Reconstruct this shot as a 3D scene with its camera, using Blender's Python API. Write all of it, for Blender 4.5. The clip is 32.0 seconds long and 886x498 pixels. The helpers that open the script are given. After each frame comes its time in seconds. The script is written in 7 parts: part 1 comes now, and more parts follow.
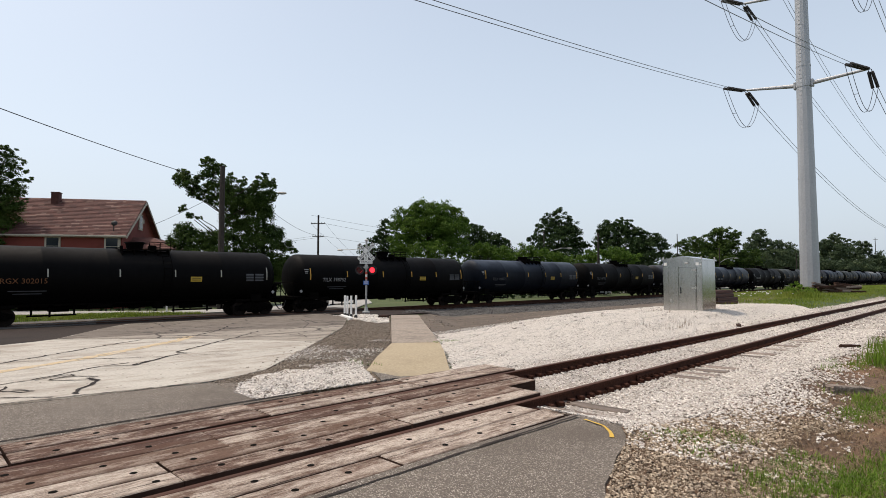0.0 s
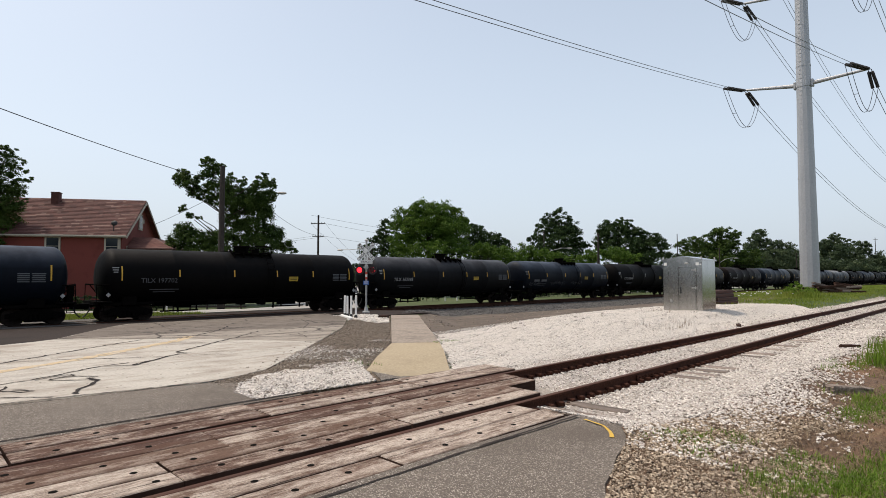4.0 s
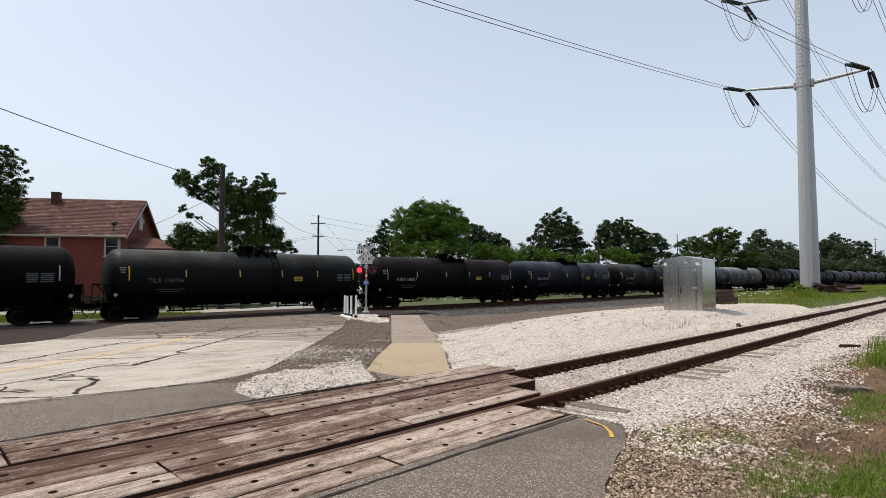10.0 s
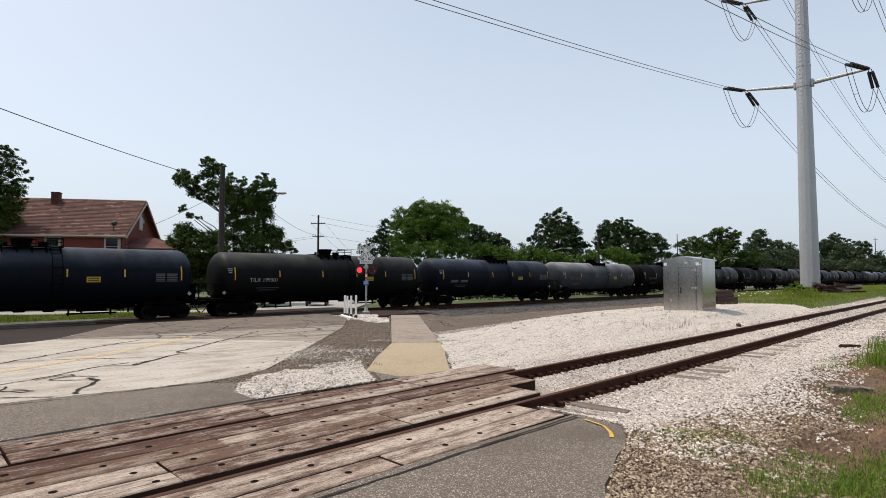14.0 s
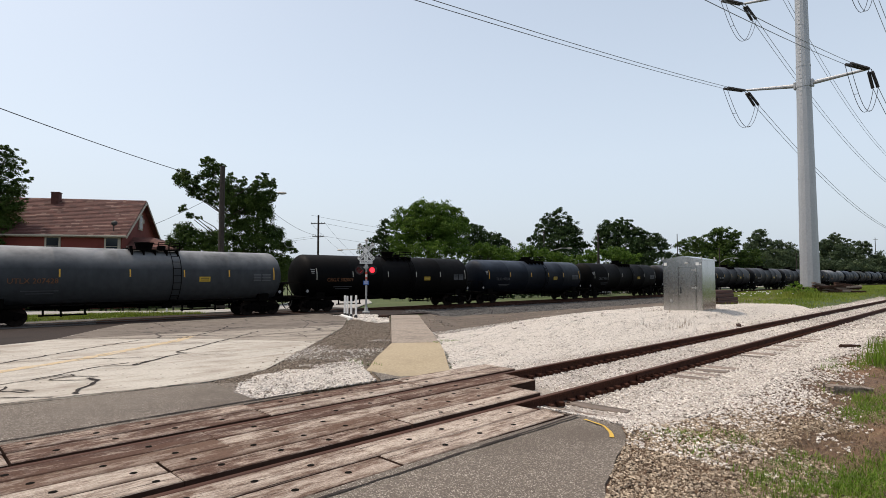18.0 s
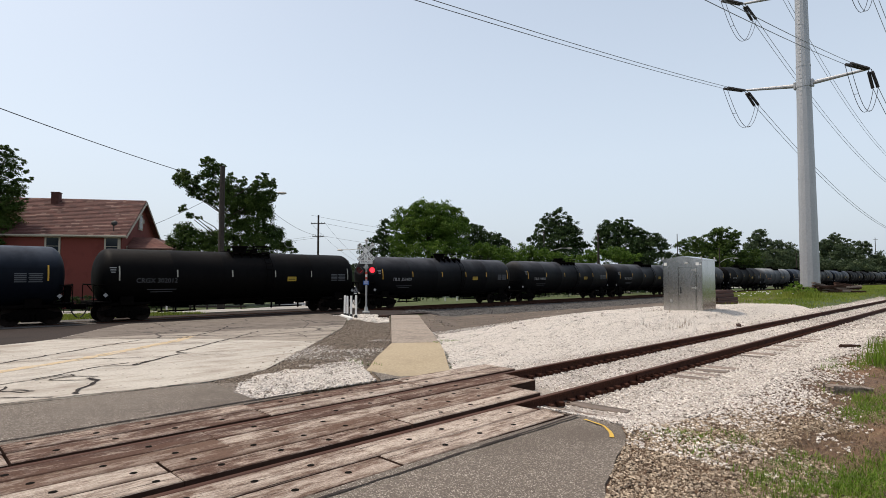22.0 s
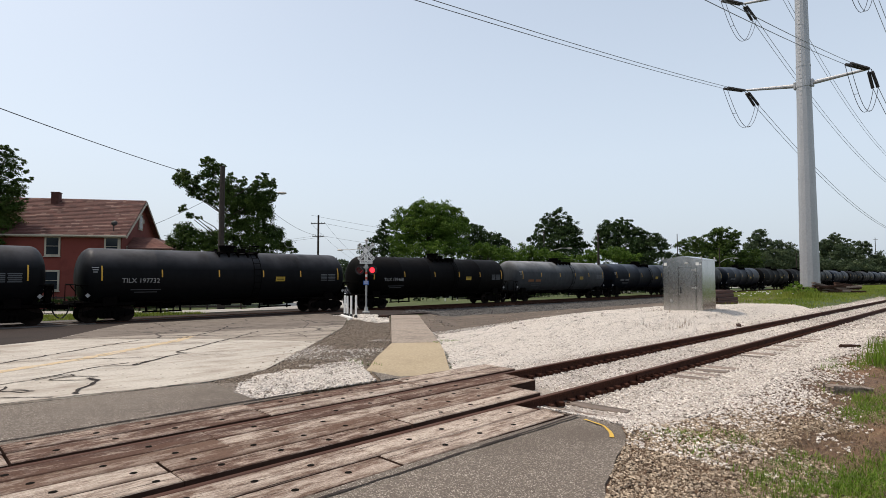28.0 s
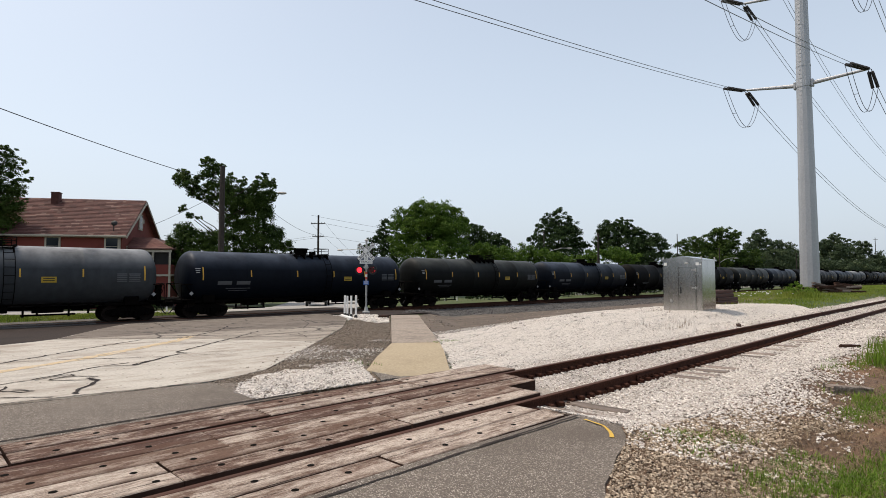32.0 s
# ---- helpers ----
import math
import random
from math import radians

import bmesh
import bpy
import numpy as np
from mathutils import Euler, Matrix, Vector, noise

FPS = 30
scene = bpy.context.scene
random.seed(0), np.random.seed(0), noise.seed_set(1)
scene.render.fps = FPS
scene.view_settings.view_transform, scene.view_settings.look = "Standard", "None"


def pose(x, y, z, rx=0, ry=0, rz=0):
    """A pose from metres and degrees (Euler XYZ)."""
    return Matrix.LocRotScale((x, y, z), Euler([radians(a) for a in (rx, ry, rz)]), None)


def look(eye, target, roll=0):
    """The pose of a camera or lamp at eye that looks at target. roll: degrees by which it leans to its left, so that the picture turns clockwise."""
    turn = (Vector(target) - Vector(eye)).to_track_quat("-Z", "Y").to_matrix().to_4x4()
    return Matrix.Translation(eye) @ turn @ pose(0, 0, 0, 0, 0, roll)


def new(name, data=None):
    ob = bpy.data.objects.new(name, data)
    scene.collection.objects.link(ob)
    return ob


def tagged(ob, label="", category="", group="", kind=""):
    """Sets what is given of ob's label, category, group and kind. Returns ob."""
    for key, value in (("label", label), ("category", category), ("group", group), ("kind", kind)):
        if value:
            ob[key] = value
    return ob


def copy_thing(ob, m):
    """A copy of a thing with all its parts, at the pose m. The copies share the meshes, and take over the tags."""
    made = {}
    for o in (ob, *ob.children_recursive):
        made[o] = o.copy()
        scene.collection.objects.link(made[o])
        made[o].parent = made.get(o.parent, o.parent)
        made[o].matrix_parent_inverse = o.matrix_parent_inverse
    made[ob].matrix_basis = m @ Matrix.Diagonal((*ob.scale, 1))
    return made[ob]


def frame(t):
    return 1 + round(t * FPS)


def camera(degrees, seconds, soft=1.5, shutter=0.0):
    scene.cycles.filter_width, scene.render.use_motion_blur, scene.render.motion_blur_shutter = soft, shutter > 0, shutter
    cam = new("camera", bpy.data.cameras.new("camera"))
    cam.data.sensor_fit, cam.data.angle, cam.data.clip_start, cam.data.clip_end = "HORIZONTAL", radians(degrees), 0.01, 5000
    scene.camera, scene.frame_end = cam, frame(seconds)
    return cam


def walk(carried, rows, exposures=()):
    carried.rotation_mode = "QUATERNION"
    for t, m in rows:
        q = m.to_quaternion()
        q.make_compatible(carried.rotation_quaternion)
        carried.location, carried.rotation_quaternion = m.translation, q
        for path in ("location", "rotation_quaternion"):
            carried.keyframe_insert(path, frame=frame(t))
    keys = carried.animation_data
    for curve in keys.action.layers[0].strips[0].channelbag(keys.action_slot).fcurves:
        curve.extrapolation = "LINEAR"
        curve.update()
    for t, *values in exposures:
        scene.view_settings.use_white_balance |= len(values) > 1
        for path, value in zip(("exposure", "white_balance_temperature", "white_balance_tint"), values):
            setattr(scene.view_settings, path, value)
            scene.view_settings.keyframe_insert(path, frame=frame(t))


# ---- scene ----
# World: x runs along the main track, y away from the siding across it, z up; rail top of the siding is z = 0.
EYE = (0.0, 0.0, 1.6)
cam = camera(76.75, 32.0, soft=0.68)
STAND = look(EYE, (68.91, 72.46, 6.55))
walk(cam, [(0.0, STAND), (32.0, STAND)])

# ---- world, sun, exposure ----
SUN_AZ, SUN_EL = 118.0, 63.0
world = bpy.data.worlds.new("sky")
scene.world = world
world.use_nodes = True
wn = world.node_tree
sky = wn.nodes.new("ShaderNodeTexSky")
sky.sky_type = "NISHITA"
sky.sun_disc = False
sky.sun_elevation = radians(SUN_EL)
sky.sun_rotation = radians(90 - SUN_AZ)
sky.air_density, sky.dust_density, sky.ozone_density = 1.0, 5.0, 1.0
# summer haze: a pale veil over the clear sky
veil = wn.nodes.new("ShaderNodeMix")
veil.data_type = "RGBA"
tc = wn.nodes.new("ShaderNodeTexCoord")
height = wn.nodes.new("ShaderNodeSeparateXYZ")
wn.links.new(tc.outputs["Generated"], height.inputs[0])
thin = wn.nodes.new("ShaderNodeMapRange")
for k, v in enumerate((0.2, 0.85, 0.56, 0.2)):
    thin.inputs[k + 1].default_value = v
wn.links.new(height.outputs[2], thin.inputs[0])
wn.links.new(thin.outputs[0], veil.inputs[0])
veil.inputs[7].default_value = (7.75, 8.75, 9.85, 1)
wn.links.new(sky.outputs[0], veil.inputs[6])
wn.nodes["Background"].inputs[1].default_value = 0.125
wn.links.new(veil.outputs[2], wn.nodes["Background"].inputs[0])
sun_dir = Vector((math.cos(radians(SUN_AZ)) * math.cos(radians(SUN_EL)),
                  math.sin(radians(SUN_AZ)) * math.cos(radians(SUN_EL)), math.sin(radians(SUN_EL))))
sun = new("sun", bpy.data.lights.new("sun", "SUN"))
sun.data.energy, sun.data.angle, sun.data.color = 2.6, radians(0.6), (1.0, 0.89, 0.76)
sun.matrix_world = look(sun_dir * 200, (0, 0, 0))
scene.view_settings.exposure = 0.0

# ---- materials ----
def material(name, rough=0.8, metal=0.0):
    m = bpy.data.materials.new(name)
    m.use_nodes = True
    b = m.node_tree.nodes["Principled BSDF"]
    b.inputs["Roughness"].default_value = rough
    b.inputs["Metallic"].default_value = metal
    return m, m.node_tree, b


def add_node(nt, kind, **values):
    n = nt.nodes.new(kind)
    for key, value in values.items():
        n.inputs[key].default_value = value
    return n


def mixed(nt, fac, a, b, mode="MIX"):
    n = nt.nodes.new("ShaderNodeMix")
    n.data_type, n.blend_type = "RGBA", mode
    for k, v in ((0, fac), (6, a), (7, b)):
        if isinstance(v, (int, float)):
            n.inputs[k].default_value = v
        elif isinstance(v, tuple):
            n.inputs[k].default_value = (*v, 1)
        else:
            nt.links.new(v, n.inputs[k])
    return n.outputs[2]


def ramp(nt, value, lo, hi):
    n = nt.nodes.new("ShaderNodeMapRange")
    n.inputs[1].default_value, n.inputs[2].default_value = lo, hi
    nt.links.new(value, n.inputs[0])
    return n.outputs[0]


def coords(nt, stretch=(1, 1, 1), kind="Object"):
    tc = nt.nodes.new("ShaderNodeTexCoord")
    mp = nt.nodes.new("ShaderNodeMapping")
    mp.inputs["Scale"].default_value = stretch
    nt.links.new(tc.outputs[kind], mp.inputs[0])
    return mp.outputs[0]


def noise_of(nt, co, scale, detail=5.0, rough=0.6):
    n = add_node(nt, "ShaderNodeTexNoise", Scale=scale, Detail=detail, Roughness=rough)
    nt.links.new(co, n.inputs["Vector"])
    return n.outputs["Fac"]


def bumped(nt, b, height, strength, distance):
    n = add_node(nt, "ShaderNodeBump", Strength=strength, Distance=distance)
    nt.links.new(height, n.inputs["Height"])
    nt.links.new(n.outputs[0], b.inputs["Normal"])


def rough_surface(name, dark, light, fine, coarse, rough=0.85, metal=0.0, bump=0.3, dist=0.01, stain=None, stretch=(1, 1, 1),
                  spread=0.0):
    """A surface with grain at one scale, stains at another, and its own relief."""
    m, nt, b = material(name, rough, metal)
    co = coords(nt, stretch)
    f = noise_of(nt, co, fine, 6)
    c = noise_of(nt, co, coarse, 4)
    col = mixed(nt, ramp(nt, f, 0.3, 0.7), dark, light)
    st = stain or tuple(0.6 * v for v in dark)
    col = mixed(nt, ramp(nt, c, 0.52, 0.78), col, st)
    if spread:
        oi = nt.nodes.new("ShaderNodeObjectInfo")
        r = ramp(nt, oi.outputs["Random"], 0, 1)
        hs = add_node(nt, "ShaderNodeHueSaturation")
        mr = nt.nodes.new("ShaderNodeMapRange")
        mr.inputs[3].default_value, mr.inputs[4].default_value = 1 - spread, 1 + spread
        nt.links.new(r, mr.inputs[0])
        nt.links.new(mr.outputs[0], hs.inputs["Value"])
        nt.links.new(col, hs.inputs["Color"])
        col = hs.outputs[0]
    nt.links.new(col, b.inputs["Base Color"])
    rr = nt.nodes.new("ShaderNodeMapRange")
    rr.inputs[3].default_value, rr.inputs[4].default_value = max(0.05, rough - 0.12), min(1, rough + 0.1)
    nt.links.new(f, rr.inputs[0])
    nt.links.new(rr.outputs[0], b.inputs["Roughness"])
    bumped(nt, b, f, bump, dist)
    return m


def stony(name, colours, cell, rough=0.9, bump=0.8, dist=0.03, patch=None):
    """Loose stone: a cell to each stone, its own shade, dark gaps between by relief."""
    m, nt, b = material(name, rough)
    b.inputs["Specular IOR Level"].default_value = 0.2
    co = coords(nt)
    v = add_node(nt, "ShaderNodeTexVoronoi", Scale=1 / cell)
    nt.links.new(co, v.inputs["Vector"])
    sep = nt.nodes.new("ShaderNodeSeparateColor")
    nt.links.new(v.outputs["Color"], sep.inputs[0])
    col = mixed(nt, sep.outputs[0], colours[0], colours[1])
    col = mixed(nt, ramp(nt, sep.outputs[1], 0.75, 1.0), col, colours[2])
    big = noise_of(nt, co, 0.45, 5)
    col = mixed(nt, ramp(nt, big, 0.5, 0.75), col, patch or colours[2])
    nt.links.new(col, b.inputs["Base Color"])
    inv = nt.nodes.new("ShaderNodeMath")
    inv.operation = "SUBTRACT"
    inv.inputs[0].default_value = 1.0
    nt.links.new(v.outputs["Distance"], inv.inputs[1])
    bumped(nt, b, inv.outputs[0], bump, dist)
    return m


def plain(name, colour, rough=0.6, metal=0.0, grain=30.0, amount=0.25, bump=0.08):
    dark = tuple(max(0, c * (1 - amount)) for c in colour)
    light = tuple(min(1, c * (1 + amount)) for c in colour)
    return rough_surface(name, dark, light, grain, 1.7, rough, metal, bump, 0.004, stain=dark)


def glowing(name, colour, strength):
    m, nt, b = material(name, 0.4)
    b.inputs["Base Color"].default_value = (*colour, 1)
    b.inputs["Emission Color"].default_value = (*colour, 1)
    b.inputs["Emission Strength"].default_value = strength
    return m


def slab(name, dark, light, stain, worn_at, cracked=0.0):
    """Old road concrete: blotches, wheel polish, streaks across, pits and grit."""
    m, nt, b = material(name, 0.9)
    co = coords(nt)
    turned = nt.nodes.new("ShaderNodeMapping")
    turned.inputs["Rotation"].default_value = (0, 0, radians(43))
    turned.inputs["Scale"].default_value = (0.6, 1.9, 1)
    nt.links.new(co, turned.inputs[0])
    blotch = noise_of(nt, co, 0.55, 6, 0.62)
    streak = noise_of(nt, turned.outputs[0], 1.7, 7, 0.68)
    fine = noise_of(nt, co, 22, 5, 0.7)
    grit = add_node(nt, "ShaderNodeTexVoronoi", Scale=10.0)
    nt.links.new(co, grit.inputs["Vector"])
    col = mixed(nt, ramp(nt, fine, 0.3, 0.72), dark, light)
    soft = nt.nodes.new("ShaderNodeMath")
    soft.operation = "MULTIPLY"
    soft.inputs[1].default_value = 0.85
    nt.links.new(ramp(nt, streak, worn_at, worn_at + 0.25), soft.inputs[0])
    col = mixed(nt, soft.outputs[0], col, stain)
    half = nt.nodes.new("ShaderNodeMath")
    half.operation = "MULTIPLY"
    half.inputs[1].default_value = 0.7
    nt.links.new(ramp(nt, blotch, 0.5, 0.7), half.inputs[0])
    col = mixed(nt, half.outputs[0], col, stain)
    if cracked:
        # fine jagged cracks between uneven plates
        warp = nt.nodes.new("ShaderNodeVectorMath")
        warp.operation = "SCALE"
        warp.inputs["Scale"].default_value = 0.55
        wob = add_node(nt, "ShaderNodeTexNoise", Scale=1.6, Detail=6.0, Roughness=0.7)
        nt.links.new(co, wob.inputs["Vector"])
        nt.links.new(wob.outputs["Color"], warp.inputs[0])
        moved = nt.nodes.new("ShaderNodeVectorMath")
        nt.links.new(co, moved.inputs[0])
        nt.links.new(warp.outputs[0], moved.inputs[1])
        plates = add_node(nt, "ShaderNodeTexVoronoi", Scale=cracked)
        plates.feature = "DISTANCE_TO_EDGE"
        nt.links.new(moved.outputs[0], plates.inputs["Vector"])
        col = mixed(nt, ramp(nt, plates.outputs["Distance"], 0.022, 0.006), col, tuple(0.3 * v for v in stain))
    sep = nt.nodes.new("ShaderNodeSeparateColor")
    nt.links.new(grit.outputs["Color"], sep.inputs[0])
    dot = nt.nodes.new("ShaderNodeMath")
    dot.operation = "LESS_THAN"
    dot.inputs[1].default_value = 0.2
    nt.links.new(grit.outputs["Distance"], dot.inputs[0])
    some = nt.nodes.new("ShaderNodeMath")
    some.operation = "GREATER_THAN"
    some.inputs[1].default_value = 0.8
    nt.links.new(sep.outputs[0], some.inputs[0])
    both = nt.nodes.new("ShaderNodeMath")
    both.operation = "MULTIPLY"
    nt.links.new(dot.outputs[0], both.inputs[0])
    nt.links.new(some.outputs[0], both.inputs[1])
    col = mixed(nt, both.outputs[0], col, tuple(0.4 * v for v in dark))
    nt.links.new(col, b.inputs["Base Color"])
    b.inputs["Specular IOR Level"].default_value = 0.3
    bumped(nt, b, fine, 0.4, 0.006)
    return m


M_CONCRETE = slab("old road concrete", (0.37, 0.335, 0.285), (0.55, 0.51, 0.445), (0.23, 0.185, 0.145), 0.48)
M_CONCRETE_WORN = slab("worn road concrete", (0.14, 0.115, 0.093), (0.25, 0.212, 0.172), (0.075, 0.058, 0.047), 0.42, 0.42)
M_CONCRETE_MID = slab("stained road concrete", (0.24, 0.205, 0.165), (0.40, 0.355, 0.30), (0.13, 0.102, 0.08), 0.45, 0.3)
M_WALK = rough_surface("tan concrete", (0.28, 0.22, 0.137), (0.45, 0.365, 0.24), 26, 0.9, 0.9, bump=0.3, stain=(0.27, 0.21, 0.135))
M_WALK_OLD = rough_surface("grey walk concrete", (0.17, 0.133, 0.103), (0.38, 0.315, 0.25), 12, 1.1, 0.9, bump=0.3)
M_ASPHALT = stony("worn asphalt", ((0.095, 0.078, 0.063), (0.165, 0.138, 0.114), (0.46, 0.41, 0.35)), 0.0085, 0.9, 0.6, 0.005, (0.105, 0.085, 0.068))
M_ASPHALT_DARK = stony("dark asphalt", ((0.026, 0.018, 0.0145), (0.042, 0.03, 0.024), (0.02, 0.0145, 0.012)), 0.02, 0.92, 0.3, 0.004)
M_TAR = plain("crack filler tar", (0.036, 0.029, 0.026), 0.95, grain=14, amount=0.3)
M_TAR.node_tree.nodes["Principled BSDF"].inputs["Specular IOR Level"].default_value = 0.15
M_YELLOW = rough_surface("faded yellow road paint", (0.48, 0.345, 0.19), (0.54, 0.44, 0.30), 7, 1.8, 0.85, stain=(0.46, 0.415, 0.345))
M_WHITE_STONE = stony("white crushed stone", ((0.76, 0.70, 0.63), (0.54, 0.48, 0.415), (0.22, 0.18, 0.145)), 0.035, 0.9, 1.0, 0.04, (0.68, 0.615, 0.545))
M_MARK = rough_surface("orange utility mark paint", (0.50, 0.30, 0.03), (0.62, 0.40, 0.06), 9, 4, 0.8, stain=(0.30, 0.22, 0.12))
M_WHITE_BED = stony("dirty white ballast", ((0.56, 0.50, 0.44), (0.34, 0.29, 0.245), (0.13, 0.105, 0.083)), 0.032, 0.9, 1.0, 0.04, (0.42, 0.36, 0.30))
M_BALLAST = stony("grey ballast", ((0.16, 0.148, 0.136), (0.10, 0.092, 0.085), (0.05, 0.045, 0.04)), 0.06, 0.9, 0.9, 0.03)
M_DARK_GRAVEL = stony("dark fine gravel", ((0.16, 0.122, 0.09), (0.095, 0.07, 0.05), (0.33, 0.27, 0.21)), 0.035, 0.92, 0.9, 0.03, (0.07, 0.055, 0.044))
M_DIRT = rough_surface("packed dirt track", (0.05, 0.036, 0.026), (0.15, 0.112, 0.08), 7, 0.7, 0.95, bump=0.7, dist=0.03, stain=(0.26, 0.21, 0.16), stretch=(0.3, 1.8, 1))
M_SOIL = rough_surface("dry soil with stones", (0.05, 0.029, 0.016), (0.18, 0.103, 0.057), 14, 0.7, 0.95, bump=0.9, dist=0.03, stain=(0.28, 0.148, 0.076))
M_TURF = rough_surface("mown turf", (0.028, 0.048, 0.009), (0.085, 0.108, 0.024), 14, 0.25, 0.95, bump=0.6, dist=0.04, stain=(0.10, 0.098, 0.036))
M_RAIL = rough_surface("rusty rail steel", (0.036, 0.014, 0.009), (0.078, 0.032, 0.02), 30, 2.5, 0.85, 0.0, 0.3)
M_RAILHEAD = rough_surface("worn rail head", (0.065, 0.03, 0.021), (0.12, 0.062, 0.044), 30, 2.5, 0.8, 0.0, 0.1, stretch=(0.1, 4, 1))
def timber(name, dark, mid, pale, share):
    """Weathered sawn wood along x: grain, long dark checks, silvered patches, and each plank its own tone."""
    m, nt, b = material(name, 0.92)
    oi = nt.nodes.new("ShaderNodeObjectInfo")
    shift = nt.nodes.new("ShaderNodeVectorMath")
    shift.operation = "SCALE"
    shift.inputs[0].default_value = (37.0, 11.0, 5.0)
    nt.links.new(oi.outputs["Random"], shift.inputs["Scale"])
    def placed(stretch):
        co = coords(nt, stretch)
        add = nt.nodes.new("ShaderNodeVectorMath")
        nt.links.new(co, add.inputs[0])
        nt.links.new(shift.outputs[0], add.inputs[1])
        return add.outputs[0]
    patch = noise_of(nt, placed((1.6, 5.0, 3)), 1.5, 12, 0.82)
    grain = noise_of(nt, placed((4.0, 45, 30)), 3.0, 10, 0.9)
    check = noise_of(nt, placed((0.3, 26, 9)), 2.2, 12, 0.74)
    flake = noise_of(nt, placed((7, 24, 14)), 2.0, 12, 0.85)
    speck = noise_of(nt, placed((14, 22, 14)), 3.0, 3, 0.7)
    fac = nt.nodes.new("ShaderNodeMath")
    fac.operation = "ADD"
    nt.links.new(ramp(nt, patch, share, share + 0.13), fac.inputs[0])
    tone = nt.nodes.new("ShaderNodeMapRange")
    tone.inputs[3].default_value, tone.inputs[4].default_value = -0.62, 0.42
    nt.links.new(oi.outputs["Random"], tone.inputs[0])
    nt.links.new(tone.outputs[0], fac.inputs[1])
    fac.use_clamp = True
    col = mixed(nt, fac.outputs[0], mid, pale)

    def some(value, amount):
        k = nt.nodes.new("ShaderNodeMath")
        k.operation = "MULTIPLY"
        k.inputs[1].default_value = amount
        nt.links.new(value, k.inputs[0])
        return k.outputs[0]
    # creosote left in the wood along the plank's long edges
    tc = nt.nodes.new("ShaderNodeTexCoord")
    sep = nt.nodes.new("ShaderNodeSeparateXYZ")
    nt.links.new(tc.outputs["Object"], sep.inputs[0])
    away = nt.nodes.new("ShaderNodeMath")
    away.operation = "ABSOLUTE"
    nt.links.new(sep.outputs[1], away.inputs[0])
    rim = nt.nodes.new("ShaderNodeMath")
    rim.operation = "MULTIPLY"
    nt.links.new(ramp(nt, away.outputs[0], 0.07, 0.17), rim.inputs[0])
    nt.links.new(ramp(nt, noise_of(nt, placed((0.9, 3.0, 3)), 1.3, 6, 0.7), 0.42, 0.62), rim.inputs[1])
    col = mixed(nt, some(rim.outputs[0], 0.85), col, tuple(0.75 * v for v in mid))
    col = mixed(nt, some(ramp(nt, flake, 0.5, 0.57), 0.55), col, tuple(0.8 * v for v in mid))
    col = mixed(nt, some(ramp(nt, grain, 0.47, 0.6), 0.75), col, tuple(0.5 * v for v in mid))
    col = mixed(nt, ramp(nt, check, 0.585, 0.6), col, dark)
    col = mixed(nt, some(ramp(nt, speck, 0.6, 0.72), 0.7), col, tuple(0.6 * v for v in mid))
    nt.links.new(col, b.inputs["Base Color"])
    b.inputs["Specular IOR Level"].default_value = 0.2
    h = nt.nodes.new("ShaderNodeMath")
    h.operation = "SUBTRACT"
    nt.links.new(grain, h.inputs[0])
    nt.links.new(ramp(nt, check, 0.59, 0.64), h.inputs[1])
    bumped(nt, b, h.outputs[0], 0.7, 0.012)
    return m


for m in (M_RAIL, M_RAILHEAD):
    m.node_tree.nodes["Principled BSDF"].inputs["Specular IOR Level"].default_value = 0.12
M_TIMBER = timber("weathered crossing timber", (0.03, 0.017, 0.012), (0.155, 0.094, 0.066), (0.60, 0.505, 0.42), 0.41)
M_TIMBER_RED = timber("reddish crossing timber", (0.025, 0.012, 0.009), (0.115, 0.062, 0.043), (0.54, 0.44, 0.36), 0.45)
M_TIE = rough_surface("grey tie wood", (0.10, 0.072, 0.056), (0.33, 0.265, 0.215), 5, 1.2, 0.9, bump=0.6, dist=0.01, stretch=(6, 0.5, 4), spread=0.3)
M_TIE_DARK = rough_surface("creosoted tie wood", (0.03, 0.016, 0.011), (0.075, 0.042, 0.03), 5, 1.2, 0.85, bump=0.6, dist=0.01, stretch=(0.5, 6, 4), spread=0.3)
M_TIE_DARK.node_tree.nodes["Principled BSDF"].inputs["Specular IOR Level"].default_value = 0.1
M_TIE_RED = rough_surface("reddish creosoted tie wood", (0.04, 0.016, 0.011), (0.11, 0.046, 0.032), 5, 1.2, 0.85, bump=0.6, dist=0.01, stretch=(0.5, 6, 4), spread=0.35)
M_HOLE = plain("black bolt hole disc", (0.006, 0.005, 0.004), 1.0)
M_HOLE.node_tree.nodes["Principled BSDF"].inputs["Specular IOR Level"].default_value = 0.05
M_ALU = rough_surface("brushed aluminium sheet", (0.50, 0.50, 0.49), (0.56, 0.555, 0.545), 40, 1.3, 0.17, 1.0, 0.01, 0.001, stain=(0.46, 0.455, 0.445), stretch=(8, 8, 0.4))
_nt = M_ALU.node_tree
bumped(_nt, _nt.nodes["Principled BSDF"], noise_of(_nt, coords(_nt, (1, 1, 0.5)), 1.8, 3), 0.25, 0.02)
M_GALV = rough_surface("galvanised pole steel", (0.36, 0.36, 0.365), (0.46, 0.46, 0.465), 6, 0.6, 0.5, 0.45, 0.08, 0.003, stain=(0.39, 0.39, 0.395))
M_INSUL = plain("dark polymer insulator", (0.035, 0.032, 0.034), 0.5)
M_WIRE = plain("conductor wire", (0.16, 0.16, 0.17), 0.5, 0.4)
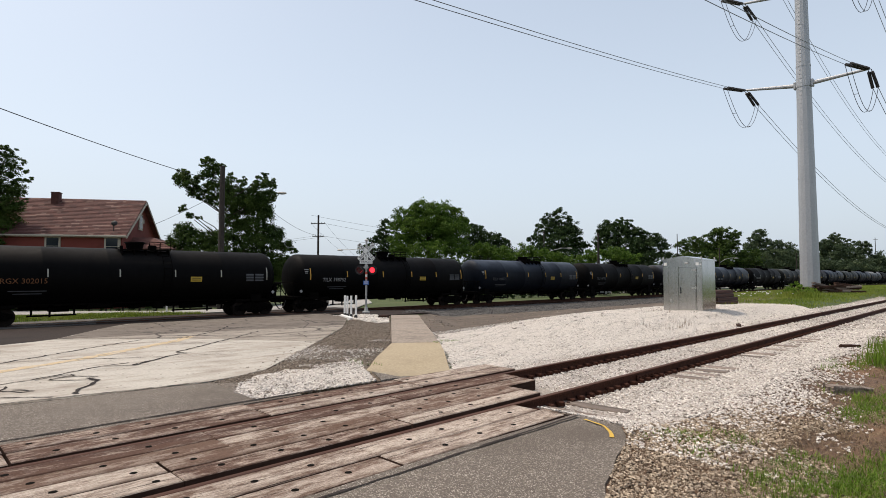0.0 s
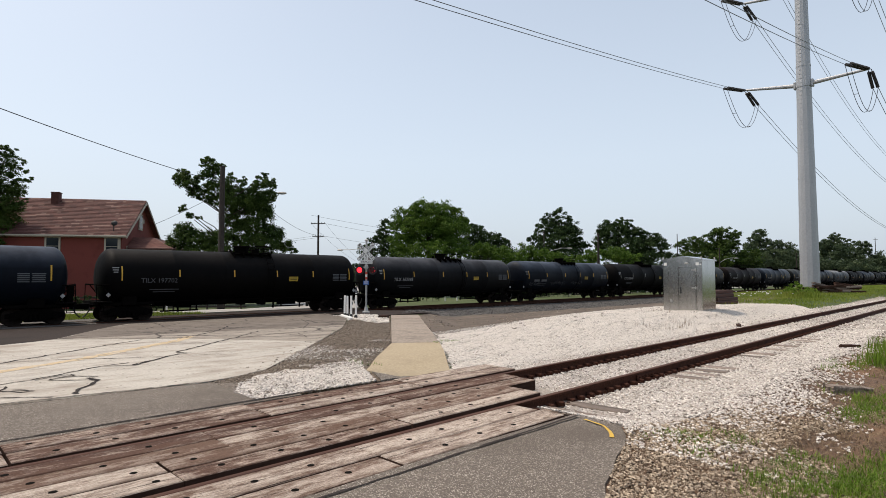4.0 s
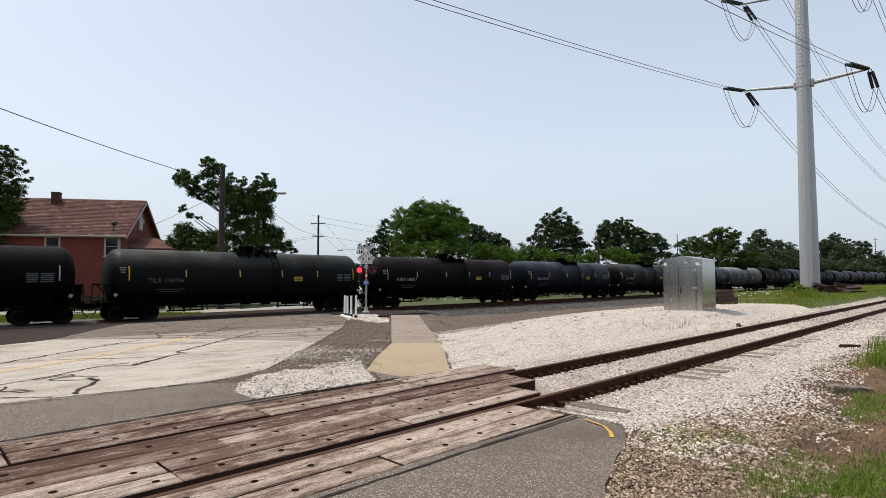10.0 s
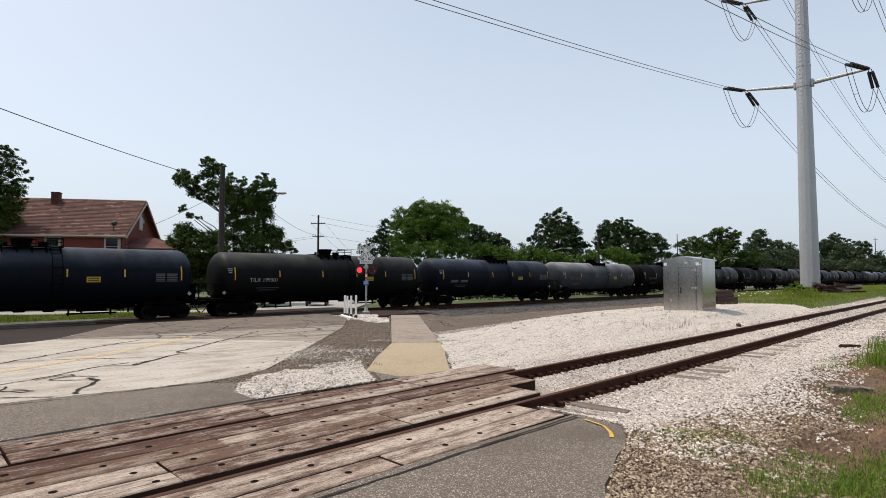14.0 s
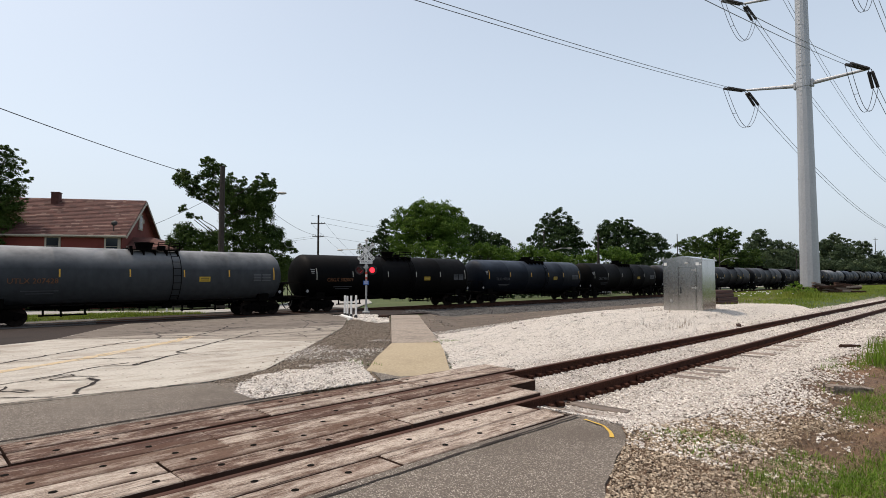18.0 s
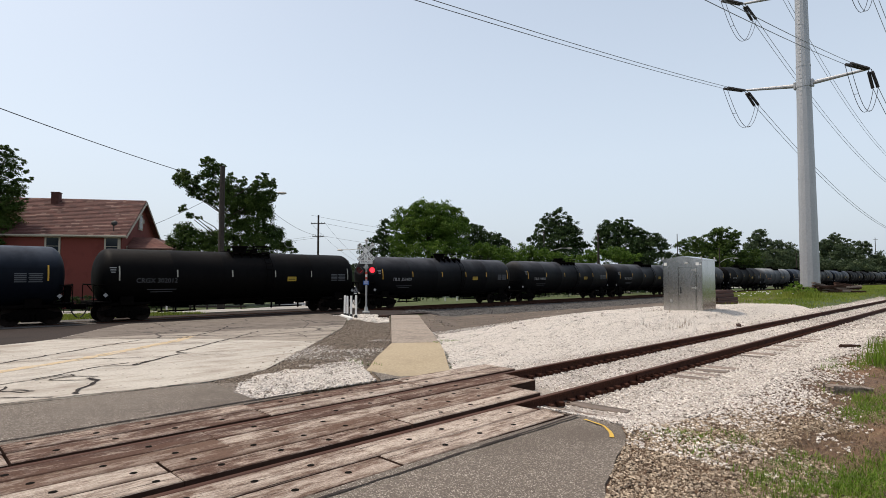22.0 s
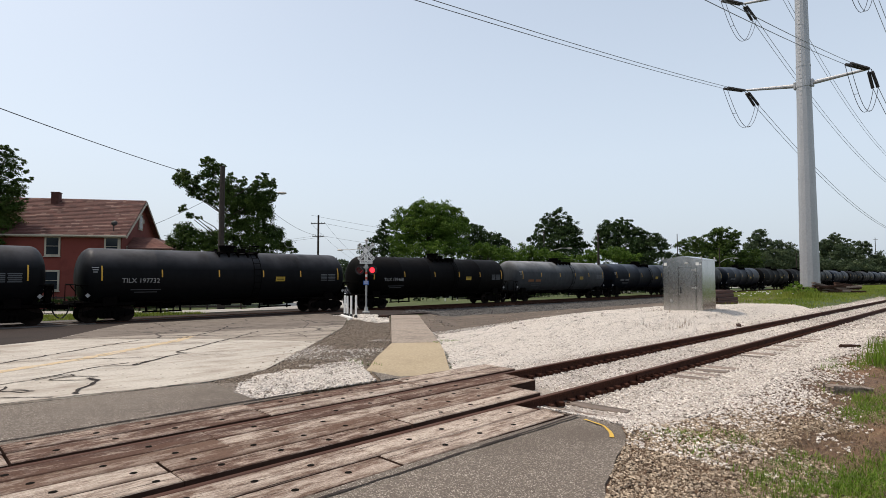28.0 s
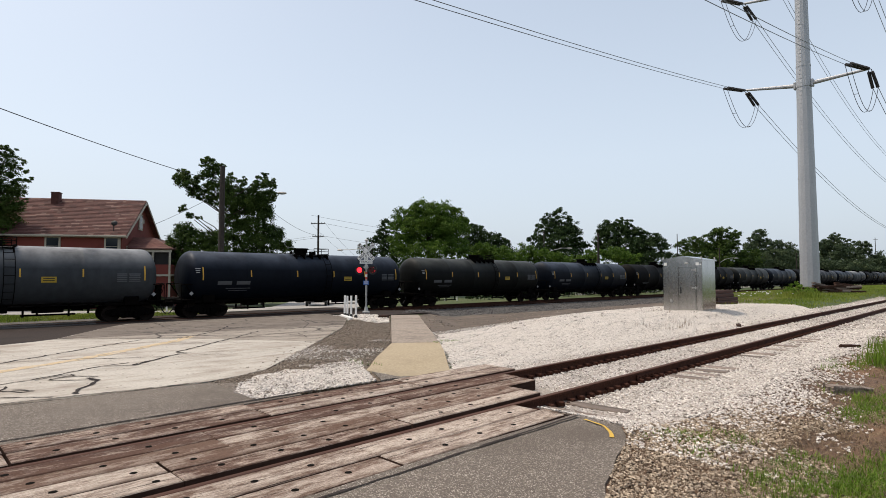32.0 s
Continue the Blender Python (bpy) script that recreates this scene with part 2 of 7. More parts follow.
M_BLACKWIRE = plain("black cable", (0.03, 0.03, 0.033), 0.6)
M_WHITE = plain("white paint", (0.78, 0.77, 0.74), 0.6, amount=0.08)
M_BLACK = plain("black paint", (0.009, 0.009, 0.009), 0.6)
M_BLUE = plain("blue sign paint", (0.04, 0.13, 0.42), 0.5)
M_MAST = plain("silver mast paint", (0.42, 0.41, 0.39), 0.5, 0.4)
M_REDTAPE = plain("red reflective tape", (0.5, 0.07, 0.04), 0.5)
M_LENS = plain("dark red lens", (0.06, 0.006, 0.006), 0.18)
M_LIT = glowing("lit red lens", (1.0, 0.02, 0.035), 2.6)
M_BRICK = rough_surface("red brick wall", (0.15, 0.03, 0.022), (0.20, 0.045, 0.032), 60, 0.8, 0.9, bump=0.2, stain=(0.11, 0.022, 0.016))
M_CHIMNEY = rough_surface("sooty dark brick", (0.075, 0.026, 0.02), (0.12, 0.045, 0.034), 40, 2, 0.9, bump=0.2)
M_SHINGLE = rough_surface("faded red roof shingle", (0.06, 0.02, 0.016), (0.19, 0.078, 0.06), 3.4, 0.42, 0.95, bump=0.3, stain=(0.25, 0.135, 0.105), stretch=(0.8, 3.2, 1.8), spread=0.12)
M_PORCH_SHADE = plain("dark porch interior", (0.018, 0.016, 0.015), 0.9)
M_TRIM = plain("cream trim paint", (0.40, 0.355, 0.28), 0.6)
M_SHINGLE_DARK = plain("dark porch roof", (0.11, 0.05, 0.04), 0.9, grain=8)
M_POLEWOOD = rough_surface("dark pole wood", (0.026, 0.019, 0.015), (0.055, 0.042, 0.033), 8, 1, 0.9, stretch=(3, 3, 0.3))
M_BARK = rough_surface("tree bark", (0.04, 0.03, 0.022), (0.09, 0.07, 0.052), 9, 1.4, 0.95, bump=0.8, dist=0.03)
M_ROAD = rough_surface("pale far road", (0.30, 0.28, 0.255), (0.40, 0.38, 0.35), 8, 0.3, 0.9, stain=(0.25, 0.23, 0.21))
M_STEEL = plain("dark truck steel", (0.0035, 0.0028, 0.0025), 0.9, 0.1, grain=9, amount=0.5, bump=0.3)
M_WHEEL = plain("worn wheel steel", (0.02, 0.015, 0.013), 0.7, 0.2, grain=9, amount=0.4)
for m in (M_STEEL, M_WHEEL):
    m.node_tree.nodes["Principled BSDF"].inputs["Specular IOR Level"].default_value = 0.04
M_TAPE = plain("yellow reflective tape", (0.60, 0.34, 0.025), 0.5, amount=0.15)
M_TAPE_WHITE = plain("pale reflective tape", (0.34, 0.33, 0.28), 0.5, amount=0.15)
M_LETTER = plain("white stencil paint", (0.3, 0.3, 0.295), 0.6, amount=0.1)
M_LETTER_OLD = plain("faded stencil paint", (0.07, 0.075, 0.082), 0.6, amount=0.2)
M_ORANGE = plain("orange stencil paint", (0.16, 0.06, 0.016), 0.6, amount=0.2)
M_PANEL = plain("yellow panel", (0.42, 0.28, 0.02), 0.6, amount=0.15)
M_CAR_BLACK = plain("black car paint", (0.02, 0.022, 0.026), 0.2)
M_CAR_SILVER = plain("silver car paint", (0.4, 0.41, 0.42), 0.3, 0.5)
M_TYRE = plain("tyre rubber", (0.02, 0.02, 0.02), 0.85)


def glass(name):
    m, nt, b = material(name, 0.06)
    b.inputs["Base Color"].default_value = (0.02, 0.025, 0.03, 1)
    b.inputs["Specular IOR Level"].default_value = 0.3
    return m


M_GLASS = glass("dark window glass")


def loose(name, dark, light, odd, rough=0.9):
    """Loose lumps, each with a shade of its own."""
    m, nt, b = material(name, rough)
    geo = nt.nodes.new("ShaderNodeNewGeometry")
    co = coords(nt)
    r = geo.outputs["Random Per Island"]
    col = mixed(nt, r, dark, light)
    col = mixed(nt, ramp(nt, r, 0.13, 0.06), col, odd)
    f = noise_of(nt, co, 40, 4)
    col = mixed(nt, ramp(nt, f, 0.35, 0.8), col, tuple(0.6 * v for v in dark))
    nt.links.new(col, b.inputs["Base Color"])
    bumped(nt, b, f, 0.4, 0.006)
    return m


M_LUMP_WHITE = loose("white limestone lumps", (0.56, 0.49, 0.425), (0.95, 0.885, 0.805), (0.10, 0.078, 0.062))
M_LUMP_PAD = loose("pale limestone lumps", (0.56, 0.50, 0.435), (0.94, 0.89, 0.82), (0.10, 0.08, 0.064))
M_LUMP_MIXED = loose("mixed gravel lumps", (0.095, 0.07, 0.05), (0.56, 0.465, 0.365), (0.035, 0.027, 0.02))
M_LUMP_TAN = loose("tan limestone lumps", (0.15, 0.098, 0.056), (0.76, 0.62, 0.46), (0.045, 0.03, 0.02))
M_SHINGLES = loose("faded red shingles", (0.06, 0.02, 0.016), (0.15, 0.06, 0.046), (0.24, 0.14, 0.11))
M_LUMP_GREY = loose("grey ballast lumps", (0.06, 0.055, 0.05), (0.25, 0.235, 0.22), (0.03, 0.026, 0.023))
M_STALK = loose("dry grass stalks", (0.15, 0.092, 0.048), (0.36, 0.26, 0.145), (0.07, 0.045, 0.028), 0.8)


def leafy(name, dark, light, yellow):
    m, nt, b = material(name, 0.6)
    b.inputs["Specular IOR Level"].default_value = 0.18
    geo = nt.nodes.new("ShaderNodeNewGeometry")
    co = coords(nt)
    col = mixed(nt, geo.outputs["Random Per Island"], dark, light)
    col = mixed(nt, ramp(nt, noise_of(nt, co, 0.35, 3), 0.45, 0.75), col, yellow)
    nt.links.new(col, b.inputs["Base Color"])
    tr = nt.nodes.new("ShaderNodeBsdfTranslucent")
    nt.links.new(col, tr.inputs[0])
    mx = nt.nodes.new("ShaderNodeMixShader")
    mx.inputs[0].default_value = 0.3
    nt.links.new(b.outputs[0], mx.inputs[1])
    nt.links.new(tr.outputs[0], mx.inputs[2])
    nt.links.new(mx.outputs[0], nt.nodes["Material Output"].inputs[0])
    return m


M_BLADE = leafy("green grass blades", (0.06, 0.115, 0.01), (0.18, 0.30, 0.03), (0.21, 0.27, 0.04))
M_BLADE_DULL = leafy("grass strip blades", (0.08, 0.125, 0.014), (0.24, 0.31, 0.04), (0.30, 0.31, 0.06))
M_LEAF = leafy("maple leaves", (0.022, 0.044, 0.009), (0.066, 0.112, 0.02), (0.09, 0.132, 0.024))
M_LEAF_DARK = leafy("dark leaves", (0.017, 0.035, 0.011), (0.042, 0.074, 0.02), (0.05, 0.082, 0.02))
M_LEAF_BRIGHT = leafy("bright leaves", (0.038, 0.078, 0.01), (0.095, 0.17, 0.02), (0.115, 0.185, 0.024))
# distance haze is mixed into these paler, greyer leaf colours
M_LEAF_HAZE = leafy("leaves with painted haze", (0.042, 0.064, 0.034), (0.082, 0.115, 0.056), (0.095, 0.125, 0.056))
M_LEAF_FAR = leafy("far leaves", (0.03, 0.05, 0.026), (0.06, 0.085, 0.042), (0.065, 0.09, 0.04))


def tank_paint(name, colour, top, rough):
    """Tank paint with drips and its own shade; skylight is painted in on top."""
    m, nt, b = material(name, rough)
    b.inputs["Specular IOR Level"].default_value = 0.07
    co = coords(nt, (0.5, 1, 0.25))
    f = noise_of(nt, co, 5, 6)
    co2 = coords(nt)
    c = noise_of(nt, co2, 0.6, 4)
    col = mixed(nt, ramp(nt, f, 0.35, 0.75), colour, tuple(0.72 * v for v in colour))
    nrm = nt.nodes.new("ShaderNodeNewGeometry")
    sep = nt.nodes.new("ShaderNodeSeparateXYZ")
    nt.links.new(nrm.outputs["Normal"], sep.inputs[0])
    # upward faces take the top colour, as if lit by the sky
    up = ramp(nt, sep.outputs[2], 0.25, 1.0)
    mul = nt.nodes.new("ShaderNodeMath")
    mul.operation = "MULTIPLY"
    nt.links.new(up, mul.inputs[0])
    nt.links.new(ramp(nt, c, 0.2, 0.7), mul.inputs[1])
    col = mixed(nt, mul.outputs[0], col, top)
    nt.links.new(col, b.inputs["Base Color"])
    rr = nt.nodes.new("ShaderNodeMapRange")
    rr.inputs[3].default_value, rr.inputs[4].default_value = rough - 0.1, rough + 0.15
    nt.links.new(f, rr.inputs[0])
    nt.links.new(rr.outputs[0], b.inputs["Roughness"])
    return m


# second colour of each: its upper side as the sky brightens it
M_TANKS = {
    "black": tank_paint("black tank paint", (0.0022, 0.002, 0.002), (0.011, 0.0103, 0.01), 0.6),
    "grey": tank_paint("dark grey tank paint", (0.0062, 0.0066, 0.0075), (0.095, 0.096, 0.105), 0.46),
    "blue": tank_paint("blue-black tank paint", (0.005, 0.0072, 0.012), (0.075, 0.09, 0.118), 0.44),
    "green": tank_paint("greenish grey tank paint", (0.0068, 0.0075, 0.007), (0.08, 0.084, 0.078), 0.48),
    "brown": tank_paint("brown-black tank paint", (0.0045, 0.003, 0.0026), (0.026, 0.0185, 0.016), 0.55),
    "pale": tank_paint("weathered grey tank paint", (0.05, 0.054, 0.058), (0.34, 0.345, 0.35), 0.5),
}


# ---- mesh helpers ----
def mesh_ob(name, bm, mat, parent=None, label="", smooth=False):
    me = bpy.data.meshes.new(name)
    bm.to_mesh(me)
    bm.free()
    if smooth:
        me.polygons.foreach_set("use_smooth", [True] * len(me.polygons))
    for m in (mat if isinstance(mat, (list, tuple)) else [mat]):
        me.materials.append(m)
    ob = new(name, me)
    ob.parent = parent
    if label:
        ob["label"] = label
    return ob


def part(name, bm, mat, parent, label="", smooth=False):
    return mesh_ob(name, bm, mat, parent, label, smooth)


def share(name, me, parent, m, label=""):
    ob = new(name, me)
    ob.parent = parent
    ob.matrix_basis = m
    if label:
        ob["label"] = label
    return ob


def thing(name, m, label, category, group="", kind=""):
    ob = new(name)
    ob.empty_display_size = 0.2
    ob.matrix_basis = m
    return tagged(ob, label, category, group, kind)


def arrays_ob(name, verts, faces, mat, parent=None, smooth=False):
    me = bpy.data.meshes.new(name)
    me.from_pydata(verts.tolist() if hasattr(verts, "tolist") else verts, [], faces.tolist() if hasattr(faces, "tolist") else faces)
    for m in (mat if isinstance(mat, (list, tuple)) else [mat]):
        me.materials.append(m)
    if smooth:
        me.polygons.foreach_set("use_smooth", [True] * len(me.polygons))
    ob = new(name, me)
    ob.parent = parent
    return ob


def add_box(bm, cx, cy, cz, sx, sy, sz, bevel=0.0, rot=None):
    r = bmesh.ops.create_cube(bm, size=1.0)
    vs = r["verts"]
    bmesh.ops.scale(bm, vec=(sx, sy, sz), verts=vs)
    if bevel:
        es = list({e for v in vs for e in v.link_edges})
        out = bmesh.ops.bevel(bm, geom=es, offset=bevel, segments=1, affect="EDGES", profile=0.5)
        vs = list({v for f in out["faces"] for v in f.verts} | {v for v in vs if v.is_valid})
    if rot:
        bmesh.ops.rotate(bm, cent=(0, 0, 0), matrix=Euler([radians(a) for a in rot]).to_matrix(), verts=vs)
    bmesh.ops.translate(bm, vec=(cx, cy, cz), verts=vs)
    return vs


def box(*args, **kw):
    bm = bmesh.new()
    add_box(bm, *args, **kw)
    return bm


def add_rod(bm, a, b, r, r2=None, seg=10):
    a, b = Vector(a), Vector(b)
    d = b - a
    m = Matrix.Translation((a + b) / 2) @ d.to_track_quat("Z", "Y").to_matrix().to_4x4()
    bmesh.ops.create_cone(bm, cap_ends=True, segments=seg, radius1=r, radius2=r if r2 is None else r2, depth=d.length, matrix=m)


def rod(*args, **kw):
    bm = bmesh.new()
    add_rod(bm, *args, **kw)
    return bm


def add_path(bm, pts, r, seg=6):
    for a, b in zip(pts[:-1], pts[1:]):
        add_rod(bm, a, b, r, seg=seg)


def smooth(v, a, b):
    v = min(1.0, max(0.0, (v - a) / (b - a)))
    return v * v * (3 - 2 * v)


# ---- the lie of the land ----
LEAN = 0.0215  # the siding slowly nears the main track


def siding_y(x):
    return 5.2 + LEAN * x


def land(x, y):
    z = 0.0 if y < 7.5 else max(-0.95, -0.0345 * (y - 7.5))
    off = y - siding_y(x)
    # falls away faster on the far side of the pavement
    z += (min(z, -0.17 - 0.84 * smooth(y, 12.5, 19.5)) - z) * smooth(x - (9.98 + 0.81 * (y - 10.6)), 0.3, 3.0) * smooth(y, 11.0, 13.0)
    # ballast bed lower than the rails, away from the crossing
    bed = smooth(x, 5.5, 6.4)
    z -= 0.17 * bed * smooth(off, -3.2, -1.2) * (1 - smooth(off, 2.2, 4.0))
    # gravel pad round the cabinet
    pad = smooth(x, 10, 22) * (1 - smooth(x, 30, 40)) * smooth(off, 1.4, 3.4) * (1 - smooth(y, 12.4, 15.5))
    z += pad * (0.25 + 0.0345 * max(0.0, y - 11))
    # grassy level round the steel pole, then down to the main track
    far = smooth(x, 30, 38) * smooth(0.45 * x - y, 0.0, 3.0)
    level = 0.06 - 1.06 * smooth(y, 19, 25)
    z += (level - z) * smooth(off, 1.5, 3.4) * far
    # the main line lies in a shallow cut, its rails above the ballast
    z -= 0.2 * smooth(x, 25, 29) * smooth(y, 26, 33.5) * (1 - smooth(y, 40, 44))
    z -= 0.24 * (1 - smooth(x, -14, -6)) * smooth(y, 28, 33)
    if y > 43:
        z += -0.12 * smooth(y, 43, 47)
    z -= 0.05 * smooth(x, 6, 11) * (1 - smooth(off, -4.0, -1.6))
    return z


def loft(name, left, right, mat, lift=0.006, n=24, m=8, ragged=0.0, rough=0.0, label="", kind="structure", category="", skirt=0.05, parent=None):
    """A sheet draped on the land between two edge lines."""
    def along(line, k):
        pts = [Vector(p) for p in line]
        ls = [0.0]
        for a, b in zip(pts[:-1], pts[1:]):
            ls.append(ls[-1] + (b - a).length)
        t = k * ls[-1]
        for i in range(len(pts) - 1):
            if t <= ls[i + 1] + 1e-9:
                return pts[i].lerp(pts[i + 1], (t - ls[i]) / max(1e-9, ls[i + 1] - ls[i]))
        return pts[-1]
    verts, faces = [], []
    for i in range(n + 1):
        a, b = along(left, i / n), along(right, i / n)
        for j in range(m + 1):
            p = a.lerp(b, j / m)
            x, y = p.x, p.y
            if ragged and (j in (0, m) or i in (0, n)):
                q = noise.noise_vector(Vector((x * 1.7, y * 1.7, 3.1))) + 0.6 * noise.noise_vector(Vector((x * 6, y * 6, 1.1)))
                x, y = x + q.x * ragged, y + q.y * ragged
            z = land(x, y) + lift
            if rough:
                z += rough * noise.noise(Vector((x * 3.1, y * 3.1, 7))) + 0.5 * rough * noise.noise(Vector((x * 9, y * 9, 2)))
            verts.append((x, y, z))
    w = m + 1
    for i in range(n):
        for j in range(m):
            faces.append((i * w + j, i * w + j + 1, (i + 1) * w + j + 1, (i + 1) * w + j))
    ring = [i * w for i in range(n + 1)] + [n * w + j for j in range(1, w)] + [i * w + m for i in range(n - 1, -1, -1)] + [j for j in range(m - 1, 0, -1)]
    base = len(verts)
    for v in ring:
        x, y, z = verts[v]
        verts.append((x, y, z - skirt))
    for k in range(len(ring)):
        k2 = (k + 1) % len(ring)
        faces.append((ring[k], ring[k2], base + k2, base + k))
    ob = arrays_ob(name, verts, faces, mat, parent)
    if parent is None:
        tagged(ob, label, category, "", kind)
    return ob


def strip(name, pts, width, mat, parent, lift=0.012, wild=1.0):
    """A narrow line on the ground along pts."""
    verts, faces = [], []
    ps = []
    for a, b in zip(pts[:-1], pts[1:]):
        a, b = Vector(a), Vector(b)
        k = max(2, int((b - a).length / 0.1))
        ps += [a.lerp(b, i / k) for i in range(k)]
    ps.append(Vector(pts[-1]))
    for i, p in enumerate(ps):
        d = (ps[min(i + 1, len(ps) - 1)] - ps[max(i - 1, 0)]).normalized()
        s = Vector((-d.y, d.x)) * width * (0.36 + 0.3 * noise.noise(Vector((p.x * 6, p.y * 6, 1))))
        jog = Vector((noise.noise(Vector((p.x * 3, p.y * 3, 5))), noise.noise(Vector((p.x * 3, p.y * 3, 9))))) * width * 1.1 * wild + wild * Vector((noise.noise(Vector((p.x * 9, p.y * 9, 5))), noise.noise(Vector((p.x * 9, p.y * 9, 3))))) * 0.03
        for q in (p + s + jog, p - s + jog):
            verts.append((q.x, q.y, land(q.x, q.y) + lift))
    for i in range(len(ps) - 1):
        faces.append((2 * i, 2 * i + 1, 2 * i + 3, 2 * i + 2))
    return arrays_ob(name, verts, faces, mat, parent)


# ---- ground ----
def build_ground():
    xs = np.concatenate([[-1500, -500, -200, -100, -60], np.arange(-40, 60, 1.0), np.arange(60, 130, 4), [130, 160, 200, 300, 500, 900, 2000]])
    ys = np.concatenate([[-800, -200, -60, -20], np.arange(-8, 50, 0.75), np.arange(50, 80, 5), [80, 110, 160, 300, 600, 1200, 2500]])
    verts = [(x, y, land(x, y) - (0.4 if -31 < x < 7 and 3.9 < y < 6.9 else 0.08)) for y in ys for x in xs]
    w = len(xs)
    faces = [(j * w + i, j * w + i + 1, (j + 1) * w + i + 1, (j + 1) * w + i) for j in range(len(ys) - 1) for i in range(w - 1)]
    tagged(arrays_ob("ground", verts, faces, M_TURF, smooth=True), "green turf ground reaching to the far trees", "ground", "", "structure")


build_ground()

# near apron, on which the timbers and the camera's side of the road lie
loft("road", [(-30, -4), (-30, 3.0)], [(1.6, -4), (2.9, 1.4), (3.7, 2.2), (4.4, 2.5), (5.25, 2.85), (5.6, 3.1), (5.68, 3.775)], M_ASPHALT, 0.009, 26, 20,
     ragged=0.04, label="worn grey asphalt road apron with crumbling edge", category="road")
loft("road", [(-30, 6.14), (3.9, 6.87)], [(-30, 9.28), (0.9, 9.22), (3.4, 8.85), (3.9, 8.3)], M_ASPHALT, 0.008, 40, 6,
     label="worn grey asphalt strip beside the crossing timbers", category="road")
CONC = loft("road", [(-24, 9.3), (-16, 15), (-4, 19.4), (2.0, 21.6), (3.5, 22.6), (5.1, 26.2), (6.75, 29.8), (8.2, 32.3)],
            [(0.9, 9.26), (3.5, 8.86), (4.7, 9.55), (8.25, 13.75), (12.2, 18.5), (17.2, 25.6), (20.0, 32.3)], M_CONCRETE, 0.012, 40, 18,
            label="pale cracked concrete road with tar-filled joints", category="road")
CROSSING = loft("road", [(-40, 30.6), (6, 32.0), (9, 32.0), (28.5, 31.2)], [(-40, 34.5), (6, 34.5), (9, 39.3), (27.0, 40.2)], M_ASPHALT_DARK, 0.004, 60, 10,
                label="dark asphalt over the main track crossing", category="road")
loft("ballast_bed", [(-90, 34.3), (7.2, 34.3)], [(-90, 38.9), (8.2, 38.9)], M_BALLAST, 0.02, 40, 6, ragged=0.12, rough=0.03,
     label="grey crushed stone ballast under the main line", category="gravel")
loft("road", [(-40, 10), (-10, 17), (3.4, 22.4), (8.0, 32.2)], [(-40, 32.4), (-15, 32.4), (-3, 32.4), (7.9, 32.5)], M_ASPHALT_DARK, 0.003, 30, 12,
     label="dark asphalt shoulder by the main track", category="road")
# worn grey-brown upper part of the concrete
loft("worn_patch", [(3.62, 22.75), (5.15, 26.2), (6.8, 29.8), (8.2, 32.0)], [(13.25, 19.95), (17.18, 25.6), (19.9, 32.0)], M_CONCRETE_WORN, 0.018, 20, 12, ragged=0.06, parent=CONC)
# less worn brownish part before it, over one slab
loft("worn_patch", [(6.4, 18.9), (3.6, 22.85)], [(8.3, 13.82), (12.25, 18.55), (13.25, 19.95)], M_CONCRETE_MID, 0.0155, 12, 14, ragged=0.1, parent=CONC)
# yellow centre line
for k in (0.0, 0.11):
    strip("centre_line", [(-3.5 - k, 10.1 + k), (1.29 - k, 13.4 + k), (2.84 - k, 14.6 + k), (4.6 - k, 16.45 + k), (6.07 - k, 18.05 + k), (7.0 - k, 19.6 + k)], 0.24, M_YELLOW, CONC, 0.017 + 0.01 * k, 0.5)
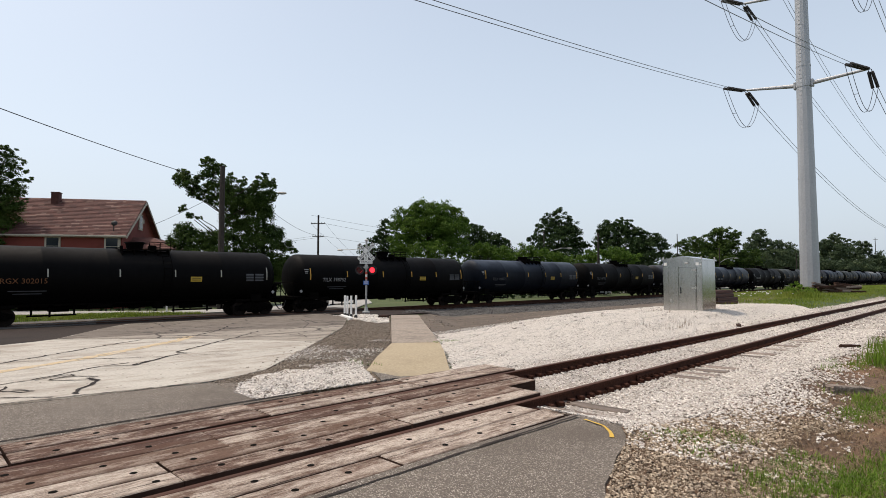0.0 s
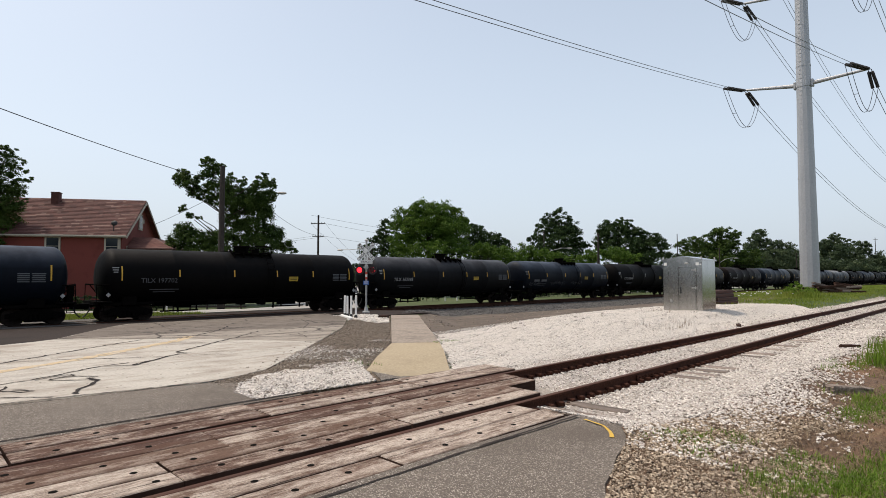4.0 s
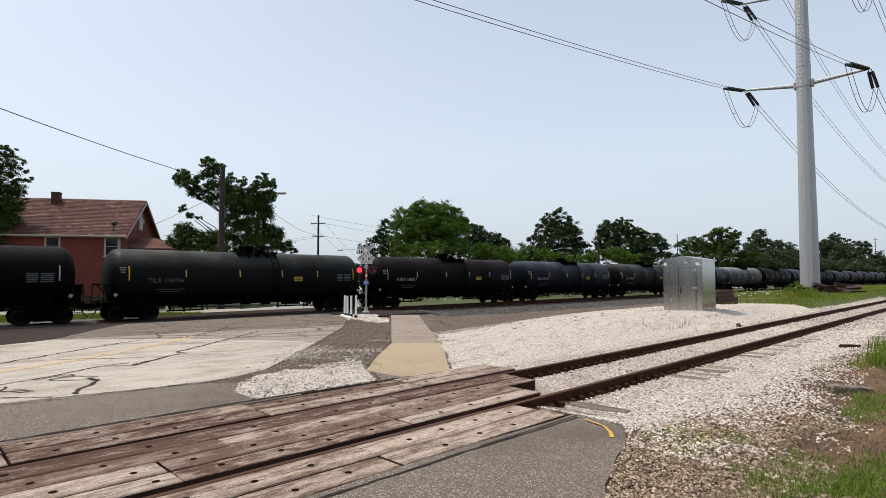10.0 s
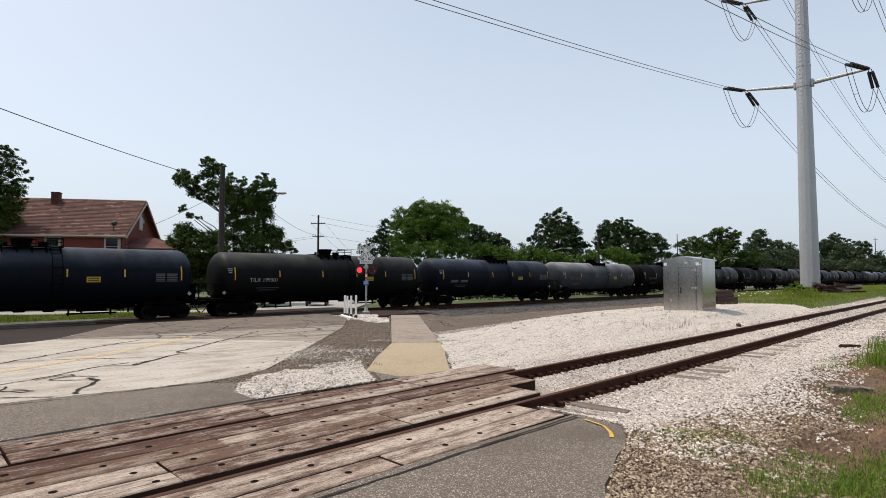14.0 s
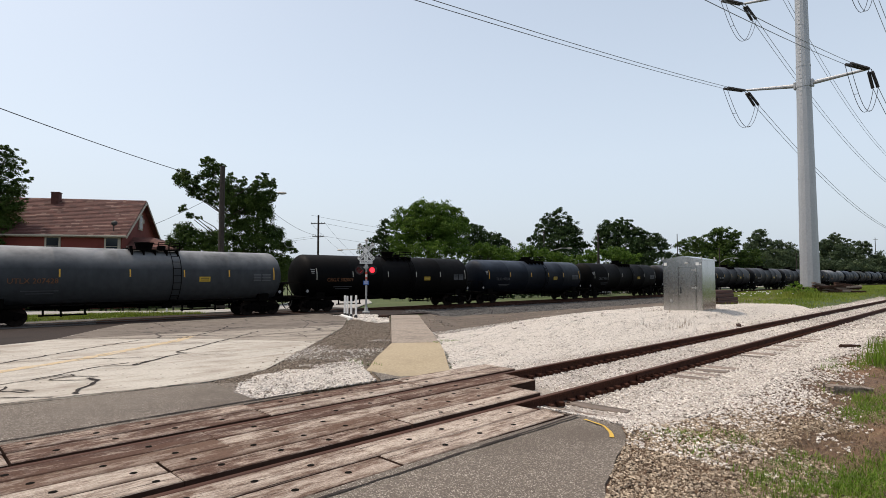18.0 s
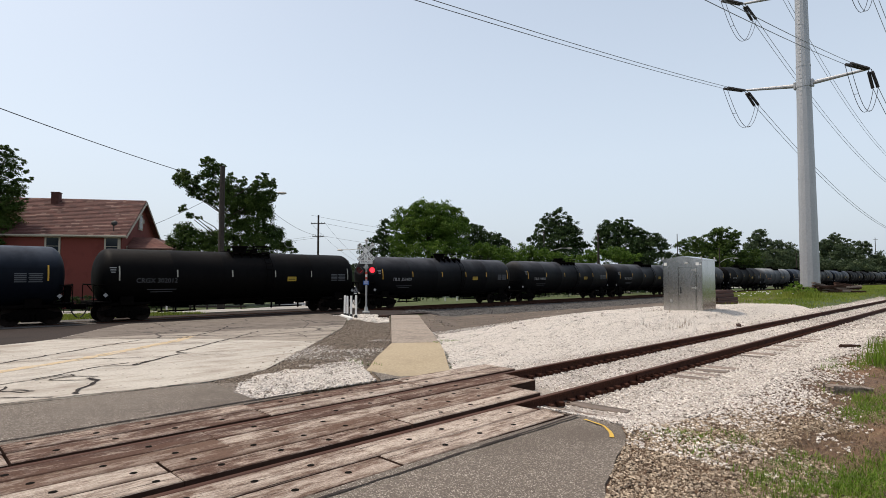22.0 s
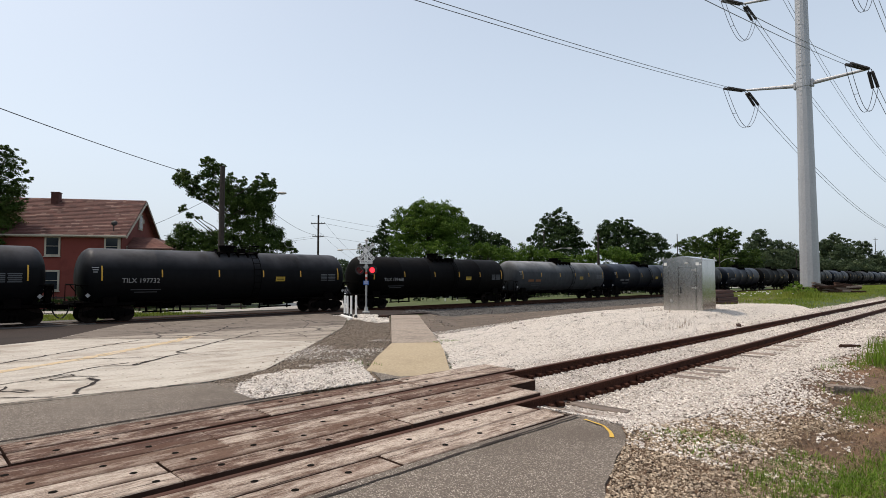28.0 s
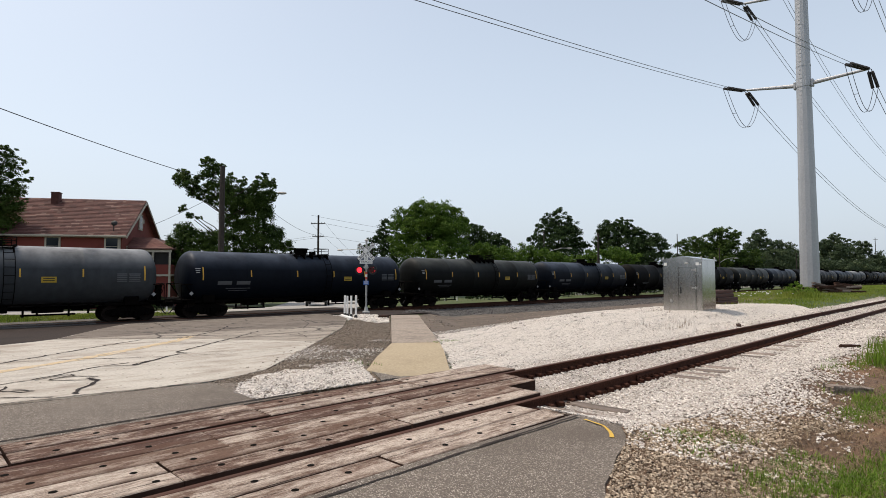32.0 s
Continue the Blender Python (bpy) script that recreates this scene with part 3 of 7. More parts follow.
# joints and cracks filled with tar
for line, w in (([(-2, 12.3), (1.45, 15.29), (2.53, 16.45), (3.85, 18.01), (5.4, 19.6)], 0.09),
                ([(-1, 10.1), (1.09, 11.36), (1.83, 11.82), (2.6, 12.56), (3.31, 12.89)], 0.065),
                ([(3.21, 12.35), (4.25, 13.49), (4.59, 13.84), (4.8, 13.75), (4.78, 14.3), (5.49, 15.21), (7.65, 17.6), (9.4, 19.8)], 0.09),
                ([(1.77, 9.3), (1.88, 9.71), (2.08, 10.17), (2.26, 10.5), (2.22, 11.03)], 0.075),
                ([(2.22, 11.03), (2.39, 11.1), (2.16, 11.47), (1.93, 11.52)], 0.05),
                ([(2.18, 11.75), (1.93, 11.52), (1.72, 11.27), (2.17, 10.76), (2.26, 10.5)], 0.05),
                ([(0.6, 10.9), (1.14, 11.06), (1.01, 10.53), (1.21, 10.16), (1.37, 10.17), (1.16, 10.54)], 0.06),
                ([(0.4, 10.15), (0.95, 9.81), (1.19, 9.58), (1.45, 9.31)], 0.05),
                ([(-6, 9.28), (0.9, 9.25), (3.5, 8.87)], 0.055),
                ([(2.89, 14.59), (4.33, 13.19), (5.62, 12.92)], 0.025), ([(4.69, 18.53), (6.24, 16.42)], 0.03), ([(4.77, 13.44), (5.21, 12.66), (6.5, 12.4)], 0.02),
                ([(3.86, 23.25), (6.36, 19.05), (7.84, 18.04)], 0.04), ([(6.35, 16.11), (7.67, 14.0), (8.4, 13.9)], 0.045),
                ([(7.0, 20.9), (13.4, 20.2)], 0.04), ([(8.9, 15.4), (9.6, 17.2), (11.4, 18.0)], 0.04), ([(7.6, 24.2), (9.2, 21.0), (10.2, 20.4), (12.6, 18.9)], 0.05),
                ([(4.6, 22.6), (12.9, 19.4)], 0.035), ([(7.5, 23.4), (14.6, 22.3)], 0.05), ([(8.0, 26.5), (16.4, 24.9)], 0.05), ([(11, 19.4), (13.0, 22.4), (15.2, 27.0)], 0.05),
                ([(9.4, 19.0), (11.6, 20.2), (12.6, 19.2)], 0.06),
                ([(1.65, 15.29), (2.42, 15.04), (3.32, 14.12), (4.29, 13.46)], 0.045), ([(2.83, 12.65), (3.29, 12.29), (3.87, 13.01)], 0.06),
                ([(4.86, 14.02), (5.51, 13.28), (5.81, 13.04), (6.72, 12.82)], 0.035), ([(3.57, 22.76), (4.91, 20.94), (6.65, 19.24), (8.27, 16.9), (9.4, 15.37)], 0.055),
                ([(6.36, 18.91), (7.27, 19.95), (8.33, 21.17), (10.22, 24.41)], 0.12), ([(8.78, 19.26), (9.19, 17.53), (9.12, 16.28)], 0.05),
                ([(1.55, 11.52), (1.9, 11.75), (2.13, 11.88), (2.12, 11.47), (1.76, 11.34)], 0.045), ([(5.08, 18.46), (5.99, 17.33)], 0.04), ([(5.55, 16.47), (6.2, 16.35)], 0.06)):
    strip("tar_line", line, w, M_TAR, CONC, 0.02)
for line, w in (([(-12, 6.63), (0, 6.89), (3.0, 6.955), (4.2, 6.98)], 0.07),):
    strip("tar_line", line, w, M_TAR, CONC, 0.016, 0.25)
strip("tar_line", [(-3, 3.46), (1.5, 3.555), (5.6, 3.645)], 0.05, M_TAR, CONC, 0.016, 0.4)
strip("paint_mark", [(5.5, 3.5), (5.4, 3.2), (5.25, 3.03), (5.08, 2.92)], 0.05, M_MARK, CONC, 0.016, 0.2)

# pavement: one tan slab, then greyer old slabs up to the crossing
WALK = loft("pavement", [(5.7, 7.05), (5.9, 8.2), (9.1, 11.5)], [(7.0, 7.1), (7.2, 7.35), (9.95, 10.6)], M_WALK, 0.02, 10, 6, label="tan concrete pavement slab between gravel beds", category="pavement")
loft("road", [(5.25, 6.9), (7.2, 6.95)], [(5.86, 7.95), (7.02, 7.3)], M_ASPHALT, 0.026, 8, 6, ragged=0.03, label="worn grey asphalt ramp before the pavement", category="road")
for a, b in ((0, 0.48), (0.487, 0.74), (0.747, 1.0)):
    l0, l1, r0, r1 = Vector((9.13, 11.54)), Vector((20.2, 25.6)), Vector((9.98, 10.64)), Vector((20.9, 24.0))
    loft("pavement", [tuple(l0.lerp(l1, a)), tuple(l0.lerp(l1, b))], [tuple(r0.lerp(r1, a)), tuple(r0.lerp(r1, b))], M_WALK_OLD, 0.018, 8, 4,
         label="weathered grey-tan concrete pavement slab", category="pavement")

loft("soil_bed", [(-30, 3.3), (7.0, 3.4)], [(-30, 7.2), (7.6, 7.3)], M_SOIL, -0.15, 30, 8, label="dark packed soil under the crossing timbers", category="ground")
# gravel and soil beds
loft("gravel_bed", [(3.3, 6.98), (3.3, 8.75), (4.3, 9.6), (8.3, 13.75), (12.3, 18.5), (17.0, 25.0)], [(5.68, 7.0), (5.9, 8.2), (9.1, 11.52), (12.4, 15.7), (16.0, 20.3), (19.8, 25.2)],
     M_DARK_GRAVEL, -0.003, 60, 10, ragged=0.06, rough=0.012, label="dark fine gravel bed beside the road", category="gravel")
loft("gravel_bed", [(3.4, 7.05), (3.4, 7.7), (4.05, 8.8), (4.9, 9.2)], [(5.1, 7.05), (5.35, 7.2), (5.7, 7.9), (5.9, 8.3)], M_WHITE_STONE, 0.006, 16, 12, ragged=0.14, rough=0.02,
     label="white crushed stone patch beside the timbers", category="gravel")
loft("gravel_bed", [(7.05, 7.1), (7.3, 7.35), (10.0, 10.6), (11.5, 12.3)], [(34, 7.6), (36, 9.5), (36, 12.5), (33, 14.6)], M_WHITE_STONE, 0.012, 24, 60, ragged=0.12, rough=0.03,
     label="white crushed limestone pad sloping from the siding", category="gravel")
loft("gravel_bed", [(5.75, 2.75), (5.7, 3.3), (5.7, 3.9), (6.45, 4.4), (6.6, 5.9), (7.2, 6.15), (7.2, 7.06)], [(60, 4.0), (60, 4.7), (60, 5.6), (60, 7.0), (60, 8.9)], M_WHITE_BED, 0.006, 18, 120, ragged=0.14, rough=0.02,
     label="white limestone ballast under the siding", category="gravel", skirt=0.03)
loft("soil_bed", [(0.9, -4), (2.2, 1.4), (3.0, 2.3), (3.7, 2.8), (4.6, 3.3)], [(60, -4), (60, 1), (60, 2.2), (60, 3), (60, 3.6)], M_SOIL, -0.012, 40, 130, ragged=0.05, rough=0.012,
     label="dry soil verge with stones and tufts", category="ground")
loft("dirt_track", [(10.2, 11.0), (12.6, 13.8), (20.4, 23.4), (24.2, 26.4)], [(75, 13), (75, 20), (75, 23), (75, 25.6)], M_DIRT, 0.0, 40, 60, ragged=0.1, rough=0.02, label="packed brown dirt track beside the main line", category="ground")
loft("ballast_bed", [(24.5, 26.0), (27.0, 30.5), (27.5, 33), (27.5, 40.6)], [(82, 25.8), (82, 31), (82, 33.2), (82, 40.6)], M_BALLAST, 0.0, 36, 70, ragged=0.15, rough=0.03,
     label="grey crushed stone ballast of the main line", category="gravel")
loft("ballast_bed", [(82, 25.8), (82, 40.6)], [(700, 24), (700, 41)], M_BALLAST, 0.03, 12, 60, label="grey crushed stone ballast of the far main line", category="gravel")

# asphalt between the pavement's end, the island and the main line
loft("road", [(19.3, 25.9), (20.4, 32.4)], [(24.6, 26.1), (28.5, 31.3)], M_ASPHALT_DARK, 0.012, 10, 8, label="dark asphalt at the foot of the crossing signal", category="road")

# ---- tracks ----
RAIL_SECTION = [(-0.075, -0.17), (0.075, -0.17), (0.075, -0.158), (0.02, -0.14), (0.009, -0.125), (0.009, -0.045), (0.036, -0.034), (0.036, -0.006),
                (0.028, 0.0), (-0.028, 0.0), (-0.036, -0.006), (-0.036, -0.034), (-0.009, -0.045), (-0.009, -0.125), (-0.02, -0.14), (-0.075, -0.158)]


def rail_bm(a, b, z, z2=None):
    bm = bmesh.new()
    a, b = Vector(a), Vector(b)
    d = (b - a).normalized()
    s = Vector((-d.y, d.x))
    rings = []
    for p, zz in ((a, z), (b, z if z2 is None else z2)):
        rings.append([bm.verts.new((p.x + s.x * o, p.y + s.y * o, zz + h)) for o, h in RAIL_SECTION])
    n = len(RAIL_SECTION)
    for i in range(n):
        f = bm.faces.new((rings[0][i], rings[0][(i + 1) % n], rings[1][(i + 1) % n], rings[1][i]))
        f.material_index = 1 if i in (7, 8, 9) else 0
    bm.faces.new(rings[0][::-1])
    bm.faces.new(rings[1])
    bmesh.ops.recalc_face_normals(bm, faces=bm.faces)
    return bm


def build_siding():
    track = thing("siding_track", pose(0, 0, 0), "rusty siding track on weathered ties in white ballast", "railway track", kind="structure")
    for off in (0.752, -0.752):
        part("rail", rail_bm((-30, siding_y(-30) + off), (130, siding_y(130) + off), 0.0), [M_RAIL, M_RAILHEAD], track)
    rng = random.Random(5)
    bm = box(0, 0, 0, 0.22, 2.9, 0.16, bevel=0.012)
    tie = part("tie", bm, M_TIE, track)
    spike = None
    plate_bm = box(0, 0, 0, 0.19, 0.34, 0.022)
    for dy in (-0.055, 0.055):
        add_box(plate_bm, 0.05, dy * 2.2, 0.03, 0.03, 0.035, 0.05)
        add_box(plate_bm, -0.05, dy * 2.2, 0.03, 0.03, 0.035, 0.05)
    plate = part("tie_plate", plate_bm, M_RAIL, track)
    first = True
    for k in range(150):
        x = 6.1 + 0.53 * k + rng.uniform(-0.06, 0.06)
        m = pose(x, siding_y(x) - (0.16 if k < 4 else 0.06) + rng.uniform(-0.12, 0.12), (-0.218 if k < 2 else -0.31 if k < 6 else -0.25 if k < 16 else -0.258) + rng.uniform(-0.016, 0.012), -1.1 + rng.uniform(-0.5, 0.5), 0, math.degrees(LEAN) + rng.uniform(-1.5, 1.5))
        if k == 0:
            tie.matrix_basis = m
        else:
            share("tie", tie.data, track, m)
        if k < 40:
            for off in (0.752, -0.752):
                pm = pose(x, siding_y(x) + off, -0.175, 0, 0, math.degrees(LEAN))
                if first:
                    plate.matrix_basis, first = pm, False
                else:
                    share("tie_plate", plate.data, track, pm)
    # anchors gripping the rail's foot beside each tie
    anchor = None
    for k in range(34):
        for off in (0.752, -0.752):
            for e in (-0.16, 0.15):
                x = 6.1 + 0.53 * k + e + rng.uniform(-0.03, 0.03)
                m = pose(x, siding_y(x) + off - 0.085, -0.135, 0, 0, rng.uniform(-8, 8))
                if anchor is None:
                    anchor = part("rail_anchor", box(0, 0, 0, 0.06, 0.13, 0.075, bevel=0.015), M_RAIL, track)
                    anchor.matrix_basis = m
                else:
                    share("rail_anchor", anchor.data, track, m)
    # joint bars where two rail lengths meet
    for x in (9.2, 21.0):
        bm = bmesh.new()
        for side in (-1, 1):
            add_box(bm, 0, side * 0.03, -0.085, 0.7, 0.025, 0.08, bevel=0.006)
        for k in range(6):
            add_rod(bm, (-0.28 + 0.112 * k, -0.07, -0.085), (-0.28 + 0.112 * k, 0.07, -0.085), 0.014, seg=6)
        b = part("joint_bar", bm, M_RAIL, track)
        b.matrix_basis = pose(x, siding_y(x) - 0.752, 0, 0, 0, math.degrees(LEAN))


build_siding()


def build_crossing():
    rng = random.Random(11)
    deck = thing("timber_crossing", pose(0, 0, 0, 0, 0, math.degrees(LEAN)), "weathered wooden plank deck of the railway crossing", "crossing deck", kind="structure")
    # rows of boards: centre across the track from its middle, width, ends of the panels, first hole, pitch of holes
    near, mid, inner, far = [5.6, 3.15, 0.75, -1.65, -6.45], [6.46, 4.1, 1.7, -0.7, -5.5], [7.2, 4.8, 2.34, -0.06, -5.0], [7.75, 5.6, 3.2, 0.8, -1.6, -6.4]
    rows = [(-1.39, 0.345, near, 0.115), (-1.015, 0.375, near, 0.0), (-0.468, 0.29, mid, 0.0), (-0.17, 0.32, mid, 0.4), (0.16, 0.325, inner, 0.31), (0.495, 0.33, inner, 0.2),
            (1.015, 0.36, far, 0.1), (1.375, 0.345, far, -0.03)]
    # flat black discs: the dark down each bolt hole is only colour
    hole = bmesh.new()
    add_rod(hole, (0, 0, -0.006), (0, 0, 0.0008), 0.03, seg=14)
    hole_me = None
    for r, (off, width, ends, first) in enumerate(rows):
        for a, b in zip(ends[:-1], ends[1:]):
            a, b = a + rng.uniform(-0.015, 0.015), b
            ln = a - b - 0.02
            bm = box(0, 0, 0, ln, width - 0.008, 0.16, bevel=0.008)
            for f in bm.faces:
                f.material_index = 0 if f.normal.z > 0.5 else 1
            t = part("timber", bm, [M_TIMBER if rng.random() < 0.62 else M_TIMBER_RED, M_TIE_DARK], deck)
            zt = 0.012 + rng.uniform(-0.007, 0.007)
            t.matrix_basis = pose((a + b) / 2, 5.2 + off, zt - 0.08, rng.uniform(-0.4, 0.4), 0, 0)
            for k in range(-2, 12):
                hx = first + 0.522 * k + rng.uniform(-0.025, 0.025)
                if not b + 0.12 < hx < a - 0.12 or rng.random() < 0.06:
                    continue
                hm = pose(hx, 5.2 + off + rng.uniform(-0.03, 0.03), zt + 0.001)
                if hole_me is None:
                    h = part("bolt_hole", hole, M_HOLE, deck)
                    hole_me = h.data
                    h.matrix_basis = hm
                else:
                    share("bolt_hole", hole_me, deck, hm)


build_crossing()

MAIN_Y, MAIN_Z = 36.3, -0.91


def build_main():
    track = thing("main_track", pose(0, 0, 0), "main line track with dark rails on grey ballast", "railway track", kind="structure")
    for off in (0.752, -0.752):
        part("rail", rail_bm((-120, MAIN_Y + off), (1200, MAIN_Y + off), MAIN_Z), [M_RAIL, M_RAILHEAD], track)
    tie = part("tie", box(0, 0, 0, 0.23, 2.6, 0.17, bevel=0.012), M_TIE_DARK, track)
    for k in range(150):
        m = pose(27.8 + 0.54 * k, MAIN_Y, MAIN_Z - 0.25)
        if k == 0:
            tie.matrix_basis = m
        else:
            share("tie", tie.data, track, m)


build_main()


# ---- signal cabinet on the gravel pad ----
def build_cabinet():
    c = thing("signal_cabinet", pose(24.55, 10.28, land(24.45, 10.35) - 0.07, 0, 0, 1.0), "brushed aluminium equipment cabinet with a low gabled roof on white gravel", "cabinet")
    w, d, h = 1.66, 1.45, 2.27  # y (front), x (depth), height
    part("body", box(0, 0, h / 2 - 0.03, d, w, h - 0.06, bevel=0.012), M_ALU, c)
    bm = bmesh.new()
    prof = [(-w / 2 - 0.05, h - 0.08), (-w / 2 - 0.05, h - 0.02), (0, h + 0.13), (w / 2 + 0.05, h - 0.02), (w / 2 + 0.05, h - 0.08)]
    ring = [[bm.verts.new((x, y, z)) for y, z in prof] for x in (-d / 2 - 0.05, d / 2 + 0.05)]
    for i in range(5):
        j = (i + 1) % 5
        bm.faces.new((ring[0][i], ring[0][j], ring[1][j], ring[1][i]))
    bm.faces.new(ring[0])
    bm.faces.new(ring[1][::-1])
    bmesh.ops.recalc_face_normals(bm, faces=bm.faces)
    part("roof", bm, M_ALU, c)
    xf = -d / 2
    door = part("door", box(xf - 0.014, -0.2, 0.1 + 0.91, 0.028, 0.7, 1.82, bevel=0.006), M_ALU, c)
    for y0, sy, z0, sz in ((-0.2 - 0.37, 0.03, 1.0, 1.86), (-0.2 + 0.37, 0.03, 1.0, 1.86), (-0.2, 0.77, 1.945, 0.03)):
        part("door_frame", box(xf - 0.02, y0, z0, 0.03, sy, sz), M_ALU, c)
    for y0, sy, z0, sz in ((-0.2 - 0.3575, 0.012, 1.0, 1.84), (-0.2 + 0.3575, 0.012, 1.0, 1.84), (-0.2, 0.7, 1.925, 0.012)):
        part("door_gap", box(xf - 0.006, y0, z0, 0.016, sy, sz), M_BLACK, c)
    part("panel_seam", box(xf - 0.006, 0.6, 1.1, 0.012, 0.014, 1.95), M_ALU, c)
    part("door_handle", box(xf - 0.05, 0.07, 0.98, 0.03, 0.04, 0.18, bevel=0.006), M_BLACK, door)
    part("padlock", box(xf - 0.05, 0.06, 0.84, 0.03, 0.05, 0.07, bevel=0.006), M_BLACK, door)
    for z in (1.05, 1.8):
        bm = box(xf - 0.04, -0.5, z, 0.025, 0.2, 0.03)
        add_rod(bm, (xf - 0.05, -0.57, z - 0.06), (xf - 0.05, -0.57, z + 0.06), 0.02, seg=8)
        part("hinge", bm, M_MAST, door)
    for y in (-0.64, 0.72):
        part("vent_cover", box(xf - 0.012, y, 2.06, 0.024, 0.12, 0.13, bevel=0.004), M_WHITE, c)
    part("door_light", box(xf - 0.03, -0.2, 2.08, 0.06, 0.16, 0.06, bevel=0.008), M_MAST, c)
    part("label_plate", box(xf - 0.004, -0.76, 2.03, 0.008, 0.05, 0.05), M_WHITE, c)
    part("outlet", box(xf - 0.015, 0.48, 0.48, 0.03, 0.07, 0.1, bevel=0.005), M_MAST, c)
    for x in (-d / 2, d / 2):
        for y in (-w / 2, w / 2):
            part("lifting_eye", box(x, y * 0.98, h + 0.03, 0.05, 0.05, 0.1, bevel=0.008), M_MAST, c)


build_cabinet()


def build_tie_stack(x, y, label, n, rows, seed, turn=0.0):
    rng = random.Random(seed)
    st = thing("tie_stack", pose(x, y, land(x, y), 0, 0, turn), label, "wood stack")
    z = 0.1
    for r in range(rows):
        for k in range(n - r // 2):
            bm = box(0, 0, 0, 2.6, 0.23, 0.19, bevel=0.015)
            t = part("old_tie", bm, M_TIE_RED, st)
            t.matrix_basis = pose(rng.uniform(-0.25, 0.25), (k - n / 2) * 0.27 + 0.1 * r + rng.uniform(-0.03, 0.03), z, 0, 0, rng.uniform(-3, 3))
        z += 0.195


build_tie_stack(33.0, 12.3, "stack of dark creosoted railway ties behind the cabinet", 4, 4, 3, -4)
heap = thing("tie_heap", pose(63.5, 12.9, land(63.5, 12.9), 0, 0, -40), "heap of reddish-brown discarded railway ties by the steel pole", "wood heap")
rng = random.Random(4)
for k in range(26):
    lay = k // 8
    o = part("old_tie", box(0, 0, 0, rng.uniform(2.3, 2.8), 0.23, 0.18, bevel=0.015), M_TIE if rng.random() < 0.3 else M_TIE_DARK, heap)
    o.matrix_basis = pose(rng.uniform(-2.0, 2.0), rng.uniform(-0.9, 0.9) * (1 - 0.2 * lay), 0.14 + 0.21 * lay, 0, rng.uniform(-3, 3) * (1 + lay), rng.uniform(-24, 24) * (1 if k % 5 else 3))


def worn_block(ln, w, h, seed):
    """A weathered piece of timber with broken edges."""
    bm = bmesh.new()
    bmesh.ops.create_cube(bm, size=1.0)
    bmesh.ops.subdivide_edges(bm, edges=bm.edges[:], cuts=5, use_grid_fill=True)
    for v in bm.verts:
        q = noise.noise_vector(Vector((v.co.x * ln * 7, v.co.y * w * 22 + seed, v.co.z * h * 22)))
        edge = max(0.0, abs(v.co.y) + abs(v.co.z) - 0.8)
        v.co = Vector((v.co.x * ln + 0.1 * q.x * ln * (abs(v.co.x) > 0.45), v.co.y * w * (1 - 0.25 * edge) + 0.022 * q.y, v.co.z * h * (1 - 0.25 * edge) + 0.02 * q.z))
    return bm


wood = mesh_ob("old_tie", worn_block(0.7, 0.17, 0.14, 3), M_TIE)
wood.matrix_basis = pose(9.75, 1.86, land(9.75, 1.86) + 0.01, 0, 5, -30)
tagged(wood, "grey weathered broken tie lying in dry grass", "timber")
for x, y, ln, r in ((21.4, 7.25, 0.8, 20), (16.0, 3.0, 0.4, -50)):
    o = mesh_ob("wood_scrap", worn_block(ln, 0.15, 0.08, r), M_TIE_DARK)
    o.matrix_basis = pose(x, y, land(x, y) + 0.03, 0, 0, r)
    tagged(o, "weathered scrap of wood on the white gravel", "timber")


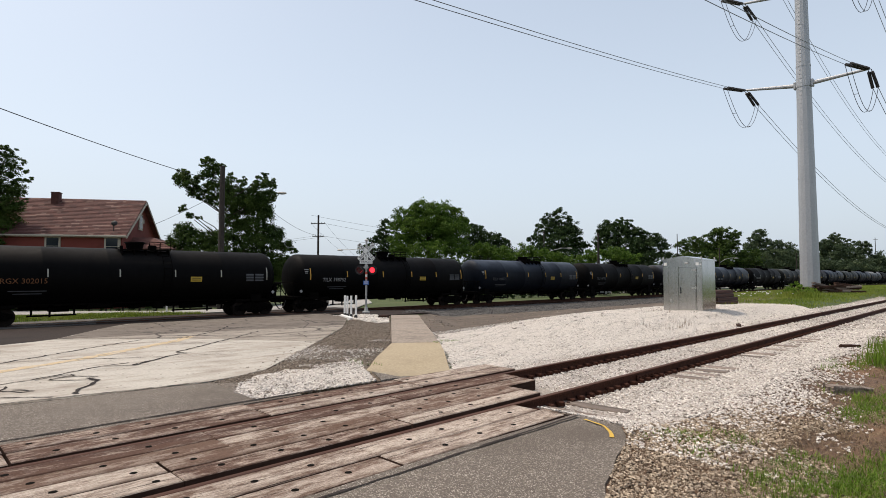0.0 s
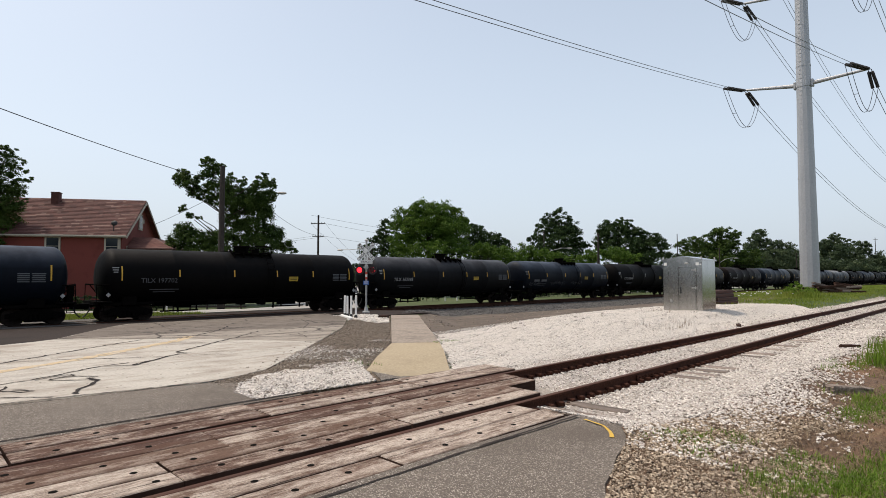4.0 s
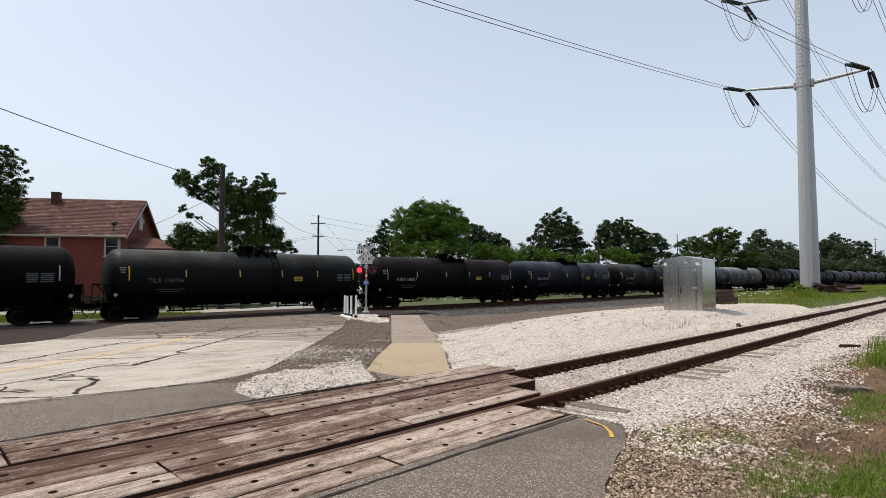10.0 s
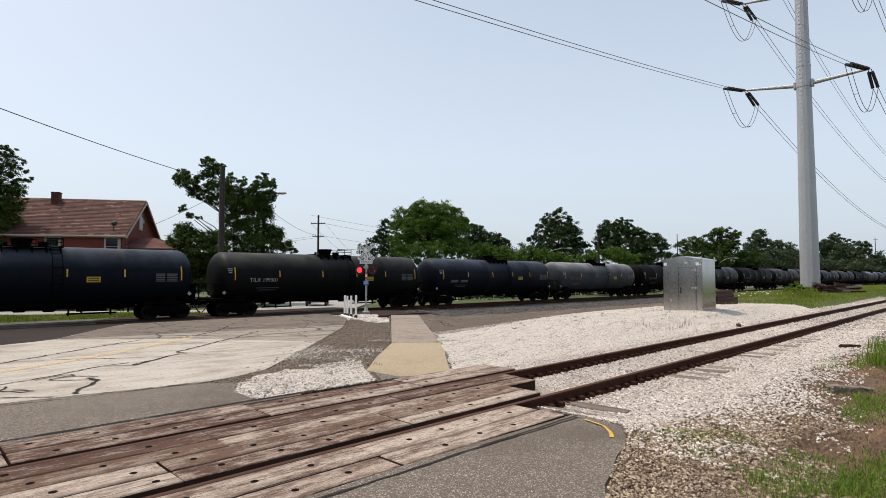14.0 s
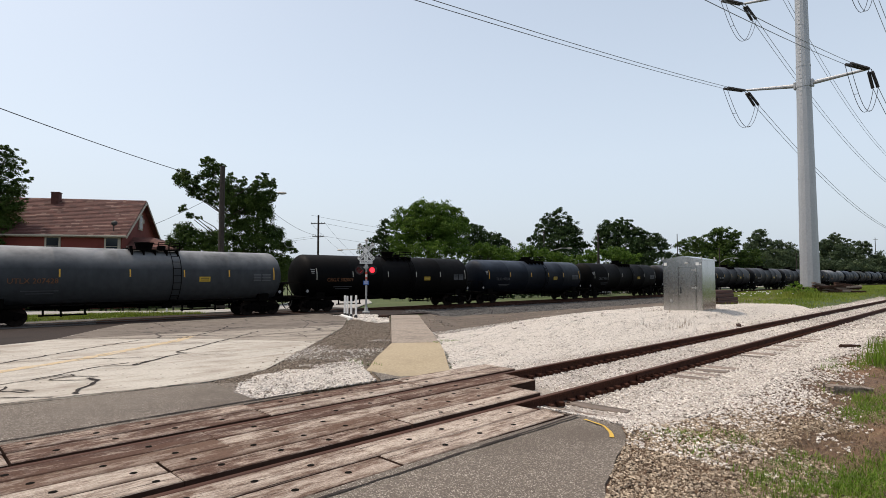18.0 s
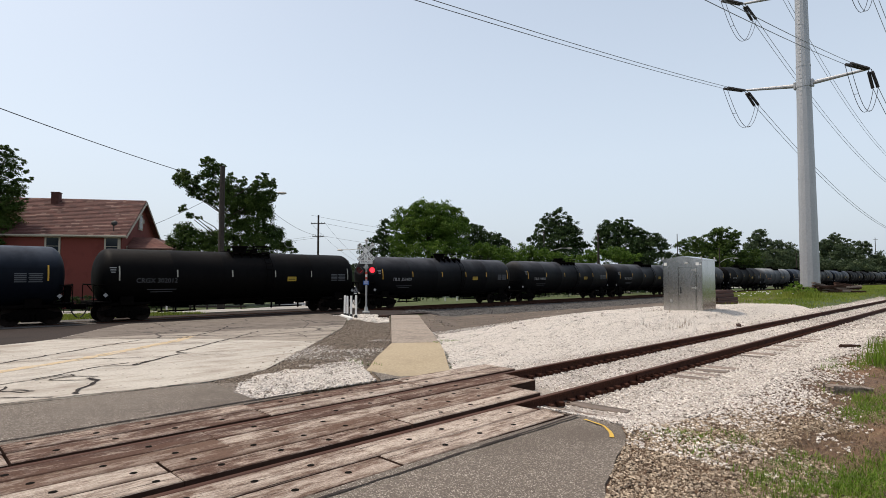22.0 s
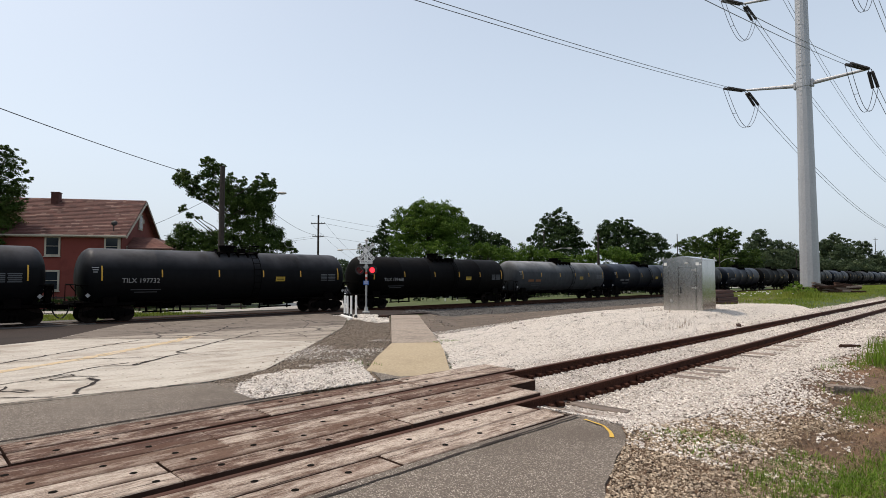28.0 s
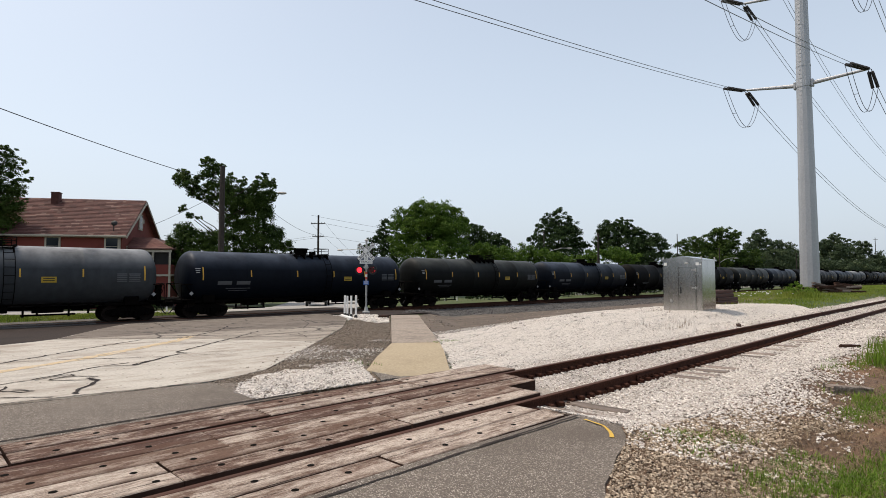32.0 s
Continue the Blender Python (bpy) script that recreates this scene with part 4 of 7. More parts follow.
# ---- steel transmission pole ----
def build_steel_pole():
    px, py = 70.05, 16.2
    gz = land(px, py)
    p = thing("transmission_pole", pose(px, py, gz - 0.05), "tall galvanised steel transmission pole with crossarms and paired insulators", "power pole")
    AX, AY = -0.2, 0.19

    def shaft_r(z):
        return 0.96 - 0.48 * z / 45
    bm = bmesh.new()
    bmesh.ops.create_cone(bm, cap_ends=True, segments=12, radius1=0.96, radius2=0.48, depth=45, matrix=pose(AX, AY, 22.5))
    part("shaft", bm, M_GALV, p)
    for z in (12.2, 24.5):
        r = shaft_r(z) + 0.025
        bm = bmesh.new()
        bmesh.ops.create_cone(bm, cap_ends=True, segments=12, radius1=r, radius2=r, depth=0.14, matrix=pose(AX, AY, z))
        part("splice_ring", bm, M_GALV, p)
    for side in (-1, 1):
        for k in range(74):
            z = 1.0 + k * 0.46
            r = shaft_r(z)
            a = math.radians(163 if side < 0 else 172)
            if k == 0 and side < 0:
                st = part("step_clip", box(0, 0, 0, 0.045, 0.045, 0.07), M_MAST, p)
                st.matrix_basis = pose(AX + r * math.cos(a), AY + r * math.sin(a), z)
                clip = st.data
            else:
                share("step_clip", clip, p, pose(AX + r * math.cos(a), AY + r * math.sin(a), z))
    for z0 in (22.5, 32.85, 43.0):
        r = shaft_r(z0)
        bm = bmesh.new()
        bmesh.ops.create_cone(bm, cap_ends=True, segments=12, radius1=r + 0.05, radius2=r + 0.05, depth=0.62, matrix=pose(AX, AY, z0))
        for sy in (-1, 1):
            add_box(bm, AX, AY + sy * (r + 0.12), z0, 0.5, 0.2, 0.8, bevel=0.03)
            for dz in (-0.3, 0.3):
                add_rod(bm, (AX - 0.3, AY + sy * (r + 0.14), z0 + dz), (AX + 0.3, AY + sy * (r + 0.14), z0 + dz), 0.04, seg=6)
        part("arm_collar", bm, M_GALV, p)
        for tip in ((0.0, 6.05, z0 + 0.85), (-0.5, -5.65, z0 + 0.1)):
            arm = part("crossarm", rod((AX, AY + (r - 0.1) * (1 if tip[1] > 0 else -1), z0), tip, 0.24, 0.12, seg=10), M_GALV, p)
            bx, by, bz = tip
            # a string to each side of the arm's tip, a bundle of two
            fx, fy, fz = (1.85, -0.55, -1.6) if tip[1] > 0 else (1.5, -0.2, -1.75)
            for ex, ey, ez in ((-2.8, 1.35, -0.05 if tip[1] > 0 else 0.15), (fx, fy, fz)):
                for q in (-0.22, 0.22):
                    a = Vector((bx, by + q * 0.6, bz - 0.1))
                    e = Vector((bx + ex, by + ey + q, bz + ez))
                    bm = bmesh.new()
                    add_rod(bm, a, e, 0.035, seg=6)
                    for k in range(14):
                        c = a.lerp(e, 0.14 + 0.78 * k / 13)
                        u = (e - a).normalized()
                        add_rod(bm, c - u * 0.05, c + u * 0.05, 0.14, 0.16, seg=10)
                    part("insulator_string", bm, M_INSUL, arm)
            # the loop of wire under the arm that joins both sides
            for q in (-0.2, 0.2):
                pts = []
                s = Vector((bx - 2.8, by + 1.35 + q, bz + (-0.05 if tip[1] > 0 else 0.15)))
                e = Vector((bx + fx, by + fy + q, bz + fz))
                for k in range(15):
                    t = k / 14
                    v = s.lerp(e, t)
                    v.z -= 3.95 * 4 * t * (1 - t) * (0.62 + 0.45 * t)
                    pts.append(v)
                bm = bmesh.new()
                add_path(bm, pts, 0.028, 5)
                part("jumper_wire", bm, M_INSUL, arm)
            for t in (0.28, 0.72):
                v = s.lerp(e, t)
                v.z -= 3.95 * 4 * t * (1 - t) * (0.62 + 0.45 * t)
                part("wire_spacer", rod((v.x, v.y - 0.4, v.z), (v.x, v.y, v.z), 0.025, seg=5), M_INSUL, arm)
    # conductors of both spans
    for z0 in (22.5, 32.85, 43.0):
        for bx, by, bz in ((0.0, 6.05, z0 + 0.85), (-0.5, -5.65, z0 + 0.1)):
            for q in (-0.22, 0.22):
                a = Vector((px + bx - 2.8, py + by + 1.35 + 1.3 * q, gz + bz + (-0.05 if by > 0 else 0.15)))
                b = Vector((a.x - 400, a.y, a.z))
                span("conductor", a, b, 14.2 if by > 0 else 17.6, 0.027, M_WIRE, "twin overhead conductor running from the steel pole")
                a = Vector((px + bx, py + by + q, gz + bz)) + (Vector((1.85, -0.55, -1.6)) if by > 0 else Vector((1.5, -0.2, -1.75)))
                b = Vector((a.x + 190, a.y - 1, a.z - 2))
                span("conductor", a, b, 13.0 if z0 > 40 else 9.0, 0.034, M_WIRE, "twin overhead conductor running from the steel pole")


def span(name, a, b, sag, r, mat, label):
    pts = []
    for k in range(81):
        t = k / 80
        v = Vector(a).lerp(Vector(b), t)
        v.z -= sag * 4 * t * (1 - t)
        pts.append(v)
    bm = bmesh.new()
    rings = []
    for i, p in enumerate(pts):
        d = (pts[min(i + 1, 80)] - pts[max(i - 1, 0)]).normalized()
        s = d.cross(Vector((0, 0, 1))).normalized()
        u = s.cross(d)
        rings.append([bm.verts.new(p + (s * math.cos(w) + u * math.sin(w)) * r) for w in (0.5, 2.6, 4.7)])
    for i in range(80):
        for j in range(3):
            bm.faces.new((rings[i][j], rings[i][(j + 1) % 3], rings[i + 1][(j + 1) % 3], rings[i + 1][j]))
    ob = mesh_ob(name, bm, mat)
    return tagged(ob, label, "overhead wire", "overhead wires")


build_steel_pole()


# ---- crossing signal ----
def lettering(text, size, mat, parent, m, name="lettering", depth=0.003):
    cu = bpy.data.curves.new(name, "FONT")
    cu.body, cu.size, cu.extrude, cu.align_x, cu.align_y = text, size, depth, "CENTER", "CENTER"
    cu.resolution_u = 2
    tmp = bpy.data.objects.new(name, cu)
    me = bpy.data.meshes.new_from_object(tmp)
    bpy.data.objects.remove(tmp)
    bpy.data.curves.remove(cu)
    me.materials.clear()
    me.materials.append(mat)
    ob = new(name, me)
    ob.parent = parent
    ob.matrix_basis = m
    return ob




def build_signal():
    x, y = 21.75, 30.2
    z = land(x, y)
    # local: -y is the face
    s = thing("crossing_signal", pose(x, y, z, 0, 0, -46.0), "railway crossing signal with crossbuck sign and two red flashing lamps", "crossing signal")
    part("mast", rod((0, 0, 0), (0, 0, 4.72), 0.065, seg=14), M_MAST, s)
    bm = box(0, 0, 0.06, 0.42, 0.42, 0.12, bevel=0.02)
    bmesh.ops.create_cone(bm, cap_ends=True, segments=12, radius1=0.16, radius2=0.09, depth=0.3, matrix=pose(0, 0, 0.26))
    part("base", bm, M_MAST, s)
    cz = 4.02
    for k, (rot, word) in enumerate(((45, "RAIL    ROAD"), (-45, "CROSSING"))):
        b = part("crossbuck_blade", box(0, 0, 0, 1.46, 0.012, 0.26, bevel=0.003), M_WHITE, s)
        rr = -rot
        b.matrix_basis = pose(0, -0.085 - 0.014 * k, cz, 0, rr, 0)
        if k == 0:
            lettering("CROS", 0.27, M_BLACK, b, pose(-0.456, -0.01, 0, 90, 0, 0))
            lettering("SING", 0.27, M_BLACK, b, pose(0.456, -0.01, 0, 90, 0, 0))
        else:
            lettering("RAIL", 0.27, M_BLACK, b, pose(-0.432, -0.01, 0, 90, 0, 0))
            lettering("ROAD", 0.27, M_BLACK, b, pose(0.432, -0.01, 0, 90, 0, 0))
    p = part("track_count_sign", box(0, -0.09, 3.36, 0.84, 0.012, 0.24, bevel=0.003), M_WHITE, s)
    lettering("TRACKS", 0.2, M_BLACK, p, pose(0, -0.099, 3.36, 90, 0, 0))
    p2 = part("track_count_sign", box(0, -0.115, 3.61, 0.28, 0.012, 0.28, bevel=0.003), M_WHITE, s)
    lettering("2", 0.28, M_BLACK, p2, pose(0, -0.124, 3.61, 90, 0, 0))
    part("lamp_arm", rod((-0.42, -0.06, 3.0), (0.42, -0.06, 3.0), 0.03, seg=8), M_MAST, s)
    part("junction_box", box(0, -0.02, 3.02, 0.2, 0.2, 0.26, bevel=0.02), M_MAST, s)
    lamps = []
    for side in (-1, 1):
        lx, lz = side * 0.42, 2.82
        bm = bmesh.new()
        bmesh.ops.create_cone(bm, cap_ends=True, segments=24, radius1=0.3, radius2=0.3, depth=0.02, matrix=pose(lx, -0.10, lz, 90, 0, 0))
        bk = part("lamp_background", bm, M_BLACK, s)
        bm = bmesh.new()
        bmesh.ops.create_cone(bm, cap_ends=True, segments=16, radius1=0.12, radius2=0.17, depth=0.16, matrix=pose(lx, 0.0, lz, 90, 0, 0))
        part("lamp_housing", bm, M_BLACK, bk)
        # hood
        bm = bmesh.new()
        ring = []
        for yy in (-0.11, -0.36):
            ring.append([bm.verts.new((lx + 0.19 * math.cos(radians(a)), yy, lz + 0.19 * math.sin(radians(a)))) for a in range(-10, 191, 20)])
        for i in range(len(ring[0]) - 1):
            bm.faces.new((ring[0][i], ring[0][i + 1], ring[1][i + 1], ring[1][i]))
        hood = part("lamp_hood", bm, M_BLACK, bk)
        # the lamp: a lens lit on one face, which swings round to show as lit or dark
        bm = bmesh.new()
        bmesh.ops.create_cone(bm, cap_ends=True, segments=24, radius1=0.172, radius2=0.172, depth=0.03, matrix=pose(0, -0.016, 0, 90, 0, 0))
        for f in bm.faces:
            f.material_index = 0
        bmesh.ops.create_cone(bm, cap_ends=True, segments=24, radius1=0.172, radius2=0.172, depth=0.03, matrix=pose(0, 0.016, 0, 90, 0, 0))
        for f in bm.faces:
            if f.calc_center_median().y > 0.0005:
                f.material_index = 1
        lens = part("lamp_lens", bm, [M_LIT, M_LENS], bk, "round red signal lens")
        lens.matrix_basis = pose(lx, -0.145, lz)
        lamps.append((lens, lx, lz))
    part("notice_plate", box(0, -0.075, 1.98, 0.36, 0.012, 0.27, bevel=0.003), M_BLUE, s, "blue emergency notice plate")
    for k in range(3):
        part("plate_bar", box(0, -0.083, 2.06 - 0.07 * k, 0.26, 0.006, 0.022), M_WHITE, s)
    for k in range(3):
        bm = bmesh.new()
        bmesh.ops.create_cone(bm, cap_ends=True, segments=14, radius1=0.068, radius2=0.068, depth=0.16, matrix=pose(0, 0, 2.28 + 0.17 * k))
        part("reflective_band", bm, M_REDTAPE if k != 1 else M_WHITE, s)
    bm = bmesh.new()
    bmesh.ops.create_icosphere(bm, subdivisions=2, radius=0.13, matrix=pose(0, 0, 4.78) @ Matrix.Diagonal((1, 1, 0.6, 1)))
    part("bell", bm, M_MAST, s)
    return lamps


LAMPS = build_signal()

# kerbed island with white stones and four white posts
loft("gravel_bed", [(17.9, 27.0), (16.5, 24.2), (15.6, 22.0), (14.8, 19.8)], [(20.3, 28.3), (19.6, 25.9), (17.5, 22.3), (15.2, 19.4)], M_WHITE_STONE, 0.03, 14, 10, ragged=0.12, rough=0.05,
     label="white stone filled island at the signal", category="gravel")


def kerb_line(pts):
    for a, b in zip(pts[:-1], pts[1:]):
        a, b = Vector(a), Vector(b)
        d = b - a
        c = (a + b) / 2
        o = mesh_ob("kerb", box(0, 0, 0.0, d.length - 0.012, 0.16, 0.24, bevel=0.03), M_WHITE)
        o.matrix_basis = pose(c.x, c.y, land(c.x, c.y) + 0.0, 0, 0, math.degrees(math.atan2(d.y, d.x)))
        tagged(o, "chipped white painted concrete kerb stone", "kerb", "island kerb")


kerb_line([(18.1, 27.5), (17.65, 26.6), (17.2, 25.7), (16.75, 24.8), (16.3, 23.9)])
drain = mesh_ob("drain_block", box(0, 0, 0, 0.7, 0.45, 0.2, bevel=0.03), M_TIE_DARK)
drain.matrix_basis = pose(17.9, 23.3, land(17.9, 23.3) + 0.06, 0, 0, 40)
tagged(drain, "small dark drain block among the white stones", "drain")
for i, (x, y, h) in enumerate(((18.12, 27.25, 1.16), (17.95, 26.7, 1.12), (17.45, 25.6, 1.14), (17.0, 24.5, 1.16))):
    b = thing("marker_post", pose(x, y, land(x, y) + 0.05, random.uniform(-1, 1), random.uniform(-1, 1), 0), "slim white plastic marker post with black foot", "post", "marker posts")
    bm = rod((0, 0, 0.1), (0, 0, h), 0.055, seg=12)
    part("tube", bm, M_WHITE, b, smooth=False)
    bm = bmesh.new()
    bmesh.ops.create_cone(bm, cap_ends=True, segments=12, radius1=0.1, radius2=0.065, depth=0.14, matrix=pose(0, 0, 0.07))
    part("foot", bm, M_BLACK, b)

# ---- beyond the main track ----
FAR = -1.07
loft("far_road", [(-36, 90), (3.5, 51.0), (11.5, 43.4), (13.7, 41.6), (14.6, 40.3)], [(-30, 92), (7.2, 53.2), (14.6, 46.2), (19.0, 43.6), (20.0, 40.5)], M_ROAD, 0.02, 40, 6, label="pale side street beyond the main track", category="road")
loft("far_road", [(13.5, 40.4), (22, 44.6), (32, 58), (46, 80), (78, 130)], [(28, 40.4), (34, 46), (43, 60), (60, 86), (95, 130)], M_ROAD, 0.014, 30, 6, label="pale street continuing beyond the crossing", category="road")
loft("far_road", [(75, 48), (140, 50), (400, 60)], [(75, 50.5), (140, 53), (400, 64)], M_ROAD, 0.012, 30, 3, label="pale street running beside the main line", category="road")


def build_house():
    # local: x along the front (to the gable end), y to the back, origin at the front corner by the gable
    h = thing("house", pose(13.1, 53.95, FAR - 0.05, 0, 0, -32), "two-storey red brick house with faded red gable roof", "house")
    L, D, E, R = 15.0, 9.6, 6.5, 9.85
    bm = bmesh.new()
    prof = [(0, 0), (0, E), (D / 2, R - 0.15), (D, E), (D, 0)]
    ring = [[bm.verts.new((x, y, z)) for y, z in prof] for x in (-L, 0)]
    for i in range(5):
        j = (i + 1) % 5
        bm.faces.new((ring[0][i], ring[0][j], ring[1][j], ring[1][i]))
    bm.faces.new(ring[0])
    bm.faces.new(ring[1][::-1])
    bmesh.ops.recalc_face_normals(bm, faces=bm.faces)
    part("wall", bm, M_BRICK, h)
    slope = (R - E) / (D / 2)
    ang = math.degrees(math.atan(slope))
    roof = part("roof", box(-L / 2 + 0.05, D / 2 - 0.02, R - 0.12, L + 0.9, 0.3, 0.1), M_SHINGLE, h)
    run = D / 2 + 0.5
    ln = run / math.cos(radians(ang))
    for sgn in (-1, 1):
        bm = box(0, 0, 0, L + 0.9, ln, 0.1)
        o = part("roof_slope", bm, M_SHINGLE, roof)
        o.matrix_basis = pose(-L / 2 + 0.05, D / 2 + sgn * run / 2, R - slope * run / 2 - 0.02, -sgn * ang, 0, 0)
    # rows of shingles on the slope that shows
    rng = random.Random(2)
    n = 26
    verts, faces = [], []
    for r in range(n):
        y0 = r / n * ln
        x = -L - 0.4
        while x < 0.45:
            w = rng.uniform(0.25, 0.9)
            x1 = min(x + w, 0.5)
            lift = 0.012 + rng.uniform(0, 0.01)
            c = rng.random()
            b = len(verts)
            for (xx, yy, zz) in ((x, y0, lift + 0.02), (x1 - 0.012, y0, lift + 0.02), (x1 - 0.012, y0 + ln / n, lift * 0.4), (x, y0 + ln / n, lift * 0.4)):
                verts.append((xx, -0.5 + yy * math.cos(radians(ang)), E - slope * 0.5 + 0.09 + yy * math.sin(radians(ang)) + zz))
            faces.append((b, b + 1, b + 2, b + 3))
            verts.append((x, verts[b][1], verts[b][2] - 0.03))
            verts.append((x1 - 0.012, verts[b][1], verts[b][2] - 0.03))
            faces.append((b, b + 4, b + 5, b + 1))
            x = x1
    o = arrays_ob("shingles", verts, faces, M_SHINGLES, roof)
    o["kind"] = "stuff"
    part("gutter", box(-L / 2 + 0.05, -0.53, E - 0.33, L + 0.9, 0.12, 0.13, bevel=0.02), M_TRIM, h)
    part("fascia", box(-L / 2 + 0.05, -0.22, E - 0.42, L + 0.8, 0.5, 0.04), M_TRIM, h)
    part("downspout", rod((-0.1, -0.1, 0.2), (-0.1, -0.1, E - 0.4), 0.05, seg=8), M_TRIM, h)
    for sgn in (-1, 1):
        o = part("barge_board", box(0, 0, 0, 0.05, ln, 0.2), M_TRIM, h)
        o.matrix_basis = pose(0.52, D / 2 + sgn * run / 2, R - slope * run / 2 - 0.12, -sgn * ang, 0, 0)

    def window(x, y, z, w, hh, side):
        # side False: on the front; True: on the gable end
        if side:
            fr = part("window", box(0.03, y, z, 0.1, w + 0.24, hh + 0.26), M_TRIM, h)
            part("pane", box(0.055, y, z + hh / 4, 0.07, w - 0.04, hh / 2 - 0.04), M_GLASS, fr)
            part("pane", box(0.05, y, z - hh / 4, 0.07, w - 0.04, hh / 2 - 0.04), M_GLASS, fr)
        else:
            fr = part("window", box(x, -0.03, z, w + 0.24, 0.1, hh + 0.26), M_TRIM, h)
            part("pane", box(x, -0.055, z + hh / 4, w - 0.04, 0.07, hh / 2 - 0.04), M_GLASS, fr)
            part("pane", box(x, -0.05, z - hh / 4, w - 0.04, 0.07, hh / 2 - 0.04), M_GLASS, fr)
            part("sill", box(x, -0.09, z - hh / 2 - 0.16, w + 0.34, 0.16, 0.07), M_TRIM, fr)
    for x in (-0.75, -5.3, -9.8):
        window(x, 0, 5.3, 0.95, 1.45, False)
        window(x, 0, 2.4, 0.95, 1.5, False)
    window(0, D / 2 - 0.1, 7.85, 0.75, 1.25, True)
    window(0, 1.6, 4.6, 0.8, 1.4, True)
    part("vent", box(0.03, D / 2 + 0.7, 8.0, 0.08, 0.3, 0.4), M_TRIM, h)
    bm = box(-6.95, D / 2 - 0.6, R - 0.35, 0.62, 0.62, 1.7)
    ch = part("chimney", bm, M_CHIMNEY, h)
    part("chimney_cap", box(-6.95, D / 2 - 0.6, R + 0.53, 0.7, 0.7, 0.1, bevel=0.02), M_CHIMNEY, ch)
    # dish on the roof corner
    bm = bmesh.new()
    add_rod(bm, (-0.7, 0.1, E + 0.1), (-0.7, 0.1, E + 0.75), 0.035)
    bmesh.ops.create_cone(bm, cap_ends=True, segments=16, radius1=0.25, radius2=0.1, depth=0.1, matrix=pose(-0.65, 0.05, E + 0.85, 70, 20, 0))
    part("satellite_dish", bm, M_BLACK, h)
    # side porch with its own low roof
    pr = part("porch_roof", box(2.0, 4.4, 5.2, 3.6, 7.0, 0.16, bevel=0.05), M_SHINGLE_DARK, h)
    bm = bmesh.new()
    vs = [bm.verts.new(c) for c in ((0.0, 1.0, 5.28), (3.7, 1.0, 5.28), (3.7, 7.8, 5.28), (0, 7.8, 5.28), (0, 2.8, 6.3), (1.7, 2.8, 6.3), (1.7, 6, 6.3), (0, 6, 6.3))]
    for f in ((0, 1, 5, 4), (1, 2, 6, 5), (2, 3, 7, 6), (4, 5, 6, 7), (0, 4, 7, 3)):
        bm.faces.new([vs[i] for i in f])
    bmesh.ops.recalc_face_normals(bm, faces=bm.faces)
    part("porch_slope", bm, M_SHINGLE, pr)
    part("porch_beam", box(1.9, 1.1, 5.02, 3.7, 0.15, 0.25), M_TRIM, h)
    for x, y in ((0.8, 1.1), (2.2, 1.1), (3.6, 1.1), (3.6, 4.2), (3.6, 7.6)):
        part("porch_post", box(x, y, 2.6, 0.16, 0.16, 5.1), M_TRIM, h)
    part("porch_wall", box(1.9, 1.12, 3.35, 3.6, 0.12, 0.9), M_BRICK, h)
    part("porch_wall", box(3.6, 4.4, 3.35, 0.12, 6.5, 0.9), M_BRICK, h)
    part("porch_floor", box(1.9, 4.4, 2.85, 3.6, 6.7, 0.16), M_TRIM, h)
    part("porch_base", box(1.8, 4.4, 1.38, 3.4, 6.4, 2.76), M_BRICK, h)
    # near-black block stands in for the shade under the porch roof
    part("porch_screen", box(1.75, 4.45, 3.95, 3.3, 6.3, 2.05), M_PORCH_SHADE, h, "dark block painted for the shade inside the porch")


build_house()


# ---- trees ----
def limbs(bm, rng, base, top, r, levels, tips):
    """A bough from base to top that forks."""
    base, top = Vector(base), Vector(top)
    mid = base.lerp(top, 0.5) + Vector((rng.uniform(-1, 1), rng.uniform(-1, 1), rng.uniform(-0.3, 0.6))) * (top - base).length * 0.09
    add_rod(bm, base, mid, r, r * 0.8, seg=7)
    add_rod(bm, mid, top, r * 0.8, r * 0.55, seg=7)
    tips.append(top)
    if levels:
        ln = (top - base).length
        for k in range(3):
            d = (top - base).normalized() + Vector((rng.uniform(-1, 1), rng.uniform(-1, 1), rng.uniform(-0.25, 0.7))) * 0.85
            limbs(bm, rng, top if k else mid, (top if k else mid) + d.normalized() * ln * rng.uniform(0.5, 0.75), r * 0.5, levels - 1, tips)


